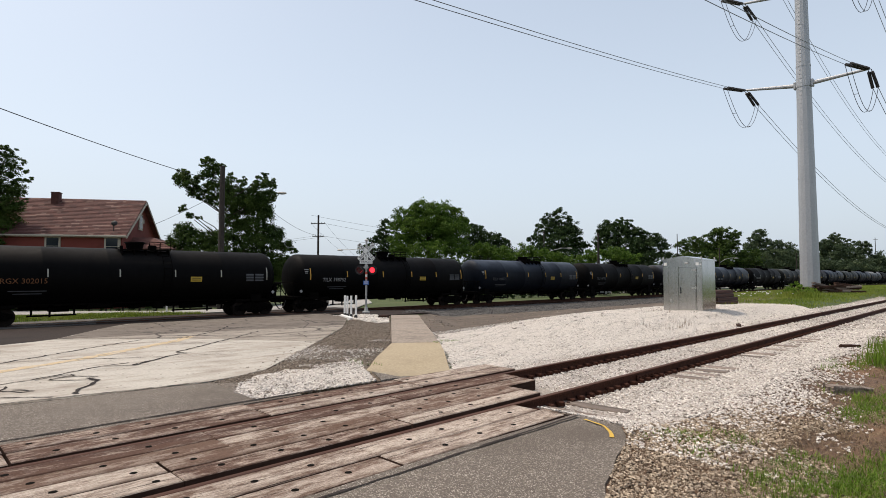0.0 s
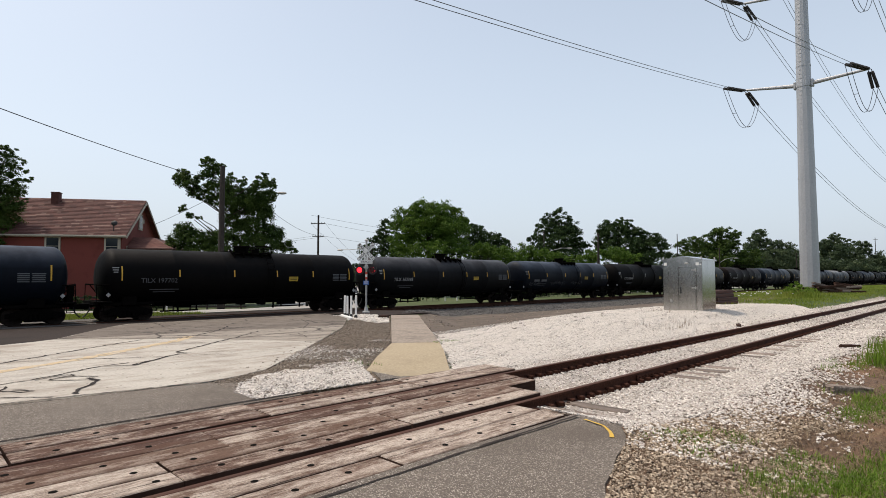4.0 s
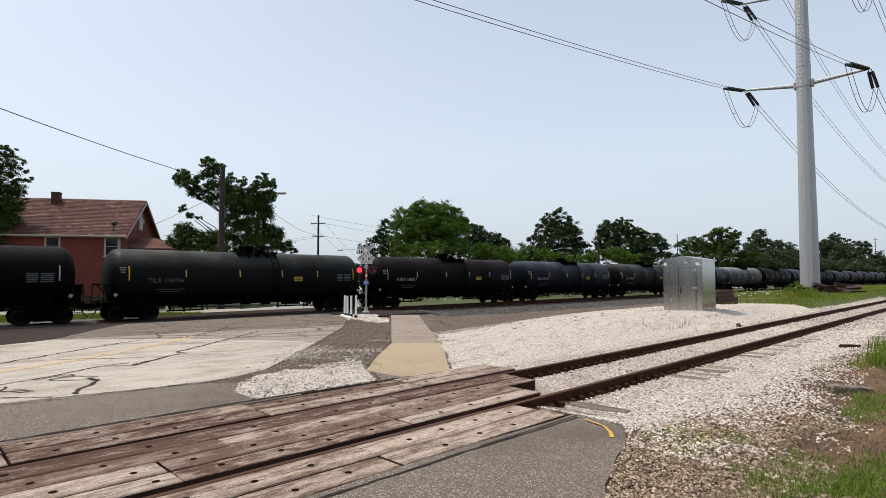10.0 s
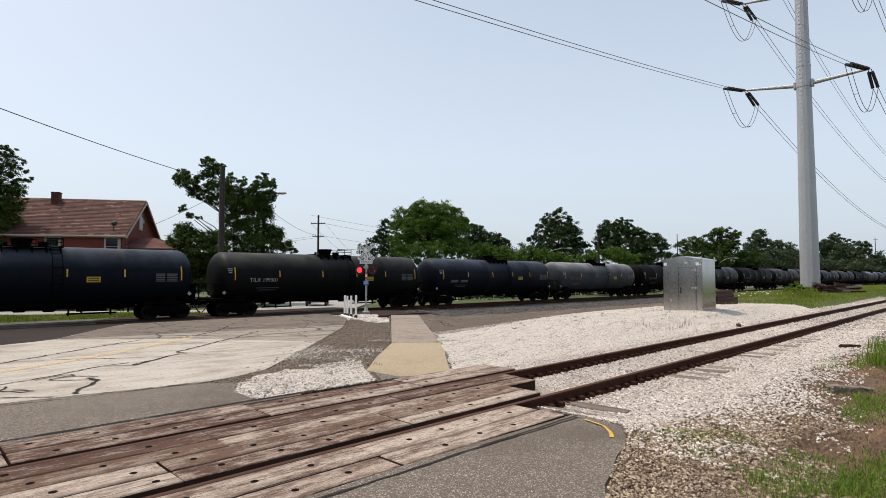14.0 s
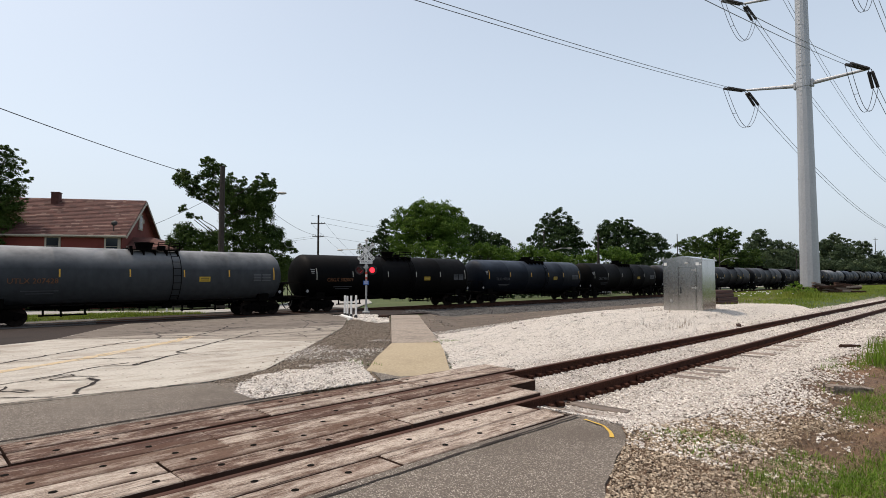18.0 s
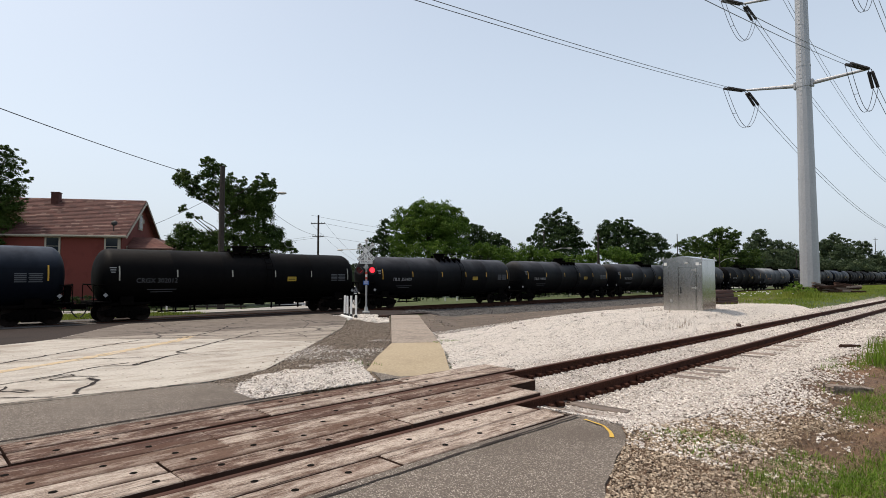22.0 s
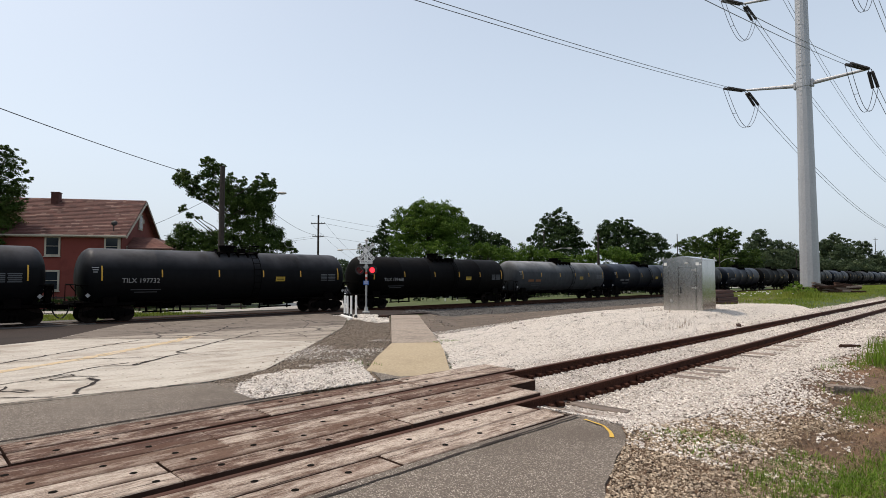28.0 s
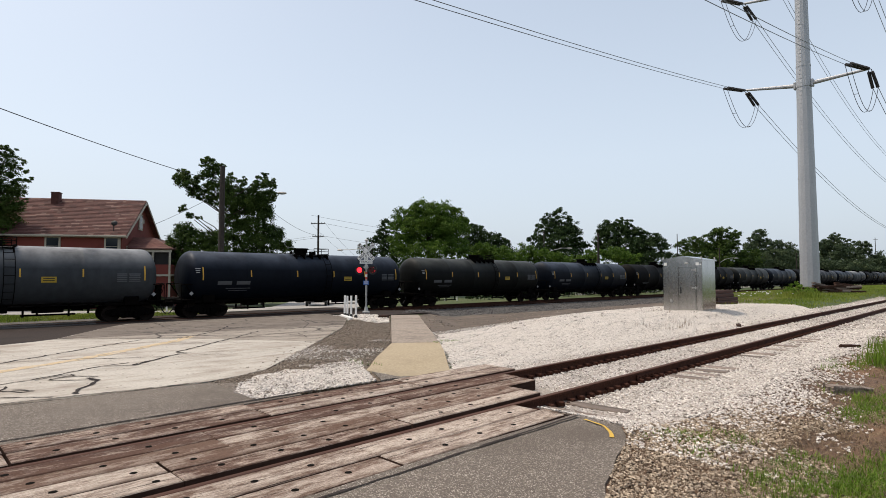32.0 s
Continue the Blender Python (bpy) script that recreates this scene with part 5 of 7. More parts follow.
def leaf_cloud(name, blobs, per, size, mat, parent, seed, puff=0.5):
    """Leaves in sprays: each blob (x, y, z, rx, rz) carries many puffs, whose leaves sit on their upper and outer side."""
    rs = np.random.RandomState(seed)

    def unit(v):
        return v / np.maximum(1e-6, np.linalg.norm(v, axis=-1, keepdims=True))
    places, faced = [], []
    up = np.array([0.0, 0.0, 1.0])
    for (x, y, z, rx, rz) in blobs:
        k = max(5, int(per * rx * rz / 60))
        v = unit(rs.normal(size=(k, 3)) + 0.15 * up)
        cc = v * rs.uniform(0.15, 1.0, (k, 1)) ** 0.5 * np.array([rx, rx, rz]) * rs.uniform(0.8, 1.12, (k, 1)) + np.array([x, y, z])
        p = np.minimum(puff, 0.55 * min(rx, rz)) * rs.uniform(0.4, 1.3, (k, 1, 1))
        u = unit(rs.normal(size=(k, 60, 3)) + 0.45 * up + 0.5 * v[:, None, :])
        places.append((cc[:, None, :] + u * p * rs.uniform(0.2, 1.15, (k, 60, 1)) * np.array([1, 1, 0.72])).reshape(-1, 3))
        faced.append(unit(u + 0.75 * rs.normal(size=u.shape)).reshape(-1, 3))
    c, nrm = np.concatenate(places), np.concatenate(faced)
    n = len(c)
    a = unit(np.cross(nrm, rs.normal(size=(n, 3))))
    b = np.cross(nrm, a)
    s = rs.uniform(0.6, 1.35, (n, 1)) * size
    verts = np.stack([c + a * s, c + (0.62 * b - 0.5 * a) * s, c - (0.62 * b + 0.5 * a) * s], axis=1).reshape(-1, 3)
    return arrays_ob(name, verts, np.arange(3 * n).reshape(-1, 3), mat, parent)


def tree(x, y, z0, blobs, mat, seed, trunk, label, per=260, size=0.17, group="", puff=0.5):
    """blobs: (across, above ground, radius across, radius up, toward) in the direction seen from the road."""
    rng = random.Random(seed)
    t = thing("tree", pose(x, y, z0), label, "tree", group)
    v = Vector((x, y)).normalized()
    rt = Vector((v.y, -v.x))
    bl = []
    for a, up, ra, rz, tw in blobs:
        p = rt * a + v * tw
        bl.append((p.x, p.y, up, ra, rz))
    bm = bmesh.new()
    zs = max(b[2] for b in bl)
    fork = Vector((0, 0, trunk[1]))
    add_rod(bm, (0, 0, -0.2), (0.05, 0, trunk[1] * 0.5), trunk[0] * 1.25, trunk[0], seg=10)
    add_rod(bm, (0.05, 0, trunk[1] * 0.5), fork, trunk[0], trunk[0] * 0.8, seg=10)
    tips = []
    crown = max(fork.z + 0.3, 0.88 * zs)
    add_rod(bm, fork, (rng.uniform(-0.2, 0.2), rng.uniform(-0.2, 0.2), crown), trunk[0] * 0.8, trunk[0] * 0.2, seg=8)
    for b in bl:
        root = Vector((0, 0, min(crown, max(trunk[1] * 0.75, b[2] - 0.8 * math.hypot(b[0], b[1])))))
        limbs(bm, rng, root, root.lerp(Vector(b[:3]), 0.85), trunk[0] * 0.22, 0, tips)
    part("trunk", bm, M_BARK, t)
    leaf_cloud("crown", bl, per, size, mat, t, seed, puff)
    return t


def spot(tangent, depth):
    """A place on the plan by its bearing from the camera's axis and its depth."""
    return tangent * depth * 0.7246 + depth * 0.6891, -tangent * depth * 0.6891 + depth * 0.7246


def mass(cx, cy, rx, ry, x0, depth, tw=0.0):
    """A crown mass, from bearings a thousandth apart at a depth: across, above ground, radii."""
    k = depth / 990.0
    return ((cx - x0) * k, (490 - cy) * k + 1.6 - FAR, rx * k, ry * k, tw)


# maple by the house, ragged crown
X0, DP = 392, 53
x, y = spot((X0 - 784) / 990, DP)
tree(x, y, FAR, [mass(*b, X0, DP, t) for b, t in (((366, 290, 14, 10), 0), ((384, 296, 12, 9), 0.3), ((372, 306, 16, 12), 0.2), ((325, 313, 15, 11), 0.5), ((335, 327, 17, 12), 0.2), ((349, 341, 16, 11), 0.1), ((353, 320, 11, 9), 0), ((318, 320, 9, 8), 0.2), ((358, 352, 11, 8), 0.3), ((376, 352, 12, 12), 0.2),
     ((328, 370, 8, 7), 0.3), ((338, 384, 10, 6), 0.2), ((354, 386, 6, 4), 0.2), ((330, 412, 20, 16), 0.4), ((318, 432, 18, 14), 0.2), ((350, 428, 26, 18), 0.1), ((372, 334, 12, 12), -0.5), ((404, 312, 9, 8), 0.4), ((392, 330, 18, 16), 0.1),
     ((422, 322, 10, 7), 0), ((428, 314, 5, 5), 0), ((418, 340, 16, 12), 0.3), ((400, 356, 18, 16), -0.4), ((463, 303, 6, 7), 0), ((459, 320, 16, 11), -0.3), ((477, 323, 9, 12), 0.3), ((446, 338, 21, 14), 0.5),
     ((470, 346, 16, 13), -0.2), ((420, 356, 20, 16), 0.4), ((452, 366, 26, 18), 0.8), ((436, 362, 24, 18), 0), ((466, 378, 18, 18), 0.4), ((412, 388, 26, 20), 0.8), ((444, 402, 34, 22), 0.6), ((482, 410, 18, 14), 0), ((396, 424, 36, 20), 0.5),
     ((456, 430, 44, 18), 0), ((502, 434, 14, 12), 0), ((514, 443, 9, 7), 0.2), ((380, 446, 70, 12), 0.5), ((336, 470, 34, 28), 0.8), ((392, 474, 50, 34), 1.2), ((452, 474, 50, 34), 1.0), ((500, 474, 26, 26), 0.8), ((360, 504, 60, 18), 1.4), ((450, 504, 60, 18), 1.4))],
     M_LEAF, 21, (0.24, 5.2), "tall ragged maple tree with gaps in its crown", per=4000, size=0.085, puff=0.45)
# tree at the left of the house
X0, DP = -62, 45
x, y = spot((X0 - 784) / 990, DP)
tree(x, y, FAR, [mass(X0 + 0.75 * (b[0] - X0), b[1], 0.85 * b[2], b[3], X0, DP, t) for b, t in (((-4, 258, 20, 10), 0), ((22, 256, 10, 6), 0), ((-6, 272, 20, 14), 0), ((22, 270, 14, 8), 0.2), ((42, 274, 7, 6), 0.2), ((12, 294, 24, 14), 0.1), ((45, 290, 8, 6), 0.3), ((54, 308, 9, 6), 0.1), ((36, 314, 16, 10), 0.1), ((-40, 310, 40, 50), 0), ((40, 336, 14, 11), 0.3),
     ((10, 330, 26, 20), 0.2), ((48, 346, 9, 5), 0.1), ((22, 360, 24, 16), 0), ((-4, 365, 26, 28), 0), ((26, 390, 20, 16), 0.2), ((-16, 405, 40, 30), 0.4), ((-80, 340, 50, 60), 1), ((-40, 430, 60, 30), 0))],
     M_LEAF, 22, (0.3, 4.0), "leafy green tree beside the house", per=3400, size=0.08, puff=0.45)
# big round tree
X0, DP = 758, 80
x, y = spot((X0 - 784) / 990, DP)
tree(x, y, FAR, [mass(*b, X0, DP, t) for b, t in (((748, 372, 30, 16), 0), ((782, 374, 26, 15), 0), ((718, 384, 20, 14), -1), ((806, 384, 20, 14), 0.5), ((764, 388, 46, 24), 0), ((706, 402, 18, 14), -1), ((822, 392, 10, 9), 0), ((818, 404, 18, 14), 1),
     ((730, 408, 36, 22), -2), ((792, 412, 38, 24), -1), ((762, 414, 54, 30), 2), ((712, 432, 26, 18), -2), ((808, 436, 26, 18), -1), ((762, 446, 70, 20), -1))],
     M_LEAF_BRIGHT, 23, (0.4, 3.5), "large rounded bright green tree", per=1500, size=0.12, puff=0.7)
for i, (X0, DP, blobs, mat, lab) in enumerate((
    (680, 90, ((681, 396, 9, 8), (678, 410, 11, 10), (672, 424, 9, 8), (684, 434, 14, 16), (690, 455, 30, 14), (660, 428, 9, 8), (650, 446, 14, 12)), M_LEAF_DARK, "slender dark green leafy tree"),
    (850, 95, ((842, 406, 16, 10), (858, 420, 16, 12), (838, 428, 20, 16), (884, 424, 12, 8), (896, 434, 9, 9), (872, 436, 20, 12), (860, 450, 50, 16)), M_LEAF_DARK, "dark green tree in a row"),
    (862, 85, ((850, 442, 20, 10), (880, 450, 28, 12), (912, 458, 18, 8)), M_LEAF_BRIGHT, "low bright green bushy tree"),
    (990, 115, ((991, 376, 9, 9), (986, 392, 13, 10), (968, 386, 8, 9), (966, 400, 14, 10), (1007, 388, 7, 7), (1010, 402, 11, 10), (988, 410, 26, 12), (954, 416, 12, 10), (942, 426, 8, 7), (1018, 420, 12, 12), (990, 428, 36, 14),
                (1024, 438, 12, 10), (1042, 432, 9, 4), (968, 444, 30, 12), (1000, 452, 40, 14)), M_LEAF_DARK, "dark feathery tree with pointed tops"),
    (945, 100, ((932, 446, 18, 12), (912, 456, 22, 10), (958, 456, 26, 12), (975, 462, 30, 10)), M_LEAF_BRIGHT, "low bright green bushy tree"),
    (1095, 115, ((1096, 394, 10, 8), (1076, 400, 12, 9), (1112, 398, 9, 8), (1090, 412, 28, 14), (1120, 416, 14, 14), (1070, 424, 14, 16), (1062, 440, 8, 14), (1138, 418, 8, 8), (1154, 420, 9, 8), (1148, 434, 18, 14), (1110, 440, 46, 22),
                 (1166, 432, 8, 8), (1172, 446, 10, 10), (1130, 456, 50, 12)), M_LEAF_DARK, "broad dark green leafy tree"),
    (1060, 105, ((1058, 452, 22, 10), (1088, 452, 24, 12), (1040, 460, 26, 9), (1108, 460, 22, 9)), M_LEAF_BRIGHT, "low bright green bushy tree"),
    (1270, 130, ((1280, 412, 16, 9), (1298, 416, 10, 8), (1264, 420, 14, 9), (1230, 426, 18, 8), (1212, 434, 12, 7), (1240, 440, 26, 12), (1288, 434, 18, 16), (1265, 440, 22, 14), (1250, 460, 56, 18), (1318, 456, 20, 14)), M_LEAF, "rounded green tree behind the railway"),
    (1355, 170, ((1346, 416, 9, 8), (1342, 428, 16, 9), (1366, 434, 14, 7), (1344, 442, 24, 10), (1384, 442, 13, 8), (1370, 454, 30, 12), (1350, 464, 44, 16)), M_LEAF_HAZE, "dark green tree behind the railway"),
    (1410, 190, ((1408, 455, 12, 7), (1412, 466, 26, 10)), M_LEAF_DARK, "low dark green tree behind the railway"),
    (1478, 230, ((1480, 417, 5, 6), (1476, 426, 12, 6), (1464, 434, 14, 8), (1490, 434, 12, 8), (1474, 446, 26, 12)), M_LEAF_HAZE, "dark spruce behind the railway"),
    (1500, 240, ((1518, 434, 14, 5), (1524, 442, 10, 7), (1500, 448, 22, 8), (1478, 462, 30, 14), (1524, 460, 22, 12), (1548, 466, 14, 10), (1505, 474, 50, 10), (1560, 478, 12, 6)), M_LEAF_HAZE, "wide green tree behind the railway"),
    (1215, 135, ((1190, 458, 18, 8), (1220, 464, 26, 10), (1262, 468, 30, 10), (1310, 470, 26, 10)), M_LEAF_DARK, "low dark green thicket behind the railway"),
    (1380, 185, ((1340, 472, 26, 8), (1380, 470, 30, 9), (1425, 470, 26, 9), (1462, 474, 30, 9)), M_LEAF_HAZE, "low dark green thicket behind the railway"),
)):
    x, y = spot((X0 - 784) / 990, DP)
    sz = 0.0016 * DP
    tree(x, y, FAR, [mass(b[0], b[1], (1.12 if DP < 160 else 1.35) * b[2], (1.1 if DP < 160 else 1.3) * b[3], X0, DP, 0.3 * (k % 3)) for k, b in enumerate(blobs)], mat, 40 + i, (0.3, 3.0), lab, per=24.0 / sz ** 2, size=sz, group="trees behind the railway", puff=0.007 * DP)


def tree_belt():
    rs = np.random.RandomState(8)
    blobs = []
    for k in range(190):
        px = rs.uniform(-200, 1900)
        turn = 0.7246 - 0.6891 * (px - 784) / 990
        depth = max(rs.uniform(190, 240), 60 / max(0.05, turn))
        if depth > 800:
            continue
        x, y = spot((px - 784) / 990, depth)
        top = rs.uniform(6, 9.5) * depth / 215
        blobs.append((x, y, FAR + top * 0.5, rs.uniform(5, 9), top * 0.6))
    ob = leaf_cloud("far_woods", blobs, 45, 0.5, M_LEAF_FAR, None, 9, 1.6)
    tagged(ob, "belt of distant green woods along the horizon", "woods", "", "stuff")
    # unseen woods added to close the place behind, dark in the cabinet's reflection
    blobs = []
    for k in range(170):
        w = radians(rs.uniform(100, 330))
        d = rs.uniform(62, 85)
        if 24 < d * math.sin(w) < 47:
            continue
        top = rs.uniform(8, 13)
        blobs.append((d * math.cos(w), d * math.sin(w), FAR + top * 0.5, rs.uniform(4, 6), top * 0.6))
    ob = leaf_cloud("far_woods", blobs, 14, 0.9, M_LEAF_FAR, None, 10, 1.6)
    tagged(ob, "unseen woods added behind the road for reflections", "woods", "", "stuff")


tree_belt()


def hedge(x0, x1, y, h, label, seed, turn=0.0):
    """A clipped row of shrubs along x."""
    rs = np.random.RandomState(seed)
    t = thing("hedge", pose(x0, y, FAR, 0, 0, turn), label, "hedge")
    n = int((x1 - x0) / 0.7)
    bl = [(0.7 * k + 0.35, rs.uniform(-0.15, 0.15), h * 0.5, 0.55, h * rs.uniform(0.42, 0.56)) for k in range(n)]
    leaf_cloud("foliage", bl, 2200, 0.075, M_LEAF_DARK, t, seed, 0.2)
    bm = bmesh.new()
    for k in range(n):
        add_rod(bm, (0.7 * k + 0.35, 0, -0.1), (0.7 * k + 0.3, 0, h * 0.6), 0.03, seg=5)
    part("stems", bm, M_BARK, t)


hedge(1.0, 19.0, 58.6, 1.2, "dark green clipped hedge below the house", 5, -40.0)
for ta, dp, ln, hh, sd in ((-0.1, 64, 6.6, 1.3, 6), (0.09, 76, 11.0, 1.5, 7), (0.27, 88, 12.0, 1.5, 8)):
    xa, ya = spot(ta, dp)
    hedge(xa, xa + ln, ya, hh, "dark green low shrubs beyond the main line", sd, -43.6)


hedge(46.0, 92.0, 44.6, 1.3, "dark green undergrowth along the far side of the main line", 9)


# ---- poles, wires and vehicles beyond the track ----
def utility_pole(tangent, depth, top, label, arms=(), lamp=None, r=0.16):
    x, y = spot(tangent, depth)
    z = land(x, y)
    p = thing("utility_pole", pose(x, y, z, 0, 0, -46.4), label, "utility pole")
    h = top - z
    part("shaft", rod((0, 0, -0.1), (0, 0, h), r, r * 0.72, seg=10), M_POLEWOOD, p)
    for dz, half in arms:
        a = part("crossarm", box(0, -0.14, h - dz, 2 * half, 0.1, 0.13, bevel=0.01), M_POLEWOOD, p)
        for k in (-0.9, -0.45, 0.45, 0.9):
            part("insulator", rod((k * half, -0.14, h - dz + 0.06), (k * half, -0.14, h - dz + 0.26), 0.05, 0.035, seg=8), M_MAST, a)
    if lamp:
        dx, dz, up = lamp
        bm = bmesh.new()
        pts = [Vector((0, 0, h - dz)), Vector((dx * 0.35, 0, h - dz + up * 0.7)), Vector((dx * 0.75, 0, h - dz + up)), Vector((dx, 0, h - dz + up))]
        add_path(bm, pts, 0.045, 6)
        part("lamp_arm", bm, M_MAST, p)
        bm = bmesh.new()
        bmesh.ops.create_icosphere(bm, subdivisions=2, radius=0.5, matrix=pose(dx + (0.3 if dx > 0 else -0.3), 0, h - dz + up - 0.04) @ Matrix.Diagonal((1, 0.45, 0.28, 1)))
        part("lamp_head", bm, M_MAST, p)
    return Vector((x, y, z + h))


P1 = utility_pole(-0.397, 47, 10.95, "dark wooden utility pole in front of the maple", (), None, 0.27)
P2 = utility_pole(-0.3215, 55.5, 9.35, "dark wooden pole with a street lamp on a curved arm", (), (1.5, 0.15, 0.75), 0.2)
P3 = utility_pole(-0.2235, 88, 11.3, "wooden utility pole with two crossarms", ((1.35, 1.15), (3.35, 0.9)), None, 0.19)
P4 = utility_pole(-0.0915, 90, 8.4, "thin pole beside the trees", (), None, 0.12)
P5 = utility_pole(0.181, 100, 10.0, "wooden pole with a long street lamp arm", (), (4.2, 4.6, 1.3), 0.13)
P6 = utility_pole(0.278, 100, 9.4, "dark wooden utility pole by the trees", (), None, 0.22)
P7 = utility_pole(0.4195, 115, 10.4, "thin grey pole behind the cabinet", (), (1.6, 6.0, 0.6), 0.1)
P8 = utility_pole(0.4945, 120, 7.8, "dark pole with a street lamp on a long arm", (), (3.2, 3.2, 1.0), 0.14)
P9 = utility_pole(0.528, 130, 6.6, "thin pole with a street lamp", (), (3.6, 2.2, 0.8), 0.12)
P10 = utility_pole(0.632, 140, 7.5, "thin wooden pole among far trees", (), None, 0.14)
P11 = utility_pole(0.774, 290, 21.8, "distant pole beyond the trees", ((1.0, 1.2),), None, 0.2)
P12 = utility_pole(-0.128, 85, 6.8, "thin pole with a street lamp arm over the road", (), (-4.5, 0.5, -0.6), 0.1)

span("cable", (-25.0, 20.0, 15.6), P1 + Vector((0, 0, -1.45)), 1.3, 0.028, M_BLACKWIRE, "black twisted service cable overhead")
span("cable", P2 + Vector((0, 0, -0.6)), P3 + Vector((0, 0, -3.2)), 0.6, 0.022, M_BLACKWIRE, "black cable between utility poles")
span("cable", P1 + Vector((0, 0, -2.2)), (16.5, 58.5, 6.4), 0.1, 0.018, M_BLACKWIRE, "thin black house service cable")
for dz, q in ((0.0, -0.8), (1.35, 0.9), (3.35, 0.8)):
    span("cable", P3 + Vector((q, -q, -dz)), Vector((140.0, 96.0 + q, 11.5 - dz)), 1.6, 0.02, M_BLACKWIRE, "thin black utility wire crossing behind the trees")
for q in (-0.8, 0.8):
    span("cable", P3 + Vector((q, -q, -1.35)), Vector((70.0 + q, 100.0, 5.0)), 0.5, 0.018, M_BLACKWIRE, "thin black utility wire")
    span("cable", P3 + Vector((q, -q, -3.35)), Vector((24.0 + q, 92.0, 6.4)), 0.8, 0.018, M_BLACKWIRE, "thin black utility wire")


def build_car(name, x, y, turn, paint, label, tall=1.45):
    """A parked or waiting car; local x is its length."""
    c = thing(name, pose(x, y, land(x, y) + 0.014, 0, 0, turn), label, "car")
    bm = bmesh.new()
    prof = [(-2.25, 0.35), (-2.3, 0.75), (-2.15, 0.95), (-1.2, 1.02), (-0.55, tall), (0.9, tall + 0.02), (1.75, 1.08), (2.2, 1.0), (2.28, 0.6), (2.2, 0.32)]
    ring = []
    for yy, sc in ((-0.88, 0.97), (-0.8, 1.0), (0.8, 1.0), (0.88, 0.97)):
        ring.append([bm.verts.new((px * sc, yy * (0.86 if pz > 1.1 else 1.0), pz)) for px, pz in prof])
    n = len(prof)
    for a in range(3):
        for i in range(n):
            j = (i + 1) % n
            bm.faces.new((ring[a][i], ring[a][j], ring[a + 1][j], ring[a + 1][i]))
    bm.faces.new(ring[0])
    bm.faces.new(ring[3][::-1])
    bmesh.ops.recalc_face_normals(bm, faces=bm.faces)
    part("body", bm, paint, c)
    for sy in (-1, 1):
        bm = bmesh.new()
        vs = [bm.verts.new((px, sy * (0.885 if pz < 1.1 else 0.775), pz)) for px, pz in ((-1.05, 1.06), (-0.5, tall - 0.06), (0.8, tall - 0.05), (1.45, 1.08))]
        bm.faces.new(vs)
        part("side_window", bm, M_GLASS, c)
        part("headlight", box(-2.27, sy * 0.62, 0.72, 0.08, 0.34, 0.16, bevel=0.02), M_WHITE, c)
        part("tail_light", box(2.24, sy * 0.66, 0.82, 0.08, 0.26, 0.18, bevel=0.02), M_LENS, c)
        for wx in (-1.42, 1.4):
            w = part("wheel", rod((wx, sy * 0.72, 0.33), (wx, sy * 0.91, 0.33), 0.33, seg=18), M_TYRE, c)
            part("rim", rod((wx, sy * 0.9, 0.33), (wx, sy * 0.925, 0.33), 0.2, seg=12), M_MAST, w)
    part("windscreen", box(-0.88, 0, 1.24, 0.03, 1.3, 0.5, rot=(0, 33, 0)), M_GLASS, c)
    part("bumper", box(-2.28, 0, 0.45, 0.14, 1.6, 0.2, bevel=0.04), M_BLACK, c)


x, y = spot(-0.2235, 51)
build_car("car", x, y, 55, M_CAR_BLACK, "black car waiting on the street beyond the crossing", 1.6)
x, y = spot(-0.166, 66)
build_car("car", x, y, 56, M_CAR_BLACK, "dark car on the far street")
x, y = spot(-0.083, 74)
build_car("car", x, y, -20, M_CAR_BLACK, "dark car parked by the far trees")
x, y = spot(0.27, 82)
build_car("car", x, y, -35, M_CAR_SILVER, "silver car parked beyond the main line")
for tg, dp, hh in ((-0.492, 40.5, 0.75), (0.025, 62, 1.0), (0.004, 62, 1.0)):
    x, y = spot(tg, dp)
    o = mesh_ob("post", rod((0, 0, 0), (0, 0, hh), 0.06, 0.055, seg=10), M_WHITE)
    o.matrix_basis = pose(x, y, land(x, y) - 0.02)
    tagged(o, "short white painted post in the grass", "post", "white posts")

# ranch fence of dark posts and boards before the house, seen under the wagons
FENCE = thing("fence", pose(0, 0, 0), "low dark board fence along the side street", "fence")
for k in range(24):
    x, y = spot(-1.05 + 0.03 * k, 44.7)
    part("post", box(x, y, FAR + 0.5, 0.11, 0.11, 1.25, bevel=0.01), M_POLEWOOD, FENCE)
for dz in (0.3, 0.65, 1.0):
    (xa, ya), (xb, yb) = spot(-1.06, 44.62), spot(-0.35, 44.62)
    o = part("rail_board", box(0, 0, 0, math.hypot(xb - xa, yb - ya), 0.035, 0.13), M_POLEWOOD, FENCE)
    o.matrix_basis = pose((xa + xb) / 2, (ya + yb) / 2, FAR + dz, 0, 0, math.degrees(math.atan2(yb - ya, xb - xa)))


# ---- the train ----
PITCH, TANK_R, TANK_Z, HALF = 18.2, 1.61, 2.51, 8.41


def on_tank(x, z, lift=0.006):
    s = (TANK_Z - z) / TANK_R
    a = math.asin(max(-1, min(1, s)))
    return pose(x, -(TANK_R + lift) * math.cos(a), TANK_Z - (TANK_R + lift) * math.sin(a), 90 + math.degrees(a), 0, 0)


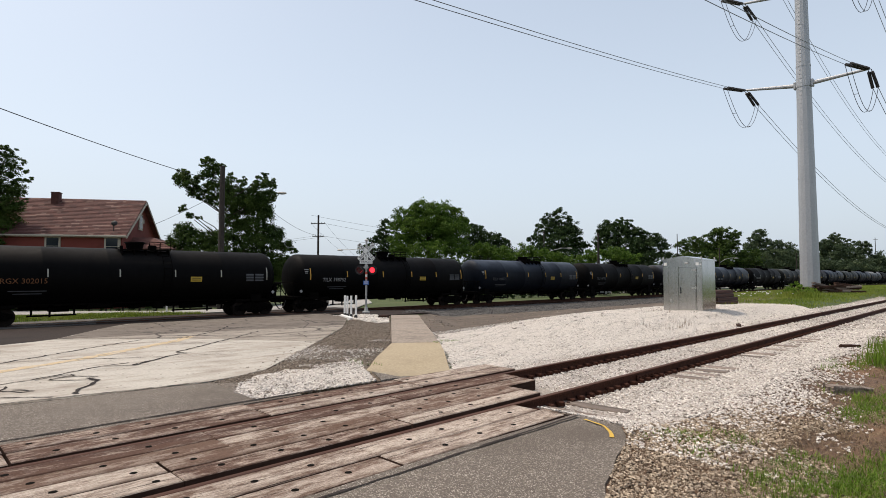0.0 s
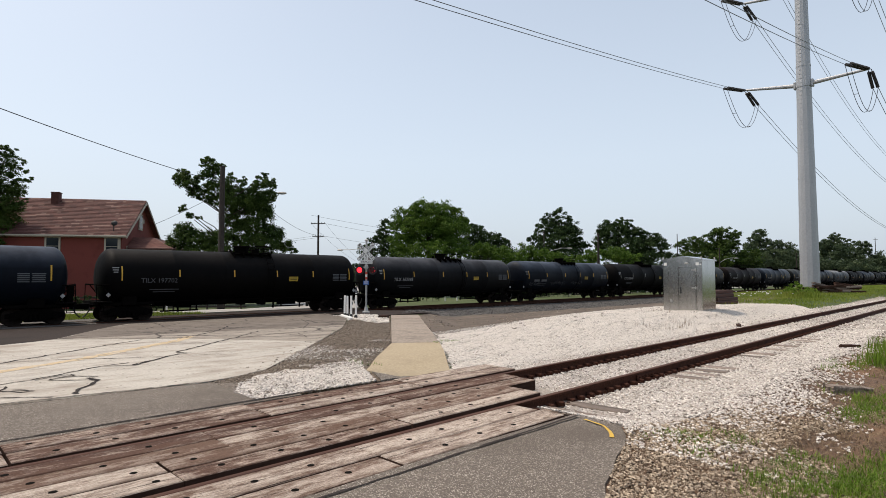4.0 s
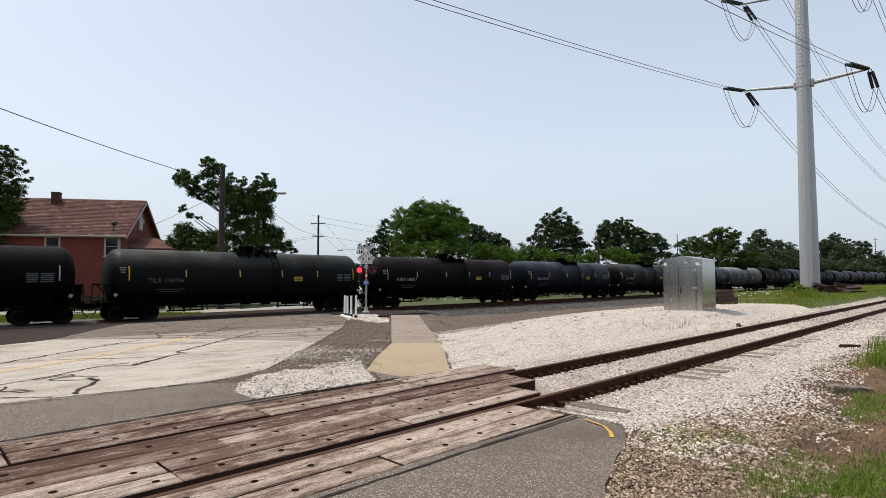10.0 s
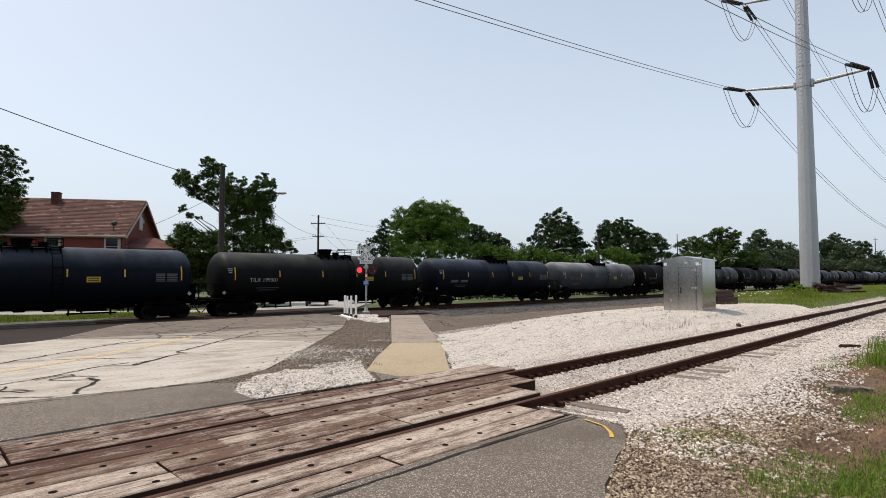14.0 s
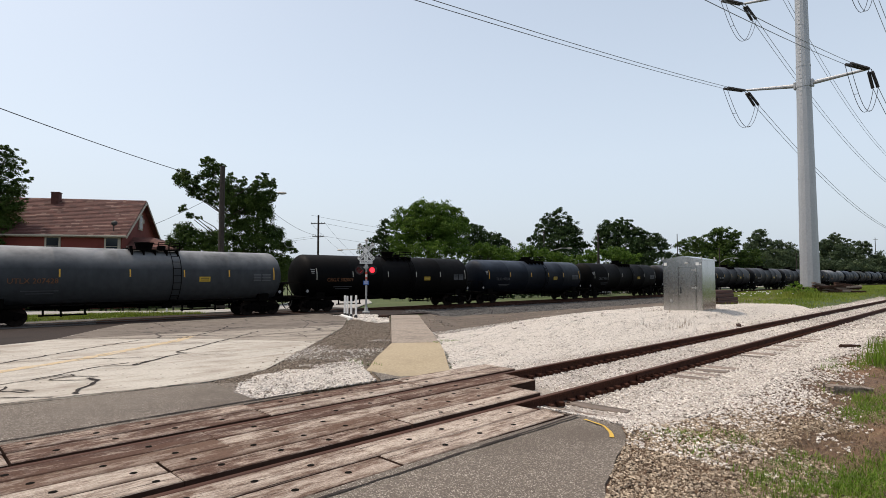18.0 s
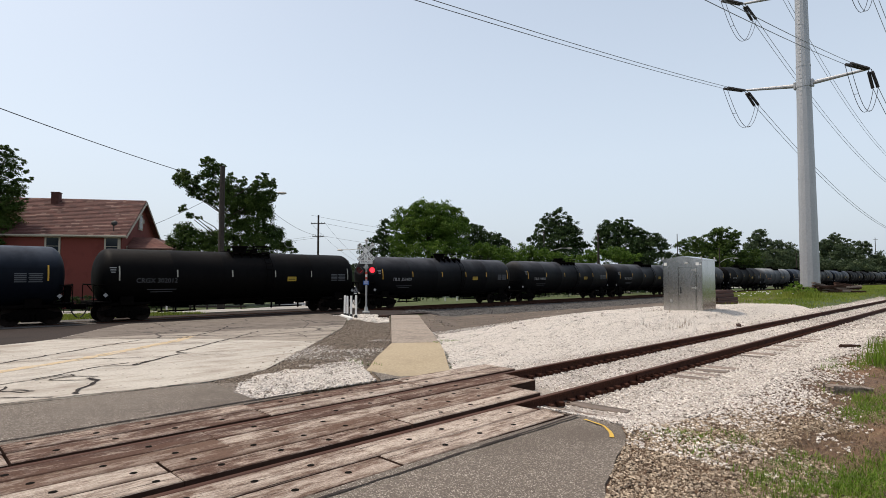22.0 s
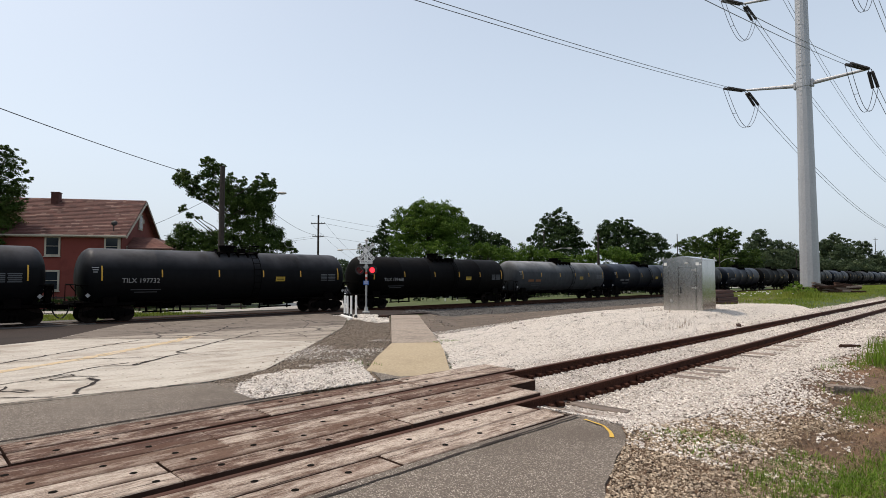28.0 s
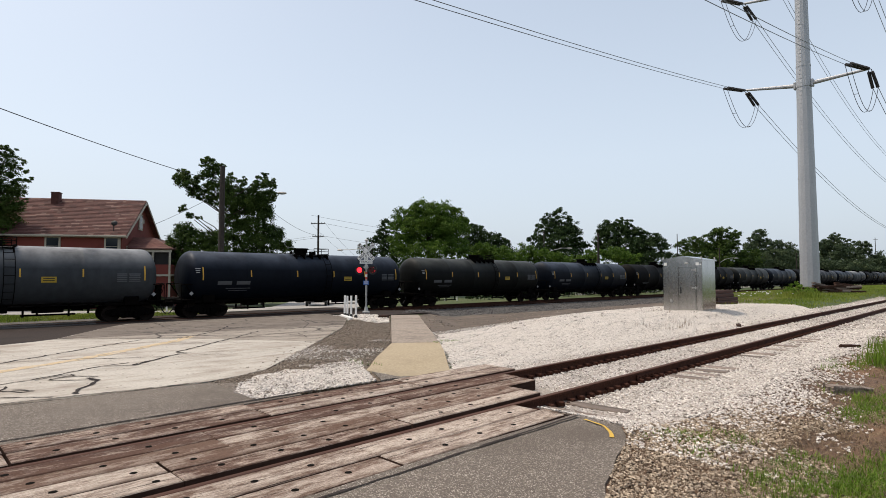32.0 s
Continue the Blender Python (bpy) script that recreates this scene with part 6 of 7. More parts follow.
def curved_patch(x, z, w, h, lift=0.008, n=5):
    """A thin panel that follows the tank's side."""
    bm = bmesh.new()
    rows = []
    for i in range(n + 1):
        zz = z - h / 2 + h * i / n
        a = math.asin(max(-1, min(1, (TANK_Z - zz) / TANK_R)))
        r = TANK_R + lift
        rows.append([bm.verts.new((xx, -r * math.cos(a), TANK_Z - r * math.sin(a))) for xx in (x - w / 2, x + w / 2)])
    for i in range(n):
        bm.faces.new((rows[i][0], rows[i][1], rows[i + 1][1], rows[i + 1][0]))
    return bm


def tank_bm():
    bm = bmesh.new()
    prof = []
    straight, cap = HALF - 0.72, 0.72
    for k in range(9):
        a = math.pi / 2 * k / 8
        prof.append((-straight - cap * math.cos(a), TANK_R * math.sin(a) ** 0.85))
    for xs in (-4.6, -1.6, 1.6, 4.6):
        # ring weld beads
        prof += [(xs - 0.03, TANK_R), (xs, TANK_R + 0.008), (xs + 0.03, TANK_R)]
    prof += [(-x, r) for x, r in reversed(prof[:9])]
    seg = 40
    rings = []
    for x, r in prof:
        if r < 1e-6:
            rings.append([bm.verts.new((x, 0, TANK_Z))])
        else:
            rings.append([bm.verts.new((x, r * math.cos(2 * math.pi * j / seg), TANK_Z + r * math.sin(2 * math.pi * j / seg))) for j in range(seg)])
    for a, b in zip(rings[:-1], rings[1:]):
        for j in range(seg):
            k = (j + 1) % seg
            if len(a) == 1:
                bm.faces.new((a[0], b[j], b[k]))
            elif len(b) == 1:
                bm.faces.new((a[j], a[k], b[0]))
            else:
                bm.faces.new((a[j], a[k], b[k], b[j]))
    bmesh.ops.recalc_face_normals(bm, faces=bm.faces)
    return bm


def truck_bm():
    """Two cast side frames and the bolster between them."""
    bm = bmesh.new()
    for sy in (-1, 1):
        y0, y1 = sy * 0.94, sy * 1.1
        prof = [(-1.25, 0.62), (-1.25, 0.42), (-0.98, 0.36), (-0.62, 0.36), (-0.42, 0.2), (0.42, 0.2), (0.62, 0.36), (0.98, 0.36), (1.25, 0.42), (1.25, 0.62), (0.9, 0.7), (0.45, 0.86), (-0.45, 0.86), (-0.9, 0.7)]
        ring = [[bm.verts.new((px, yy, pz)) for px, pz in prof] for yy in (y0, y1)]
        n = len(prof)
        for i in range(n):
            j = (i + 1) % n
            bm.faces.new((ring[0][i], ring[0][j], ring[1][j], ring[1][i]))
        bm.faces.new(ring[0])
        bm.faces.new(ring[1][::-1])
        for k in (-0.22, 0, 0.22):
            add_rod(bm, (k, sy * 1.12, 0.3), (k, sy * 1.12, 0.6), 0.085, seg=8)
        for ax in (-0.89, 0.89):
            add_rod(bm, (ax, sy * 1.0, 0.46), (ax, sy * 1.2, 0.46), 0.14, seg=10)
    add_box(bm, 0, 0, 0.68, 0.4, 2.3, 0.3, bevel=0.04)
    bmesh.ops.recalc_face_normals(bm, faces=bm.faces)
    return bm


def wheelset_bm():
    bm = bmesh.new()
    for sy in (-1, 1):
        add_rod(bm, (0, sy * 0.68, 0), (0, sy * 0.72, 0), 0.487, seg=24)
        add_rod(bm, (0, sy * 0.72, 0), (0, sy * 0.82, 0), 0.457, seg=24)
        add_rod(bm, (0, sy * 0.82, 0), (0, sy * 0.86, 0), 0.2, 0.12, seg=12)
        for k in range(3):
            a = 2 * math.pi * k / 3
            add_box(bm, 0.3 * math.cos(a), sy * 0.825, 0.3 * math.sin(a), 0.08, 0.012, 0.08)
    add_rod(bm, (0, -0.95, 0), (0, 0.95, 0), 0.085, seg=10)
    return bm


def build_wagon():
    """One tank wagon, centred on its middle at rail height."""
    c = thing("tank_wagon", pose(0, MAIN_Y, MAIN_Z), "black railway tank wagon rolling on the main line", "tank wagon", "train")
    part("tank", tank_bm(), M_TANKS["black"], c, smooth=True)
    # sill and bolsters under the tank
    for sx in (-1, 1):
        bm = box(sx * 7.2, 0, 1.02, 3.0, 0.55, 0.34, bevel=0.02)
        add_box(bm, sx * 6.95, 0, 1.15, 0.7, 2.6, 0.5, bevel=0.03)
        add_box(bm, sx * 6.95, 0, 0.98, 2.6, 2.3, 0.16, bevel=0.02)
        add_box(bm, sx * 8.25, 0, 1.12, 0.9, 2.7, 0.06)
        add_box(bm, sx * 8.62, 0, 1.06, 0.12, 2.8, 0.16)
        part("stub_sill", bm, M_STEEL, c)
        bm = box(sx * 8.85, 0, 0.88, 0.5, 0.26, 0.28, bevel=0.03)
        add_box(bm, sx * 8.98, 0.05, 0.88, 0.22, 0.3, 0.3, bevel=0.05)
        part("coupler", bm, M_STEEL, c)
        bm = bmesh.new()
        pts = [Vector((sx * 8.7, -0.4, 0.85)), Vector((sx * 8.8, -0.42, 0.55)), Vector((sx * 8.95, -0.42, 0.36)), Vector((sx * 9.05, -0.42, 0.3))]
        add_path(bm, pts, 0.035, 6)
        part("brake_hose", bm, M_BLACK, c)
        # end handrail and ladder
        bm = bmesh.new()
        for sy in (-1, 1):
            y = sy * 1.36
            add_path(bm, [(sx * 8.62, y, 1.1), (sx * 8.62, y, 2.05), (sx * 7.45, y * 1.02, 2.05), (sx * 7.4, y * 1.02, 1.85)], 0.024, 6)
            add_rod(bm, (sx * 8.4, y, 2.05), (sx * 7.75, y, 1.14), 0.03, seg=6)
            for k in range(3):
                add_rod(bm, (sx * 8.62, y, 0.62 + 0.24 * k), (sx * 8.25, y, 0.62 + 0.24 * k), 0.016, seg=6)
            add_rod(bm, (sx * 8.25, y, 0.6), (sx * 8.25, y, 1.12), 0.02, seg=6)
            add_rod(bm, (sx * 8.62, y, 0.6), (sx * 8.62, y, 1.12), 0.02, seg=6)
        add_rod(bm, (sx * 8.62, -1.36, 2.1), (sx * 8.62, 1.36, 2.1), 0.022, seg=6)
        part("end_handrail", bm, M_STEEL, c)
        # brace from the tank's end down to the sill
        for sy in (-1, 1):
            part("end_brace", rod((sx * 7.9, sy * 1.05, 1.12), (sx * 8.2, sy * 0.95, 2.35), 0.03, seg=6), M_STEEL, c)
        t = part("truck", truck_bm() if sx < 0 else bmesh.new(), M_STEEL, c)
        if sx > 0:
            t.data = TRUCK_ME[0]
        else:
            TRUCK_ME.append(t.data)
        t.matrix_basis = pose(sx * 6.95, 0, 0)
        for ax in (-0.89, 0.89):
            w = part("wheelset", wheelset_bm() if not WHEEL_ME else bmesh.new(), M_WHEEL, t)
            if WHEEL_ME:
                w.data = WHEEL_ME[0]
            else:
                WHEEL_ME.append(w.data)
            w.matrix_basis = pose(ax, 0, 0.457)
        # placard
        p = part("placard", box(0, 0, 0, 0.18, 0.012, 0.18), M_LETTER, c)
        p.matrix_basis = pose(sx * 8.05, -1.38, 1.5, 0, 45, 0)
    bm = box(8.52, -0.55, 1.75, 0.3, 0.42, 0.62, bevel=0.04)
    add_box(bm, 8.5, 0.1, 1.32, 0.28, 1.7, 0.34, bevel=0.03)
    hb = part("brake_housing", bm, M_STEEL, c)
    bm = bmesh.new()
    ring = [(8.72, -0.55 + 0.28 * math.cos(radians(a)), 1.85 + 0.28 * math.sin(radians(a))) for a in range(0, 361, 24)]
    add_path(bm, ring, 0.02, 6)
    for a in (0, 120, 240):
        add_rod(bm, (8.7, -0.55, 1.85), (8.72, -0.55 + 0.28 * math.cos(radians(a)), 1.85 + 0.28 * math.sin(radians(a))), 0.014, seg=5)
    part("brake_wheel", bm, M_STEEL, hb)
    # brake gear below the belly
    bm = bmesh.new()
    add_rod(bm, (-2.4, -0.55, 0.95), (-1.2, -0.55, 0.95), 0.2, seg=12)
    add_box(bm, 1.2, -0.5, 0.9, 0.5, 0.4, 0.5, bevel=0.04)
    add_rod(bm, (-5.6, -0.2, 0.8), (5.6, -0.2, 0.8), 0.03, seg=6)
    add_box(bm, 0.0, -0.4, 1.05, 5.2, 0.08, 0.1)
    add_box(bm, 0, 0, 0.83, 10.8, 0.3, 0.18)
    add_box(bm, -3.6, 0.35, 0.78, 0.9, 0.7, 0.34, bevel=0.03)
    add_box(bm, 3.2, -0.2, 0.74, 1.4, 0.1, 0.3)
    add_box(bm, 4.6, 0.2, 0.8, 0.5, 0.5, 0.3, bevel=0.03)
    for x, lo in ((-4.9, 0.42), (-4.1, 0.36), (-3.0, 0.5), (2.1, 0.4), (2.7, 0.46), (4.1, 0.38), (5.0, 0.5)):
        add_box(bm, x, -0.45, (lo + 1.0) / 2, 0.09, 0.07, 1.0 - lo)
    add_box(bm, -4.0, -0.45, 0.46, 2.2, 0.07, 0.09)
    add_box(bm, 3.2, -0.45, 0.5, 2.4, 0.07, 0.09)
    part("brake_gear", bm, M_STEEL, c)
    bm = bmesh.new()
    add_rod(bm, (0, 0, 0.72), (0, 0, 1.3), 0.18, 0.3, seg=12)
    add_box(bm, 0, 0, 0.72, 0.5, 0.5, 0.12, bevel=0.03)
    part("bottom_outlet", bm, M_STEEL, c)
    # top platform: grating, dome housing and railing
    top = TANK_Z + TANK_R
    bm = bmesh.new()
    for sy in (-1, 1):
        add_box(bm, 0.35, sy * 0.78, top - 0.06, 2.7, 0.5, 0.05)
        for k in range(5):
            add_box(bm, -0.9 + 0.62 * k, sy * 0.86, top - 0.22, 0.05, 0.5, 0.3)
    add_box(bm, -0.98, 0, top + 0.02, 0.06, 1.9, 0.06)
    add_box(bm, 1.68, 0, top + 0.02, 0.06, 1.9, 0.06)
    part("platform", bm, M_STEEL, c)
    bm = bmesh.new()
    add_rod(bm, (0, 0, top - 0.1), (0, 0, top + 0.36), 0.38, 0.5, seg=20)
    add_rod(bm, (0, 0, top + 0.36), (0, 0, top + 0.42), 0.56, 0.53, seg=20)
    add_rod(bm, (0.95, 0, top - 0.1), (0.95, 0, top + 0.22), 0.24, seg=14)
    add_rod(bm, (-0.65, 0.2, top - 0.1), (-0.65, 0.2, top + 0.2), 0.09, seg=10)
    part("dome", bm, M_STEEL, c)
    bm = bmesh.new()
    for sy in (-1, 1):
        for lo in (0.2, 0.4):
            add_rod(bm, (0.5, sy * 1.0, top + lo), (1.68, sy * 1.0, top + lo), 0.02, seg=6)
        for x in (0.5, 1.1, 1.68):
            add_rod(bm, (x, sy * 1.0, top - 0.08), (x, sy * 1.0, top + 0.4), 0.02, seg=6)
    add_rod(bm, (1.68, -1.0, top + 0.4), (1.68, 1.0, top + 0.4), 0.02, seg=6)
    part("platform_railing", bm, M_STEEL, c)
    # side ladders beside the platform
    for sy in (-1, 1):
        bm = bmesh.new()
        for x in (1.15, 1.6):
            pts = []
            for k in range(9):
                a = radians(62 - 15 * k)
                pts.append((x, sy * (TANK_R + 0.12) * math.cos(a), TANK_Z + (TANK_R + 0.12) * math.sin(a)))
            add_path(bm, pts, 0.02, 6)
        stile = part("ladder", bm, M_STEEL, c)
        for k in range(9):
            a = radians(58 - 14 * k)
            y, z = sy * (TANK_R + 0.12) * math.cos(a), TANK_Z + (TANK_R + 0.12) * math.sin(a)
            if sy < 0 and k == 0:
                rung = part("rung", rod((-0.225, 0, 0), (0.225, 0, 0), 0.016, seg=6), M_STEEL, stile)
                rung.matrix_basis = pose(1.375, y, z)
            else:
                share("rung", rung.data, stile, pose(1.375, y, z))
    # running pipes and hangers below the shell
    for sy in (-1, 1):
        bm = bmesh.new()
        add_rod(bm, (-5.7, sy * 0.75, 1.05), (5.7, sy * 0.75, 1.05), 0.04, seg=6)
        for x in (-4.5, -2.2, 0.0, 2.2, 4.5):
            add_rod(bm, (x, sy * 0.75, 1.05), (x, sy * 0.75, 1.28), 0.025, seg=5)
        part("side_pipe", bm, M_STEEL, c)
    # reflective strips on the side that shows
    for x, h, mat in ((-7.45, 0.8, M_TAPE), (-4.4, 0.42, M_TAPE), (-1.1, 0.42, M_TAPE), (1.8, 0.42, M_TAPE_WHITE), (4.5, 0.42, M_TAPE_WHITE), (7.5, 0.8, M_TAPE)):
        part("reflective_strip", curved_patch(x, 2.7, 0.07, h), mat, c)
    dp = part("data_panel", curved_patch(3.0, 2.36, 0.66, 0.3), M_PANEL, c, "small yellow notice panel")
    for z in (2.42, 2.31):
        part("panel_bar", curved_patch(3.0, z, 0.5, 0.04, lift=0.012, n=2), M_BLACK, dp)
    # faded stencil lines
    for k in range(5):
        part("stencil_bar", curved_patch(6.35, 2.66 - 0.1 * k, 0.5, 0.06, n=2), M_LETTER_OLD, c)
        part("stencil_bar", curved_patch(6.98, 2.66 - 0.1 * k, 0.6 - 0.06 * (k % 2), 0.06, n=2), M_LETTER_OLD, c)
    for k in range(2):
        part("stencil_bar", curved_patch(-5.2, 1.78 - 0.14 * k, 1.6 - 0.4 * k, 0.05, n=2), M_LETTER_OLD, c)
    for k in range(3):
        part("stencil_bar", curved_patch(-7.76, 3.0 - 0.12 * k, 0.34 - 0.06 * k, 0.045, n=2), M_LETTER, c)
    return c


TRUCK_ME, WHEEL_ME = [], []
WORDS = {"black": "matt black", "grey": "dark grey", "blue": "blue-black", "green": "greenish dark grey", "brown": "rusty brown-black", "pale": "weathered pale grey"}
TRAIN = {
    0: ("black", "CRGX 302015", M_ORANGE), 1: ("black", "TILX 198752", M_LETTER), 2: ("blue", "TILX 198635", M_LETTER_OLD), 3: ("black", "TILX 197702", M_LETTER_OLD),
    4: ("grey", "TILX 363388", M_LETTER), 5: ("blue", "", M_LETTER_OLD), 6: ("black", "CTCX 732444", M_LETTER), 7: ("green", "TILX 198746", M_LETTER_OLD),
    8: ("brown", "FURX 160037", M_LETTER), 9: ("blue", "TILX 197547", M_LETTER), 10: ("green", "TILX 199301", M_LETTER), 11: ("blue", "", M_LETTER_OLD),
    12: ("pale", "UTLX 207428", M_ORANGE), 13: ("black", "CRGX 302009", M_ORANGE), 14: ("blue", "TILX 197554", M_LETTER_OLD), 15: ("black", "CRGX 302012", M_LETTER_OLD),
    16: ("grey", "TILX 353409", M_LETTER), 17: ("grey", "TILX 194960", M_LETTER), 18: ("grey", "TILX 351221", M_LETTER), 19: ("grey", "TILX 197732", M_LETTER),
    20: ("black", "TILX 191468", M_LETTER), 21: ("pale", "", M_ORANGE), 22: ("blue", "", M_LETTER_OLD), 23: ("green", "", M_LETTER_OLD), 24: ("blue", "", M_LETTER_OLD)}
MORE = ["black", "green", "blue", "black", "grey", "blue", "pale", "black", "grey", "brown", "blue", "grey", "black"]
START_X = 9.5


def build_train():
    first = build_wagon()
    cars = []
    for k in range(-1, 38):
        colour, mark, ink = TRAIN.get(k, (MORE[k % len(MORE)], "", M_LETTER_OLD))
        c = first if k == -1 else copy_thing(first, pose(0, MAIN_Y, MAIN_Z))
        tagged(c, WORDS[colour] + " railway tank wagon rolling on the main line")
        for o in c.children:
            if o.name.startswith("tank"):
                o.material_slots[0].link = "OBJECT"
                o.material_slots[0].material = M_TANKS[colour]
            elif o.name.startswith("reflective_strip"):
                o.material_slots[0].link = "OBJECT"
                o.material_slots[0].material = M_TAPE_WHITE if mark[:2] in ("CR", "CT", "FU") else M_TAPE
        cars.append((k, c))
    for k, c in cars:
        _, mark, ink = TRAIN.get(k, ("", "", None))
        if mark:
            lettering(mark, 0.37, ink, c, on_tank(-5.5, 2.28, 0.012), "reporting_mark")
        elif ink is not None:
            for j in range(2):
                part("reporting_mark", curved_patch(-6.1 + 1.2 * j, 2.12, 0.9, 0.22, n=3), ink, c)
        if k == 5:
            # loops and strokes of sprayed paint, no letters
            rng = random.Random(3)
            for x0, n in ((-7.2, 4), (-3.6, 6), (0.2, 5)):
                bm = bmesh.new()
                for q in range(n * 3):
                    x, z = x0 + 0.15 * q, 1.75 + rng.uniform(-0.05, 0.18)
                    h, lean = rng.uniform(0.12, 0.34), rng.uniform(-0.14, 0.14)
                    rows = []
                    for i in range(5):
                        zz = z + h * (i / 4 - 0.5)
                        a = math.asin(max(-1, min(1, (TANK_Z - zz) / TANK_R)))
                        xx = x + lean * (i / 2 - 1) + 0.05 * math.sin(i * 1.6 + q)
                        rows.append([bm.verts.new((xx + e, -(TANK_R + 0.008) * math.cos(a), TANK_Z - (TANK_R + 0.008) * math.sin(a))) for e in (-0.02, 0.02)])
                    for i in range(4):
                        bm.faces.new((rows[i][0], rows[i][1], rows[i + 1][1], rows[i + 1][0]))
                part("paint_scrawl", bm, M_LETTER_OLD, c)["kind"] = "stuff"
    return cars


WAGONS = build_train()

# ---- loose stone, grass and weeds ----
def land_many(xy):
    return np.array([land(float(a), float(b)) for a, b in xy])


def lumps(name, pts, sizes, mat, seed, label, sink=0.25, fine=True):
    """Angular stones, each a distorted solid of its own, strewn on the ground."""
    rs = np.random.RandomState(seed)
    g = (1 + 5 ** 0.5) / 2
    if fine:
        base = np.array([(-1, g, 0), (1, g, 0), (-1, -g, 0), (1, -g, 0), (0, -1, g), (0, 1, g), (0, -1, -g), (0, 1, -g), (g, 0, -1), (g, 0, 1), (-g, 0, -1), (-g, 0, 1)]) / 1.9
        tri = np.array([(0, 11, 5), (0, 5, 1), (0, 1, 7), (0, 7, 10), (0, 10, 11), (1, 5, 9), (5, 11, 4), (11, 10, 2), (10, 7, 6), (7, 1, 8),
                        (3, 9, 4), (3, 4, 2), (3, 2, 6), (3, 6, 8), (3, 8, 9), (4, 9, 5), (2, 4, 11), (6, 2, 10), (8, 6, 7), (9, 8, 1)])
    else:
        base = np.array([(1, 0, 0), (-1, 0, 0), (0, 1, 0), (0, -1, 0), (0, 0, 1), (0, 0, -1)], dtype=float)
        tri = np.array([(0, 2, 4), (2, 1, 4), (1, 3, 4), (3, 0, 4), (2, 0, 5), (1, 2, 5), (3, 1, 5), (0, 3, 5)])
    n, k = len(pts), len(base)
    shape = base[None] * rs.uniform(0.7, 1.25, (n, k, 1)) * rs.uniform(0.65, 1.3, (n, 1, 3))
    q = rs.normal(size=(n, 4))
    q /= np.linalg.norm(q, axis=1)[:, None]
    w, x, y, z = q.T
    rot = np.stack([np.stack([1 - 2 * (y * y + z * z), 2 * (x * y - w * z), 2 * (x * z + w * y)], 1),
                    np.stack([2 * (x * y + w * z), 1 - 2 * (x * x + z * z), 2 * (y * z - w * x)], 1),
                    np.stack([2 * (x * z - w * y), 2 * (y * z + w * x), 1 - 2 * (x * x + y * y)], 1)], 1)
    v = np.einsum("nij,nkj->nki", rot, shape) * sizes[:, None, None]
    v[:, :, 2] *= 0.68
    zz = land_many(pts) + sizes * (1 - 2 * sink) * 0.5
    v += np.concatenate([pts, zz[:, None]], 1)[:, None, :]
    faces = (tri[None] + (np.arange(n) * k)[:, None, None]).reshape(-1, 3)
    ob = arrays_ob(name, v.reshape(-1, 3), faces, mat)
    return tagged(ob, label, "stones", "", "stuff")


def strewn(rs, n, x0, x1, y0, y1, keep=None, near=1.0):
    """Random places in a stretch of the plan, thinning out along x."""
    x = x0 + (x1 - x0) * rs.uniform(0, 1, n) ** near
    y = rs.uniform(y0, y1, n)
    p = np.stack([x, y], 1)
    if keep is not None:
        p = p[[bool(keep(a, b)) for a, b in p]]
    return p


def off_rails(x, y):
    o = y - siding_y(x)
    return abs(abs(o) - 0.752) > 0.11


def blade_mat(x, y, s):
    return noise.noise(Vector((x * s, y * s, 4.2)))


RS = np.random.RandomState(77)


def apron_edge(y):
    """Where the asphalt apron ends, at y."""
    return float(np.interp(y, (-4, 1.4, 2.2, 2.5, 2.85, 3.1, 3.68), (1.6, 2.9, 3.7, 4.4, 5.25, 5.6, 5.68)))



def white_edge(x):
    """Where the clean white ballast ends towards the verge."""
    return float(np.interp(x, (5.5, 6.3, 7.0, 8.2, 9.6, 13.1, 24.4, 60), (3.2, 2.8, 2.5, 2.25, 2.3, 2.7, 3.5, 4.2)))


def verge_edge(x):
    """Where the strewn stones give way to soil and grass."""
    return float(np.interp(x, (3.5, 4.6, 6.1, 7.3, 9.6, 13.8, 24), (1.3, 1.5, 1.6, 1.5, 1.7, 2.0, 2.9)))


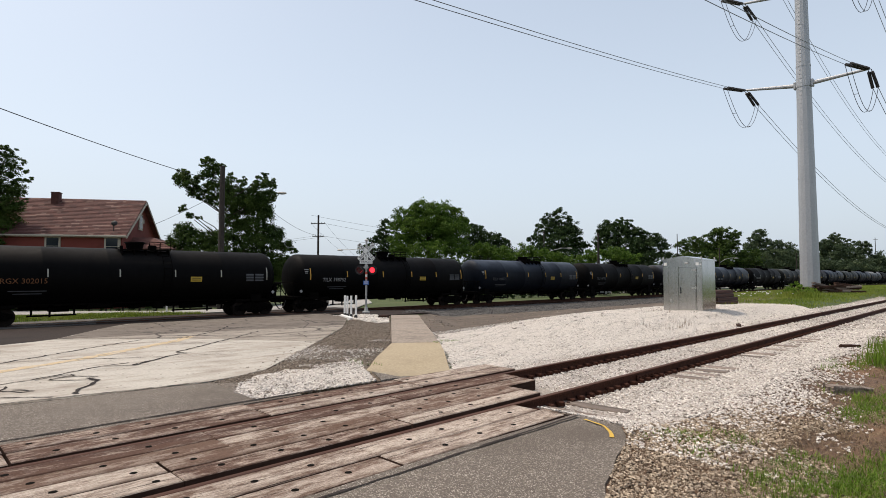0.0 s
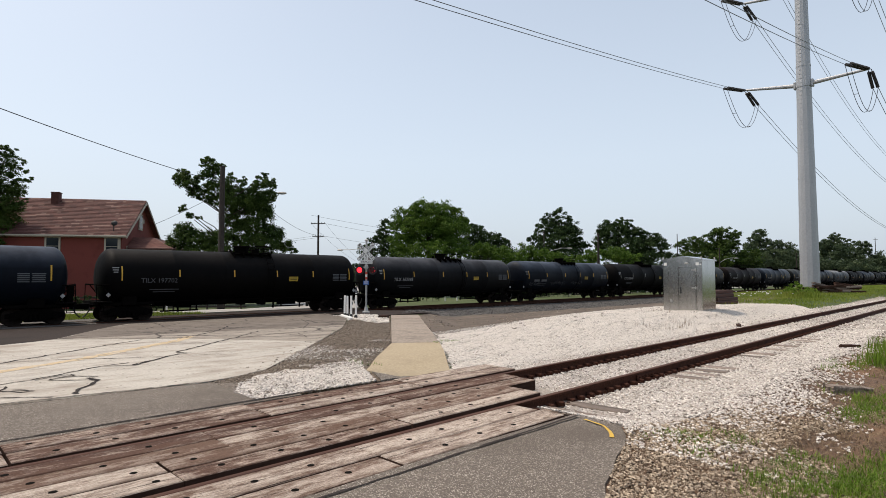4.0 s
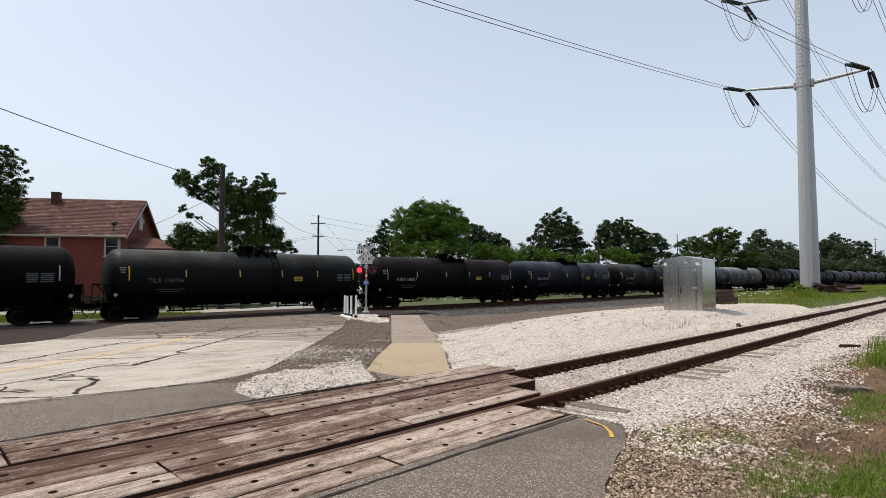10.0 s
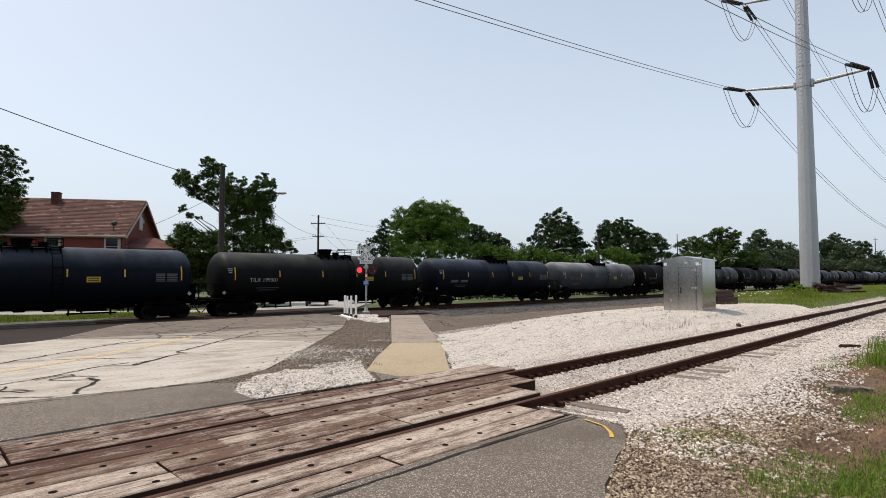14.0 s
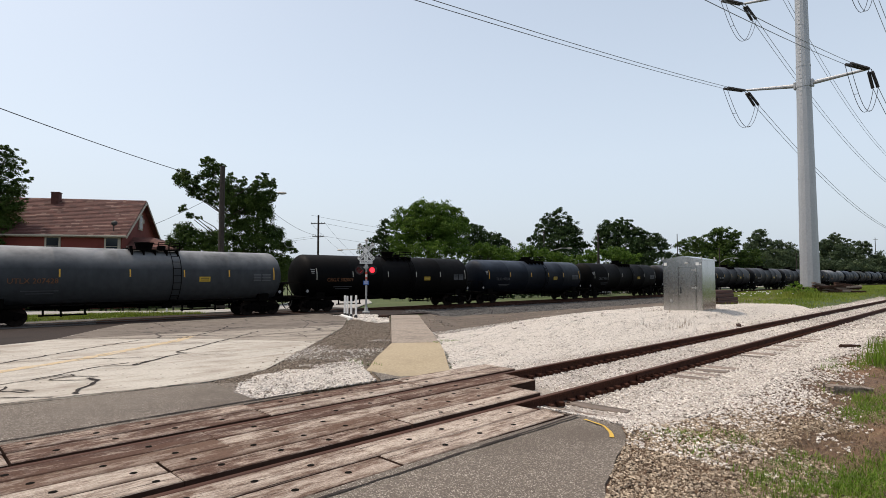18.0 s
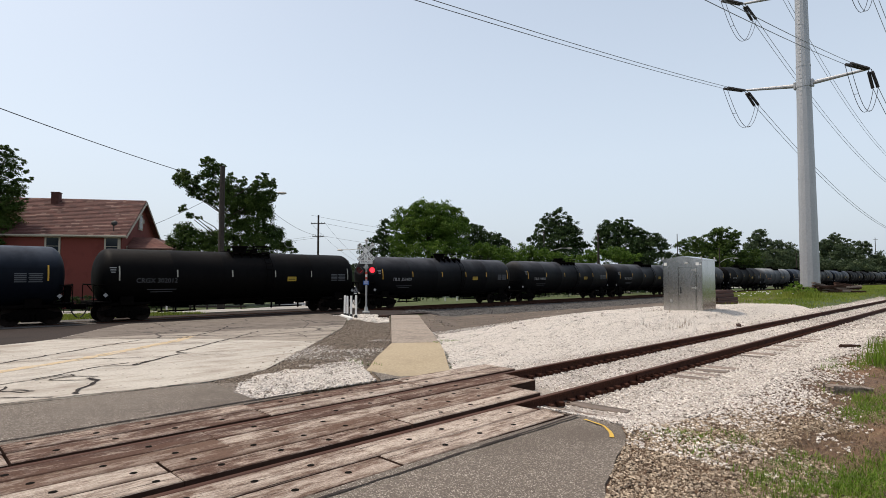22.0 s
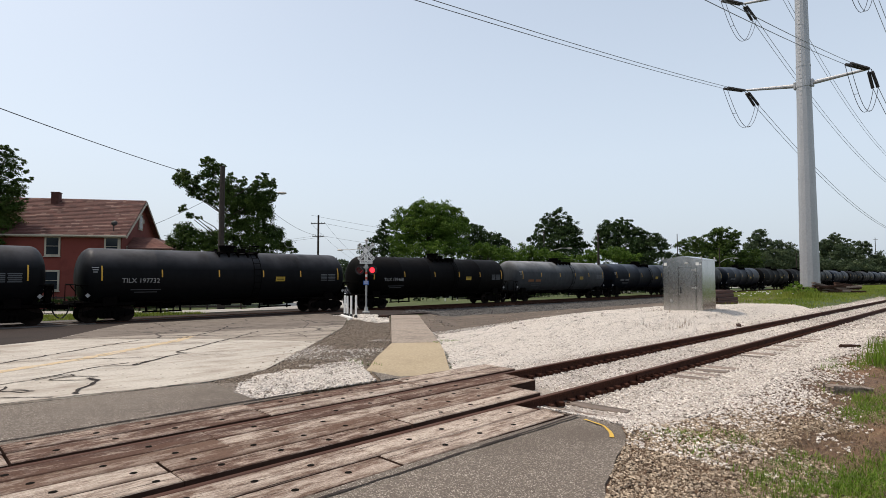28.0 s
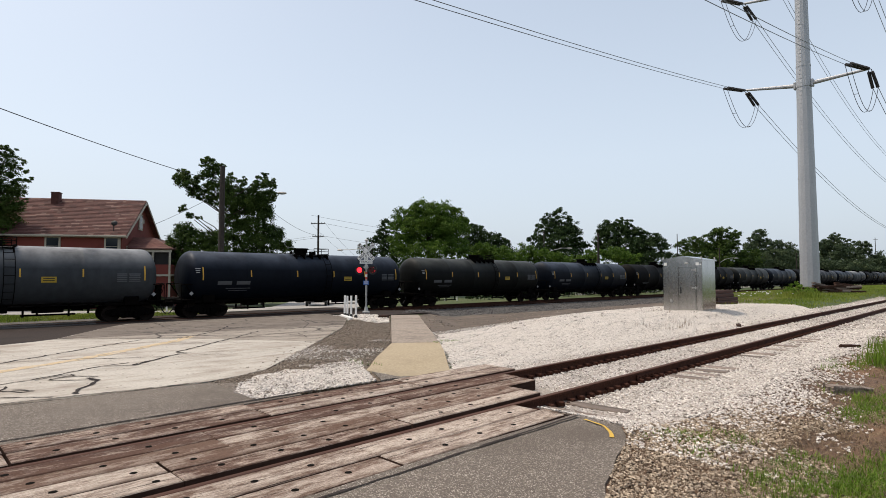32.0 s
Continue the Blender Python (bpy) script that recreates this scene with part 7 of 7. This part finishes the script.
def strew_stones():
    def on_bed(a, b):
        if not off_rails(a, b) or a < apron_edge(b) + 0.04:
            return False
        if not (a > 7.25 or b < 3.6 or (a > 5.75 and b < 4.35) or (a > 6.5 and b < 5.05) or b > 7.2):
            return False
        w, v = white_edge(a), verge_edge(a)
        f = (b - v) / (w - v)
        return f > 0.9 + 0.9 * blade_mat(a, b, 1.7) + 0.35 * RS.uniform(-1, 1) or (f > (-0.6 if a < 8.5 else 0.1) and RS.uniform() < 0.85 * (0.26 * (f + 0.6) / 1.6 + (0.5 if a < 8 else 0.35) * blade_mat(a, b, 2.1)))
    # ballast beside and between the rails, thinning out over the verge
    p = strewn(RS, 95000, 5.0, 22, 1.2, 7.6, on_bed, 1.45)
    lumps("stones", p, RS.uniform(0.009, 0.024, len(p)) * (0.85 + 0.02 * p[:, 0]), M_LUMP_WHITE, 1, "loose white limestone ballast along the siding", sink=0.1, fine=False)
    # farther along the siding
    p = strewn(RS, 17000, 20, 62, 2.9, 8.2, lambda a, b: off_rails(a, b) and b > white_edge(a) + 0.4 * blade_mat(a, b, 0.8) and b < 7.3 + 0.03 * a, 1.3)
    lumps("stones", p, RS.uniform(0.02, 0.045, len(p)), M_LUMP_WHITE, 11, "loose white limestone ballast farther along the siding", sink=0.1, fine=False)
    # pad by the pavement
    p = strewn(RS, 30000, 7.1, 30, 7.2, 13.2, lambda a, b: (a - 7.1) * 1.22 + 7.2 > b and off_rails(a, b), 1.5)
    lumps("stones", p, RS.uniform(0.012, 0.026, len(p)) * (0.8 + 0.02 * p[:, 0]), M_LUMP_PAD, 2, "loose white limestone on the gravel pad", fine=False)
    # patch by the timbers
    p = strewn(RS, 11000, 3.3, 6.6, 6.95, 9.8, lambda a, b: b > 6.98 and b < 7.75 + 2.0 * (a - 3.35) and a < 5.25 + max(0.0, b - 7.1) * 0.6
               and RS.uniform() < 1.0 - (b - (8.0 + 0.32 * (a - 3.6) + 0.6 * blade_mat(a, b, 1.5))) / 0.7)
    lumps("stones", p, RS.uniform(0.012, 0.027, len(p)), M_LUMP_WHITE, 3, "loose white stones beside the crossing timbers", sink=0.1, fine=False)
    # verge: tan and dirty stones next to the apron
    p = strewn(RS, 95000, 2.6, 9, 0.3, 3.0, lambda a, b: b < white_edge(a) + 0.1 and b > verge_edge(a) - 0.35 + 0.6 * blade_mat(a, b, 0.7) - 0.5 * (a < 5)
               and a > apron_edge(b) + 0.06 * blade_mat(a, b, 3) and RS.uniform() < 1.25 - 0.3 * max(0.0, a - 4.6) + 1.0 * blade_mat(a, b, 2.3), 1.5)
    lumps("stones", p, np.clip(0.0042 * np.exp(RS.normal(0.5, 0.55, len(p))), 0.003, 0.022), M_LUMP_TAN, 4, "dirty tan stones strewn over the verge", sink=0.1, fine=False)
    # mixed gravel between road and pavement
    def between(a, b):
        left = np.interp(b, (8.86, 9.55, 13.75, 18.5, 25.6), (3.5, 4.7, 8.25, 12.2, 17.2))
        right = np.interp(b, (7.0, 8.2, 11.52, 25.6), (5.7, 5.9, 9.1, 20.1))
        return left - 0.1 < a < right - 0.04
    p = strewn(RS, 60000, 3.4, 17, 7.4, 23, lambda a, b: between(a, b) and b > 8.0 and blade_mat(a, b, 1.1) + blade_mat(a, b, 3.3) > -0.3 - RS.uniform(), 1.6)
    lumps("stones", p, RS.uniform(0.007, 0.018, len(p)) * (0.7 + 0.06 * p[:, 0]), M_LUMP_MIXED, 5, "mixed dark and pale gravel between road and pavement", fine=False, sink=0.1)
    # paler band of gravel across it
    p = strewn(RS, 9000, 4.6, 10, 8.2, 13, lambda a, b: between(a, b) and RS.uniform() < 0.5 + 1.5 * blade_mat(a, b, 0.9) - 0.28 * abs(a - 6.8) + 0.3 * (b < 9.2))
    lumps("stones", p, RS.uniform(0.009, 0.022, len(p)), M_LUMP_PAD, 9, "pale stones scattered over the dark gravel", fine=False, sink=0.1)
    # grit on the edge of the concrete
    p = strewn(RS, 2600, 3.6, 12, 9.0, 19, lambda a, b: 0 < (b - 9.0) - 1.2 * (a - 4.3) < 1.6 * abs(blade_mat(a * 3, b * 3, 1.0)) + 0.25, 1.2)
    lumps("stones", p, RS.uniform(0.008, 0.026, len(p)), M_LUMP_MIXED, 8, "dark grit strewn on the edge of the concrete", sink=-0.1, fine=False)
    # grit and debris on the dirt track
    p = strewn(RS, 9000, 10.5, 45, 11.5, 26, lambda a, b: b > 11.2 + max(0.0, 13 - a) and b < 11.0 + 1.27 * (a - 10.2) and b < 24.5 and RS.uniform() < 0.3 + 1.5 * blade_mat(a * 0.6, b * 1.8, 0.7) and not (12 < a < 36 and b < 14.5), 1.4)
    lumps("stones", p, RS.uniform(0.015, 0.045, len(p)), M_LUMP_MIXED, 10, "loose stones and debris on the dirt track", fine=False, sink=0.1)
    # main line ballast shoulder
    p = strewn(RS, 15000, 20, 75, 25.5, 35.6, lambda a, b: b < 35.6 and b > 25.0 + (0.2 * (34 - a) if a < 34 else 0) and (a > 28 or (b - 25.5) < 0.95 * (a - 20.5)), 1.3)
    lumps("stones", p, RS.uniform(0.035, 0.07, len(p)), M_LUMP_GREY, 6, "grey crushed ballast of the main line", sink=0.1, fine=False)
    p = strewn(RS, 2600, 14.6, 20.6, 19.4, 28.5, lambda a, b: np.interp(b, (19.5, 22, 24.2, 27), (14.7, 15.6, 16.55, 17.95)) < a < np.interp(b, (19, 22.2, 26, 28.5), (14.9, 17.3, 19.5, 20.3)))
    lumps("stones", p, RS.uniform(0.035, 0.07, len(p)), M_LUMP_PAD, 7, "white stones filling the kerbed island", sink=0.0, fine=False)


strew_stones()


def blades(name, pts, heights, lean, width, mat, seed, label, category="grass"):
    rs = np.random.RandomState(seed)
    n = len(pts)
    z = land_many(pts) - 0.01
    a = rs.uniform(0, 2 * np.pi, n)
    side = np.stack([np.cos(a), np.sin(a), np.zeros(n)], 1) * (width * rs.uniform(0.6, 1.4, n))[:, None]
    bend = np.stack([-np.sin(a), np.cos(a), np.zeros(n)], 1) * (heights * rs.uniform(-lean, lean, n))[:, None]
    root = np.concatenate([pts, z[:, None]], 1)
    up = np.stack([np.zeros(n), np.zeros(n), heights], 1)
    v = np.stack([root - side, root + side, root + side * 0.7 + up * 0.55 + bend * 0.35, root - side * 0.7 + up * 0.55 + bend * 0.35, root + up + bend], 1).reshape(-1, 3)
    o = np.arange(n) * 5
    quads = np.stack([o, o + 1, o + 2, o + 3], 1).tolist()
    tris = np.stack([o + 3, o + 2, o + 4], 1).tolist()
    ob = arrays_ob(name, v.tolist(), quads + tris, mat)
    return tagged(ob, label, category, "", "stuff")


def tufts(rs, centres, per, spread):
    c = np.repeat(centres, per, axis=0)
    return c + rs.normal(size=c.shape) * spread


def strew_grass():
    rs = np.random.RandomState(31)
    # verge at the corner
    c = strewn(rs, 6500, 3.6, 16, -1.6, 2.4, lambda a, b: b < verge_edge(a) - (0.15 if a < 6.6 or a > 11 else 0.45) + 0.5 * blade_mat(a, b, 0.9) and blade_mat(a + 9, b, 1.3) + 0.5 * blade_mat(a, b + 7, 4.0) > (0.13 if a < 6.2 else 0.42 if a < 8 else 0.22), 1.5)
    p = tufts(rs, c, 13, 0.05)
    blades("grass", p, rs.uniform(0.012, 0.06, len(p)), 1.6, 0.0034, M_BLADE, 1, "patchy green grass on the dry verge")
    hubs = np.array([(5.0, 1.46), (4.65, 1.36), (5.0, 1.22), (5.3, 1.02), (4.8, 1.05), (5.6, 0.9), (5.1, 0.85), (4.4, 1.0), (5.9, 0.92), (8.3, 1.5), (8.7, 1.45), (8.0, 1.38), (9.2, 1.55), (6.3, 0.8)])
    c = np.repeat(hubs, 32, axis=0) + rs.normal(size=(32 * len(hubs), 2)) * np.array([0.2, 0.11])
    p = tufts(rs, c, 12, 0.035)
    blades("grass", p, rs.uniform(0.015, 0.085, len(p)), 1.4, 0.0036, M_BLADE, 11, "bright green grass clumps at the verge")
    c = strewn(rs, 4200, 3.6, 14, -1.0, 2.4, lambda a, b: b < verge_edge(a) + 0.1 + 0.6 * blade_mat(a, b, 0.9), 1.2)
    p = tufts(rs, c, 9, 0.07)
    blades("dry_grass", p, rs.uniform(0.008, 0.06, len(p)), 4.5, 0.003, M_STALK, 2, "dry straw-coloured grass stalks on the verge")
    # small weeds in the stones
    c = np.array([(5.58, 2.63), (5.85, 2.51), (5.7, 2.55), (5.89, 2.06), (5.51, 2.18), (5.13, 2.08), (6.1, 2.15), (5.7, 2.3), (9.6, 1.75), (9.4, 1.5), (9.7, 1.42), (7.8, 1.45), (8.0, 1.3), (10.4, 1.3),
                  (12.0, 2.38), (12.8, 2.3), (12.4, 2.2), (14.0, 2.3), (15.5, 2.4), (17.0, 2.5), (18.3, 2.6), (13.2, 2.1)])
    p = tufts(rs, np.repeat(c, 10, axis=0) + rs.normal(size=(10 * len(c), 2)) * np.where(np.repeat(c, 10, axis=0)[:, :1] > 9, 0.22, 0.12), 12, 0.045)
    blades("weeds", p, rs.uniform(0.01, 0.055, len(p)) * (1 + 1.2 * (p[:, 0] > 9)), 1.7, 0.004, M_BLADE, 3, "small green weeds among the stones")
    # long bank of grass on the near side of the siding
    c = strewn(rs, 5200, 13, 60, -6, 3.4, lambda a, b: b < 1.95 + 0.05 * (a - 10) + 0.7 * blade_mat(a, b, 0.5), 1.5)
    p = tufts(rs, c, 10, 0.13)
    blades("grass", p, rs.uniform(0.12, 0.42, len(p)), 0.5, 0.007, M_BLADE, 4, "tall green grass on the bank beside the siding")
    # green strip beyond the siding, up to the steel pole
    c = strewn(rs, 14000, 31, 130, 7.6, 24, lambda a, b: b > 8.15 + 0.03 * (a - 33) + 0.5 * blade_mat(a, b, 0.4) and b < 0.43 * a - 1.0 and b < 21 and (a > 35 or b > 11.5), 1.2)
    p = tufts(rs, c, 7, 0.2)
    blades("grass", p, rs.uniform(0.04, 0.17, len(p)), 0.8, 0.013, M_BLADE_DULL, 5, "bright green grass strip between the tracks")
    # tangled bush before the pole's foot
    bush = thing("bush", pose(48.0, 12.0, land(48.0, 12.0)), "bright green tangled bush in the grass before the steel pole", "bush")
    leaf_cloud("foliage", [(0.2, 0.0, 0.5, 0.75, 0.5), (-0.7, 0.3, 0.35, 0.6, 0.38), (1.0, -0.4, 0.4, 0.6, 0.42), (0.0, 0.2, 0.85, 0.45, 0.35), (1.7, -0.6, 0.25, 0.5, 0.3), (-1.3, 0.7, 0.22, 0.5, 0.26)], 2600, 0.06, M_BLADE, bush, 61, 0.25)
    bm = bmesh.new()
    for k in range(9):
        w = 0.7 * k
        add_rod(bm, (0.1 * math.cos(w), 0.1 * math.sin(w), -0.05), (0.7 * math.cos(w), 0.4 * math.sin(w), 0.7), 0.02, 0.008, seg=5)
    part("stems", bm, M_BARK, bush)
    th = rs.uniform(0, 6.28, 160)
    rr = rs.exponential(0.9, 160)
    c = np.stack([48.0 + 1.6 * rr * np.cos(th), 12.0 + 0.9 * rr * np.sin(th)], 1)
    c[:60] += np.array([20.5, 4.2])
    p = tufts(rs, c, 26, 0.2)
    blades("weeds", p, rs.uniform(0.15, 0.6, len(p)), 0.6, 0.016, M_BLADE_DULL, 6, "tall leafy weeds in the grass before the steel pole", "weeds")
    # pavement edges and pad
    c = np.array([(10.15, 10.55), (10.35, 10.75), (6.35, 8.85)])
    p = tufts(rs, np.repeat(c, 4, axis=0) + rs.normal(size=(4 * len(c), 2)) * 0.12, 16, 0.06)
    blades("weeds", p, rs.uniform(0.03, 0.1, len(p)), 0.9, 0.005, M_BLADE, 7, "small weeds along the pavement edge")
    c = strewn(rs, 9, 15, 24, 7.2, 12, None)
    p = tufts(rs, np.concatenate([c, np.array([(17.5, 8.0), (18.3, 7.9), (19.2, 8.1), (17.0, 8.4), (18.8, 8.4)]).repeat(4, axis=0)]), 5, 0.1)
    blades("dry_grass", p, rs.uniform(0.08, 0.3, len(p)), 0.5, 0.004, M_STALK, 8, "sparse dry stalks growing on the gravel pad")
    # grass between the main line and the side street
    c = strewn(rs, 2600, -2, 15, 39.0, 48.0, lambda a, b: b < 48.2 - 0.55 * (a - 4) and (b - 40.6) < 0.9 * (15.0 - a) and b > 39.2)
    p = tufts(rs, c, 7, 0.2)
    blades("grass", p, rs.uniform(0.06, 0.2, len(p)), 0.7, 0.016, M_BLADE_DULL, 12, "bright green grass beside the main line")
    # white flower heads in the strip
    c = strewn(rs, 30, 36, 48, 11.5, 15, None)
    h = rs.uniform(0.3, 0.55, len(c))
    verts, faces = [], []
    for (a, b), hh in zip(c, h):
        z, k = land(a, b) + hh, len(verts)
        verts += [(a - 0.05, b, z), (a, b - 0.05, z), (a + 0.05, b, z), (a, b + 0.05, z), (a, b, z + 0.04), (a, b, z - 0.03)]
        faces += [(k, k + 1, k + 4), (k + 1, k + 2, k + 4), (k + 2, k + 3, k + 4), (k + 3, k, k + 4), (k + 1, k, k + 5), (k + 2, k + 1, k + 5), (k + 3, k + 2, k + 5), (k, k + 3, k + 5)]
    tagged(arrays_ob("flowers", verts, faces, M_WHITE), "small white wild flower heads in the grass", "flowers", "", "stuff")


strew_grass()



# ---- what moves ----
RUN = [(0.0, 0.0), (6.0, 72.26), (12.0, 144.85), (18.0, 217.9), (24.0, 291.15), (30.0, 364.95), (32.0, 389.55)]


def run_at(t):
    for (a, u), (b, v) in zip(RUN[:-1], RUN[1:]):
        if t <= b:
            return u + (v - u) * (t - a) / (b - a)
    return RUN[-1][1]


def motions():
    # the train rolls by towards negative x
    for k, c in WAGONS:
        x0 = START_X + PITCH * k
        walk(c, [(t, pose(x0 - s, MAIN_Y, MAIN_Z)) for t, s in RUN])
    # its wheels turn as they roll: one motion for the fore and one for the aft wheelsets
    turns = {}
    n = 640
    for k, c in WAGONS:
        for truck in c.children:
            if not truck.name.startswith("truck"):
                continue
            for w in truck.children:
                ax = 0.89 if w.matrix_basis.translation.x > 0 else -0.89
                if ax not in turns:
                    walk(w, [(32.0 * i / n, pose(ax, 0, 0.457) @ Matrix.Rotation(-run_at(32.0 * i / n) / 0.457, 4, "Y")) for i in range(n + 1)])
                    turns[ax] = w.animation_data.action
                else:
                    w.rotation_mode = "QUATERNION"
                    w.animation_data_create()
                    w.animation_data.action = turns[ax]
                    w.animation_data.action_slot = turns[ax].slots[0]
    # the two lamps flash by turns: each lens swings its lit face out and away
    half = 0.6087
    for (lens, lx, lz), start in zip(LAMPS, (0.21, 0.21 - half)):
        t, on, lens_rows = start - 2 * half, True, []
        while t < 33:
            for dt, i in ((-0.05, 0), (-0.036, 0), (-0.012, 1), (0.012, 2), (0.036, 3), (0.05, 3)):
                lens_rows.append((t + dt, 180 - 60 * i if on else -60 * i))
            t, on = t + half, not on
        lens_rows = [(tt, a) for tt, a in lens_rows if 0.0 < tt < 32.0]
        rows = [(0.0, lens_rows[0][1])] + lens_rows + [(32.0, lens_rows[-1][1])]
        walk(lens, [(tt, pose(lx, -0.145, lz, 0, 0, a)) for tt, a in rows])


motions()
